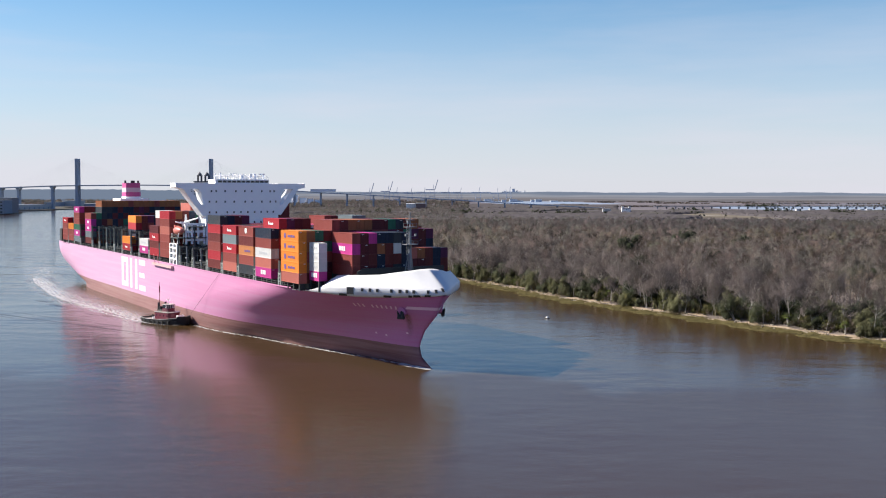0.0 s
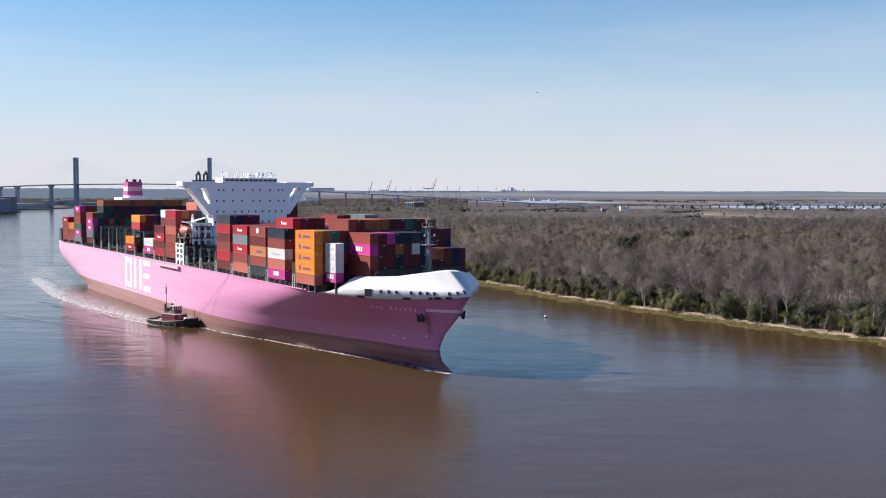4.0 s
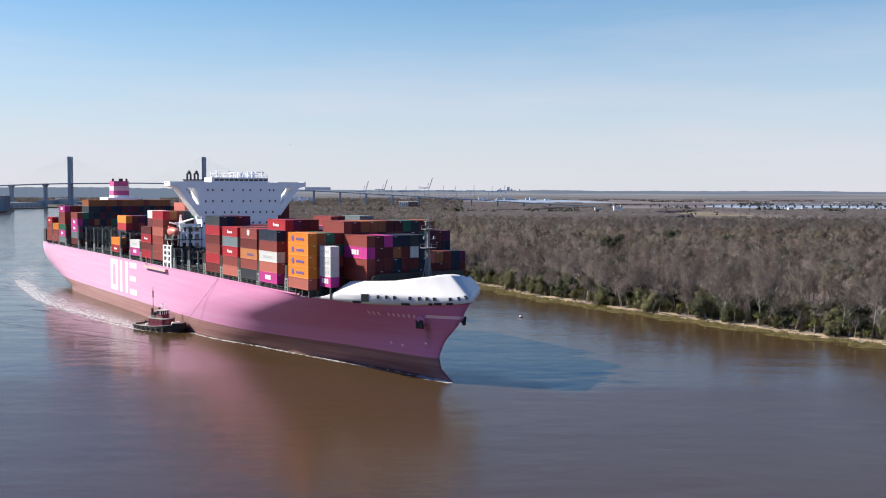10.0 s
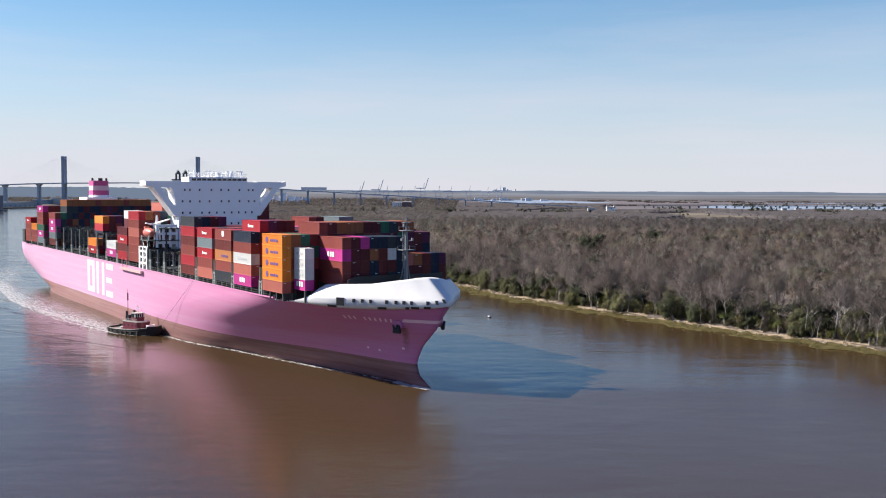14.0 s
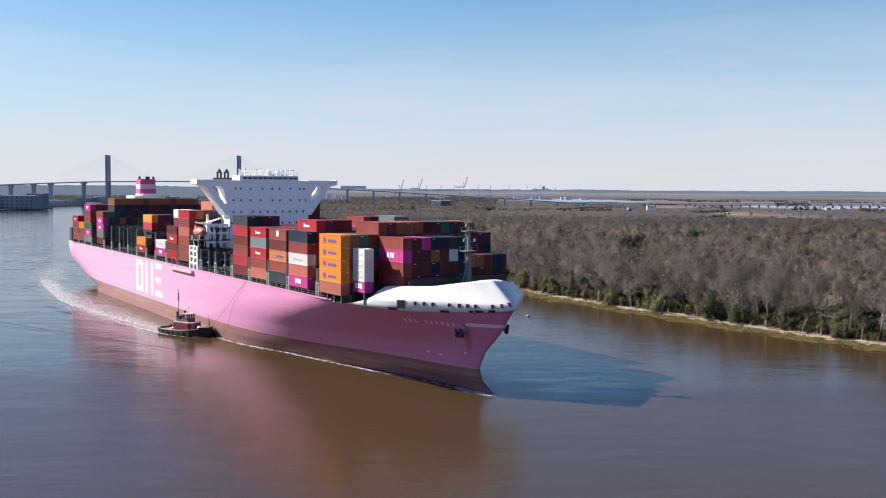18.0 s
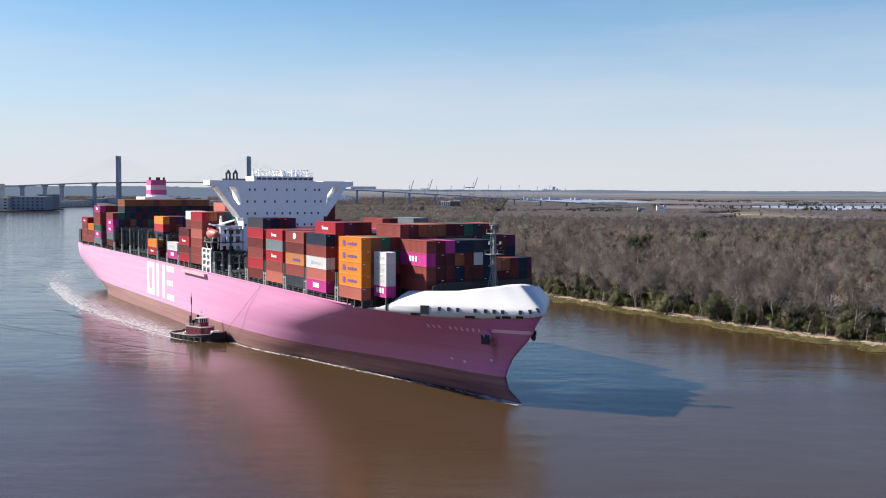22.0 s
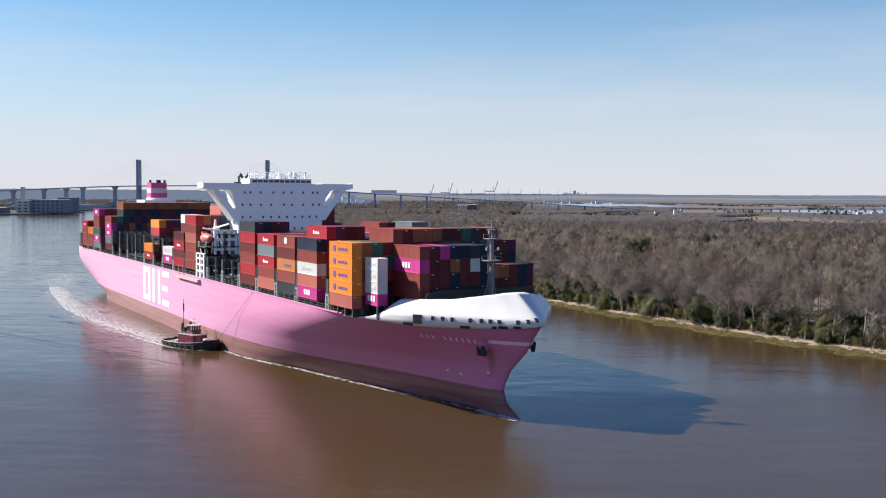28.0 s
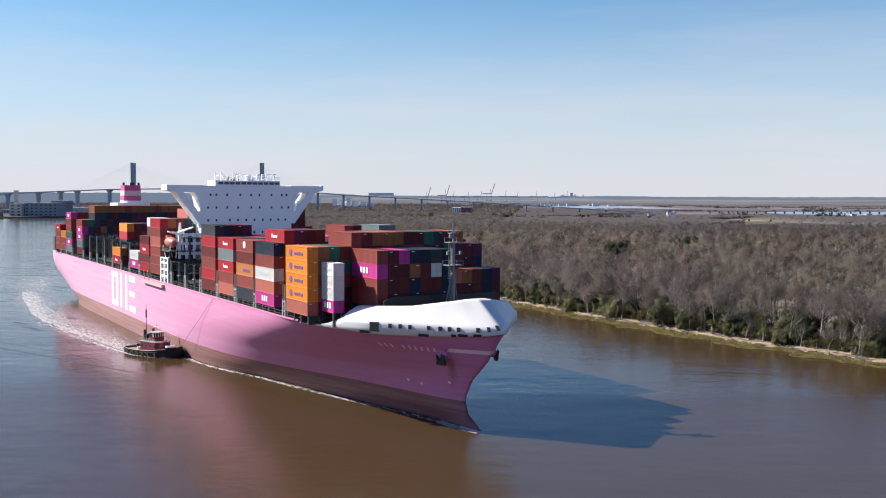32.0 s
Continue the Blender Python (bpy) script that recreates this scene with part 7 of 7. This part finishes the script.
def woods(name, label, spots, count, length, width, material, trunk=True, squash=1.0, mid=0.64, soft=0.0):
    """Joined crowns of slivers, for trees too many to count."""
    g = np.random.default_rng(len(spots) + count)
    P = np.asarray(spots)                       # x, y, z, height
    n = len(P)
    h = P[:, 3][:, None]
    lobes = 6
    la, le, lr = g.uniform(0, 2 * np.pi, (n, lobes)), np.arcsin(g.uniform(-0.6, 1, (n, lobes))), g.uniform(0.45, 1.0, (n, lobes))
    pick = g.integers(0, lobes, (n, count))
    la, le, lr = (np.take_along_axis(q, pick, 1) for q in (la, le, lr))
    off = g.normal(0, 1, (n, count, 3)) * (h * 0.058)[..., None]
    ctr = np.stack([np.cos(la) * np.cos(le) * lr * h * 0.28, np.sin(la) * np.cos(le) * lr * h * 0.28, h * mid + np.sin(le) * lr * h * 0.32 * squash], -1) + off
    out = off / np.maximum(np.linalg.norm(off, axis=-1, keepdims=True), 1e-6)
    ctr[..., 0] += P[:, 0][:, None]
    ctr[..., 1] += P[:, 1][:, None]
    ctr[..., 2] += P[:, 2][:, None]
    d = out + np.array([0, 0, 0.3]) + g.normal(0, 0.7, (n, count, 3))
    d /= np.linalg.norm(d, axis=-1, keepdims=True)
    w = np.cross(d, g.normal(0, 1, (n, count, 3)))
    w /= np.linalg.norm(w, axis=-1, keepdims=True)
    ln = (g.uniform(0.6, 1.3, (n, count)) * length)[..., None]
    wd = (g.uniform(0.6, 1.3, (n, count)) * width)[..., None]
    V = np.stack([ctr - d * ln / 2 - w * wd / 2, ctr - d * ln / 2 + w * wd / 2, ctr + d * ln / 2], 2).reshape(-1, 3)
    F = np.arange(len(V)).reshape(-1, 3)
    mid = np.stack([P[:, 0], P[:, 1], P[:, 2] + 0.5 * P[:, 3]], -1)[:, None, :]
    o = ctr - mid
    o = o / np.maximum(np.linalg.norm(o, axis=-1, keepdims=True), 1e-6) * 1.0 + 0.6 * out + np.array([-0.2, 0.0, 0.55 + soft]) + g.normal(0, 0.15, (n, count, 3))
    o = np.repeat((o / np.linalg.norm(o, axis=-1, keepdims=True)).reshape(-1, 3), 3, axis=0)
    if trunk:
        b = np.stack([P[:, 0], P[:, 1], P[:, 2] - 0.3], -1)
        tp = b + np.stack([g.normal(0, 0.6, n), g.normal(0, 0.6, n), P[:, 3] * 0.8], -1)
        TV = []
        for k in range(2):
            off = np.array([0.16, 0, 0]) if k == 0 else np.array([0, 0.16, 0])
            TV.append(np.stack([b - off, b + off, tp], 1))
        TV = np.concatenate(TV).reshape(-1, 3)
        F = np.concatenate([F, np.arange(len(TV)).reshape(-1, 3) + len(V)])
        V = np.concatenate([V, TV])
        o = np.concatenate([o, np.tile(np.array([-0.6, -0.6, 0.5]), (len(TV), 1))])
    me = mesh_pydata(name, V, F, material, o)
    tone = g.uniform(0, 1, (n, 3)) ** np.array([1.25, 1.0, 1.0])
    tone = np.concatenate([np.repeat(tone, 3 * count, axis=0), np.tile(np.repeat(tone, 3, axis=0), (2, 1))] if trunk else [np.repeat(tone, 3 * count, axis=0)])
    me.attributes.new("tone", "FLOAT_VECTOR", "POINT").data.foreach_set("vector", tone.astype(np.float32).ravel())
    tagged(new(name, me), label, "woods", kind="stuff")


def scatter(seed, lo, hi, per, hmin, hmax, dmin=20, thin=True):
    """Spots on the right bank in the wedge that the camera sees, lo to hi metres away."""
    g = random.Random(seed)
    spots = []
    area = 0.5 * (hi * hi - lo * lo) * 0.85
    for _ in range(int(area / per)):
        rr = math.sqrt(g.uniform(lo * lo, hi * hi))
        an = g.uniform(-0.30, 0.50)
        x, y = 20 + rr * math.sin(an), rr * math.cos(an)
        b = behind(x, y)
        if b < dmin or (x < -0.30 * y - 60):
            continue
        if rr > 1250 and noise.noise(Vector((x * 0.005, y * 0.0035, 2.0))) > 0.30:
            continue
        if x > 250 and y > 2230 + 160 * noise.noise(Vector((x * 0.01, 0, 3))):
            continue
        if y > 1600 and x > 0.02 * y and g.random() < 0.2:
            continue
        if thin and x > 230 and y > 1700 and g.random() < 0.4:
            continue
        if thin and x > 150 and y > 1200 and g.random() < 0.2:
            continue
        big = 0.5 + 0.5 * noise.noise(Vector((x * 0.02, y * 0.02, 0)))
        tall = float(np.interp(y, [1200, 1750], [1.0, 0.5])) if x > 0.02 * y else 1.0
        spots.append((x, y, min(ground_z(x, y), 2.2), tall * (hmin + (hmax - hmin) * (0.45 * big + 0.55 * g.random()))))
    return spots


def branches(name, label, spots, per, width, material):
    """Trunks and rising limbs of the joined woods, pale against the twigs."""
    g = np.random.default_rng(len(spots))
    P = np.asarray(spots)
    n = len(P)
    base = P[:, :3] - np.array([0, 0, 0.3])
    tip = base + np.stack([g.normal(0, 0.06, n) * P[:, 3], g.normal(0, 0.06, n) * P[:, 3], P[:, 3] * g.uniform(0.8, 1.0, n)], -1)
    A, B, W = [base], [tip], [np.full(n, width * 1.4)]
    for _ in range(per):
        u = g.uniform(0.3, 0.75, n)[:, None]
        a = base + (tip - base) * u
        ang, up = g.uniform(0, 2 * np.pi, n), g.uniform(0.16, 0.36, n) * P[:, 3]
        b = a + np.stack([np.cos(ang) * up * 0.75, np.sin(ang) * up * 0.75, up], -1)
        A.append(a)
        B.append(b)
        W.append(np.full(n, width * 0.8))
    A, B, W = np.concatenate(A), np.concatenate(B), np.concatenate(W)[:, None]
    V = []
    for side in (np.array([1.0, 0.3, 0]), np.array([-0.3, 1.0, 0])):
        V.append(np.stack([A - side * W / 2, A + side * W / 2, B], 1).reshape(-1, 3))
    V = np.concatenate(V)
    F = np.arange(len(V)).reshape(-1, 3)
    o = np.tile(np.array([-0.75, -0.45, 0.45]), (len(V), 1))
    tagged(new(name, mesh_pydata(name, V, F, material, o)), label, "woods", kind="stuff")


NEAR_WOODS, MIDDLE_WOODS, FAR_WOODS = scatter(1, 300, 720, 68, 6, 21, 30), scatter(2, 715, 1300, 92, 7, 19), scatter(3, 1290, 2450, 60, 8, 12)
branches("branches_near", "pale grey trunks and limbs of leafless woods", NEAR_WOODS, 9, 0.24, M["limb"])
branches("branches_middle", "pale grey limbs of the wide woodland", MIDDLE_WOODS, 4, 0.3, M["limb"])
woods("woods_near", "dense leafless grey-brown woods behind the bank", NEAR_WOODS, 500, 1.5, 0.07, M["woods"])
woods("woods_middle", "wide leafless grey-brown woodland", [p for p in MIDDLE_WOODS if p[1] < 960], 190, 1.5, 0.22, M["woods"])
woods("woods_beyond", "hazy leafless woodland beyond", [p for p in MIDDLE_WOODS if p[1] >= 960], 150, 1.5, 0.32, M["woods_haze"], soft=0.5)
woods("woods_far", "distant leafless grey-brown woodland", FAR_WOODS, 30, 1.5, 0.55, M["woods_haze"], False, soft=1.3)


def canopy():
    """Soft merging crowns of the far woods as one bumpy sheet, sunk under the ground in clearings."""
    cell = 9.0
    cols, rows = 290, 345
    ang = np.linspace(-0.31, 0.52, cols)
    dist = 1270 * (3650 / 1270) ** (np.arange(rows) / (rows - 1))
    A, R = np.meshgrid(ang, dist)
    X, Y = 20 + R * np.sin(A), R * np.cos(A)
    X += 1.5 * np.sin(Y * 1.7)
    ci, cj = np.floor(X / cell).astype(int), np.floor(Y / cell).astype(int)
    top = np.full(X.shape, 2.0)
    for di in (-1, 0, 1):
        for dj in (-1, 0, 1):
            i, j = ci + di, cj + dj
            r1 = np.modf(np.abs(np.sin(i * 127.1 + j * 311.7) * 43758.545))[0]
            r2 = np.modf(np.abs(np.sin(i * 269.5 + j * 183.3) * 43758.545))[0]
            r3 = np.modf(np.abs(np.sin(i * 419.2 + j * 371.9) * 43758.545))[0]
            px, py = (i + 0.15 + 0.7 * r1) * cell, (j + 0.15 + 0.7 * r2) * cell
            d2 = ((X - px) ** 2 + (Y - py) ** 2) / (cell * (0.55 + 0.35 * r3)) ** 2
            top = np.maximum(top, (5.0 + 6.0 * r3) * np.sqrt(np.maximum(1 - d2, 0.0)) + 2.0)
    verts = []
    for x, y, z in zip(X.ravel(), Y.ravel(), top.ravel()):
        low = float(np.interp(y, [1200, 1800, 3600], [0.72, 0.6, 0.6])) if x > 0.02 * y else float(np.interp(y, [1200, 3600], [0.76, 0.75]))
        open_ = noise.noise(Vector((x * 0.005, y * 0.0035, 2.0))) > 0.30 or behind(x, y) < 25
        edge = 2320 + 200 * noise.noise(Vector((x * 0.006, 0, 3))) if x > 0.17 * y else 3350 + 300 * noise.noise(Vector((x * 0.004, 0, 5)))
        verts.append((x, y, -3.0 if open_ or y > edge else 1.0 + z * low))
    faces = [(r * cols + c, r * cols + c + 1, (r + 1) * cols + c + 1, (r + 1) * cols + c) for r in range(rows - 1) for c in range(cols - 1)]
    me = mesh_pydata("woods_canopy", verts, faces, M["canopy"])
    me.polygons.foreach_set("use_smooth", [True] * len(me.polygons))
    tagged(new("woods_canopy", me), "soft grey-brown crowns of the distant leafless woods", "woods", kind="stuff")


# grey-lilac crowns, haze included in their colour
M["canopy"] = mat("hazed_canopy_twigs", (0.088, 0.080, 0.084), rough=0.95, spec=0.0, vary=0.28, scale=0.12, stain=(0.078, 0.076, 0.06), stain_amount=0.7, stain_scale=0.012, bump=1.0, bump_scale=0.5)
canopy()
woods("scrub_far", "low brown scrub on the distant marsh", [(x, y, z, h * 0.36) for x, y, z, h in scatter(6, 1250, 2300, 190, 8, 16, thin=False) if x > 120], 34, 1.2, 0.6, M["woods_haze"], False, 1.2, 0.4, 1.6)
woods("evergreens_far", "scattered dark evergreen trees in the woods", [s for i, s in enumerate(scatter(4, 900, 2450, 900, 6, 12)) if noise.noise(Vector((s[0] * 0.006, s[1] * 0.003, 8))) > (0.0 if s[1] < 1500 else -0.06)], 170, 1.0, 0.5, M["woods_green"], False, 1.1, 0.42)
belt = []
for _ in range(5200):
    y = tr.uniform(2350, 4740)
    x = tr.uniform(-0.27 * y, 0.025 * y)
    if noise.noise(Vector((x * 0.003, y * 0.0012, 4))) > -0.3:
        belt.append((x, y, 2.6, tr.uniform(9, 17)))
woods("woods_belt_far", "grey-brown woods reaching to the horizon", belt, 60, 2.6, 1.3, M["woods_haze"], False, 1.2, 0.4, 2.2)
lines = []
for y0, lo, hi in ((2620, 0.02, 0.17), (3080, 0.16, 0.27), (3150, 0.04, 0.09), (3950, 0.19, 0.45), (4300, 0.15, 0.30), (4550, 0.24, 0.46), (4700, 0.02, 0.46)):
    for k in range(int((hi - lo) * 2600)):
        x = tr.uniform(lo, hi) * y0
        if noise.noise(Vector((x * 0.006, y0, 3))) > -0.08:
            lines.append((x, y0 + 50 * noise.noise(Vector((x * 0.004, y0, 9))) + tr.gauss(0, 12), 2.6, tr.uniform(3.0, 6.0)))
woods("marsh_treelines", "thin dark lines of scrub and trees crossing the distant marsh", lines, 60, 2.4, 1.5, M["woods"], False, 1.3, 0.4)
left = []
for _ in range(3200):
    y = tr.uniform(2620, 4600)
    x = -950 - (y - 2200) * 0.14 - tr.uniform(60, 900)
    if noise.noise(Vector((x * 0.003, y * 0.0012, 7))) > -0.35:
        left.append((x, y, 2.2, tr.uniform(8, 16)))
woods("far_bank_woods", "grey-brown trees on the far river bank", left, 50, 3.0, 1.7, M["woods_haze"], False, 1.2, 0.4, 1.2)
clumps = [(tr.uniform(280, 1000), tr.uniform(1800, 2150), 2.5, tr.uniform(5, 9)) for _ in range(60)]
for cx, cy, rx, ry, k in ((909, 2900, 60, 60, 60), (712, 2170, 34, 40, 26), (800, 2060, 20, 30, 14), (960, 2080, 46, 40, 26), (1000, 2250, 30, 30, 14), (560, 2300, 26, 40, 14),
                          (250, 1950, 60, 50, 26), (60, 1900, 70, 60, 26), (-150, 1950, 60, 60, 24), (1250, 2900, 120, 40, 50), (1150, 2150, 40, 30, 18)):
    for _ in range(k):
        clumps.append((cx + rx * tr.gauss(0, 0.6), cy + ry * tr.gauss(0, 0.6), 2.4, tr.uniform(9, 19)))
woods("evergreen_clumps_far", "dark evergreen clumps standing in the distant marsh", clumps, 300, 1.0, 0.6, M["woods_green"], False, 1.1, 0.4)
woods("undergrowth", "brushy undergrowth along the bank", [(shore_x(y) + d, y + 0.2 * d, 0.6, tr.uniform(2.2, 6.0)) for y, d in ((tr.uniform(280, 590), tr.uniform(11.0, 34)) for _ in range(1900))], 70, 1.0, 0.06, M["woods"], False, 1.3, 0.42)
woods("brush_olive", "olive and yellow-green brush along the bank", [(shore_x(y) + d, y + 0.2 * d, 0.5, tr.uniform(2.0, 8.0)) for y, d in ((tr.uniform(280, 590), tr.uniform(10.5, 22)) for _ in range(900))], 110, 0.9, 0.09, M["brush"], False, 1.3, 0.42)

# marsh grass along the water and drift logs on the sand
g = np.random.default_rng(3)
V, F = [], []
for i in range(64000):
    y = g.uniform(270, 600)
    clump = noise.noise(Vector((0, y * 0.09, 0)))
    d = g.uniform(0.4 + 5.0 * noise.noise(Vector((3, y * 0.13, 0))), 9.5 + 4.0 * clump)
    x, yy = shore_x(y) + wobble(y) + d, y + 0.25 * d
    a = g.uniform(0, 6.28)
    h = g.uniform(0.1, 0.42) * (1.0 + 0.7 * noise.noise(Vector((x * 0.4, y * 0.4, 5))))
    h *= 1.8 if g.random() < 0.22 else 1.0
    n = len(V)
    V += [(x - 0.13 * math.cos(a), yy - 0.13 * math.sin(a), -0.1), (x + 0.13 * math.cos(a), yy + 0.13 * math.sin(a), -0.1), (x + g.normal(0, 0.15), yy + g.normal(0, 0.15), land_height(d, x, y) + h)]
    F.append((n, n + 1, n + 2))
tagged(new("marsh_grass", mesh_pydata("marsh_grass", V, F, M["grass"], np.tile(np.array([-0.3, -0.2, 0.93]), (len(V), 1)))), "yellow-green marsh grass at the water's edge", "grass", kind="stuff")
# soft mat of grass roots under the blades, with a scalloped edge
verts, faces = [], []
by = list(np.arange(270, 600, 0.8))
bo = [0.0, 0.1, 0.22, 0.36, 0.52, 0.7, 0.85, 1.0]
for y in by:
    sx = shore_x(y) + wobble(y)
    lo = 1.2 + 6.2 * noise.noise(Vector((3, y * 0.13, 0))) + 1.2 * noise.noise(Vector((8, y * 0.5, 0)))
    hi = 7.7 + 3.4 * noise.noise(Vector((0, y * 0.09, 0)))
    for u in bo:
        d = lo + (hi - lo) * u
        verts.append((sx + d, y + d * 0.25, max(land_height(d, sx + d, y) + 0.06, 0.02) + (0.26 + 0.5 * noise.noise(Vector((d * 0.35, y * 0.35, 9))) + 0.2 * noise.noise(Vector((d * 0.9, y * 0.9, 2)))) * (0.15 if u == 0 else 1.0)))
k = len(bo)
for j in range(len(by) - 1):
    for i in range(k - 1):
        faces.append((j * k + i, j * k + i + 1, (j + 1) * k + i + 1, (j + 1) * k + i))
tagged(new("grass_mat", mesh_pydata("grass_mat", verts, faces, M["grass_mat"])), "low olive mat of marsh grass along the water", "grass", kind="stuff")
# sandy bank strip over the ground
verts, faces = [], []
by = list(np.arange(270, 600, 2.0))
bo = [6.8, 7.8, 8.8, 9.8, 10.8, 12.0]
for y in by:
    sx = shore_x(y) + wobble(y)
    e = 2.2 * noise.noise(Vector((4, y * 0.12, 0)))
    for j, d in enumerate(bo):
        dd = d + (e if j in (0, 5) else 0.4 * e)
        verts.append((sx + dd, y + dd * 0.25, land_height(dd, sx + dd, y) + 0.12 + 0.16 * noise.noise(Vector((dd * 0.9, y * 0.6, 2)))))
k = len(bo)
for j in range(len(by) - 1):
    for i in range(k - 1):
        if noise.noise(Vector((i * 0.5, by[j] * 0.11, 6.0))) > -0.08:
            faces.append((j * k + i, j * k + i + 1, (j + 1) * k + i + 1, (j + 1) * k + i))
tagged(new("sand_bank", mesh_pydata("sand_bank", verts, faces, M["sand"])), "eroded tan sand bank above the water", "bank", kind="structure")
M["log"] = mat("bleached_driftwood", (0.30, 0.26, 0.215), rough=0.9, vary=0.2, scale=1.0, by_object=0.2)
for i in range(80):
    y = tr.uniform(285, 575)
    d = tr.uniform(6.5, 11.5)
    bm = bmesh.new()
    ln = tr.uniform(1.0, 4.2)
    tube(bm, (-ln / 2, 0, 0.12), (ln / 2, 0.2, 0.2), tr.uniform(0.12, 0.26), 0.08, 7)
    tube(bm, (ln * 0.1, 0.1, 0.15), (ln * 0.3, 0.9, 0.5), 0.09, 0.04, 5)
    ob = part("driftwood_log", bm, M["log"])
    tagged(ob, "bleached driftwood log lying on the bank", "log", "driftwood on the bank")
    ob.matrix_basis = pose(shore_x(y) + wobble(y) + d, y + 0.25 * d, land_height(d, shore_x(y) + d, y) + 0.1, 0, 0, 120 + tr.uniform(-70, 70))

buoy = thing("floating_buoy", "small dark buoy floating on the river", "buoy")
bm = bmesh.new()
tube(bm, (0, 0, -0.3), (0, 0, 0.25), 1.1, 0.95, 12)
part("float", bm, M["black"], buoy)
bm = bmesh.new()
tube(bm, (0, 0, 0.25), (0, 0, 0.6), 0.5, 0.3, 10)
part("top", bm, M["mark"], buoy, "pale cap of the buoy")
buoy.location = (38.4, 375.5, 0)

# a gull that flies away over the woods
bird = thing("gull", "grey gull gliding over the river bank", "bird")
M["feather"] = paint("grey_feathers", (0.14, 0.14, 0.15), rough=0.8)
bm = bmesh.new()
for x0, x1, r0, r1 in ((-0.28, -0.1, 0.03, 0.08), (-0.1, 0.12, 0.08, 0.07), (0.12, 0.26, 0.07, 0.02)):
    tube(bm, (x0, 0, 0), (x1, 0, 0), r0, r1, 8)
part("body", bm, M["feather"], bird)
for side in (1, -1):
    bm = bmesh.new()
    for y0, y1, z0, z1, c0, c1 in ((0.05, 0.35, 0.02, 0.10, 0.16, 0.15), (0.35, 0.72, 0.10, 0.05, 0.15, 0.04)):
        v = [bm.verts.new(p) for p in ((c0 * 0.5, y0 * side, z0), (-c0, y0 * side, z0), (-c1 - 0.05, y1 * side, z1), (c1 * 0.4 - 0.04, y1 * side, z1))]
        w = [bm.verts.new(q.co + Vector((0, 0, 0.02))) for q in v]
        for f in (v, w[::-1]) + tuple((v[k], w[k], w[(k + 1) % 4], v[(k + 1) % 4]) for k in range(4)):
            bm.faces.new(f)
    bmesh.ops.recalc_face_normals(bm, faces=bm.faces)
    part("wing", bm, M["feather"], bird)


# ---- what moves ----
def ship_pose(t):
    for (t0, *a), (t1, *b) in zip(SHIP_ROWS[:-1], SHIP_ROWS[1:]):
        if t0 <= t <= t1:
            f = (t - t0) / (t1 - t0)
            x, y, h = (p + (q - p) * f for p, q in zip(a, b))
            return pose(x, y, 0, 0, 0, h)


def motions():
    poses = [(t, ship_pose(t)) for t, *_ in SHIP_ROWS]
    walk(ship, poses)
    for ob, p in CARGO:
        walk(ob, [(t, m @ Matrix.Translation(p)) for t, m in poses])
    for ob, m0 in WITH_SHIP:
        walk(ob, [(t, m @ m0) for t, m in poses])

    flight = [(0, 68, 163.5, 104.3), (2.4, 44.4, 243, 85.2), (3.5, 33.6, 279.4, 76.4), (6, -1.9, 357, 72.6), (7, -16.7, 386.8, 71.4), (32, -390, 1130, 60)]
    walk(bird, [(t, pose(x, y, z, 0, 0, 114)) for t, x, y, z in flight])


motions()
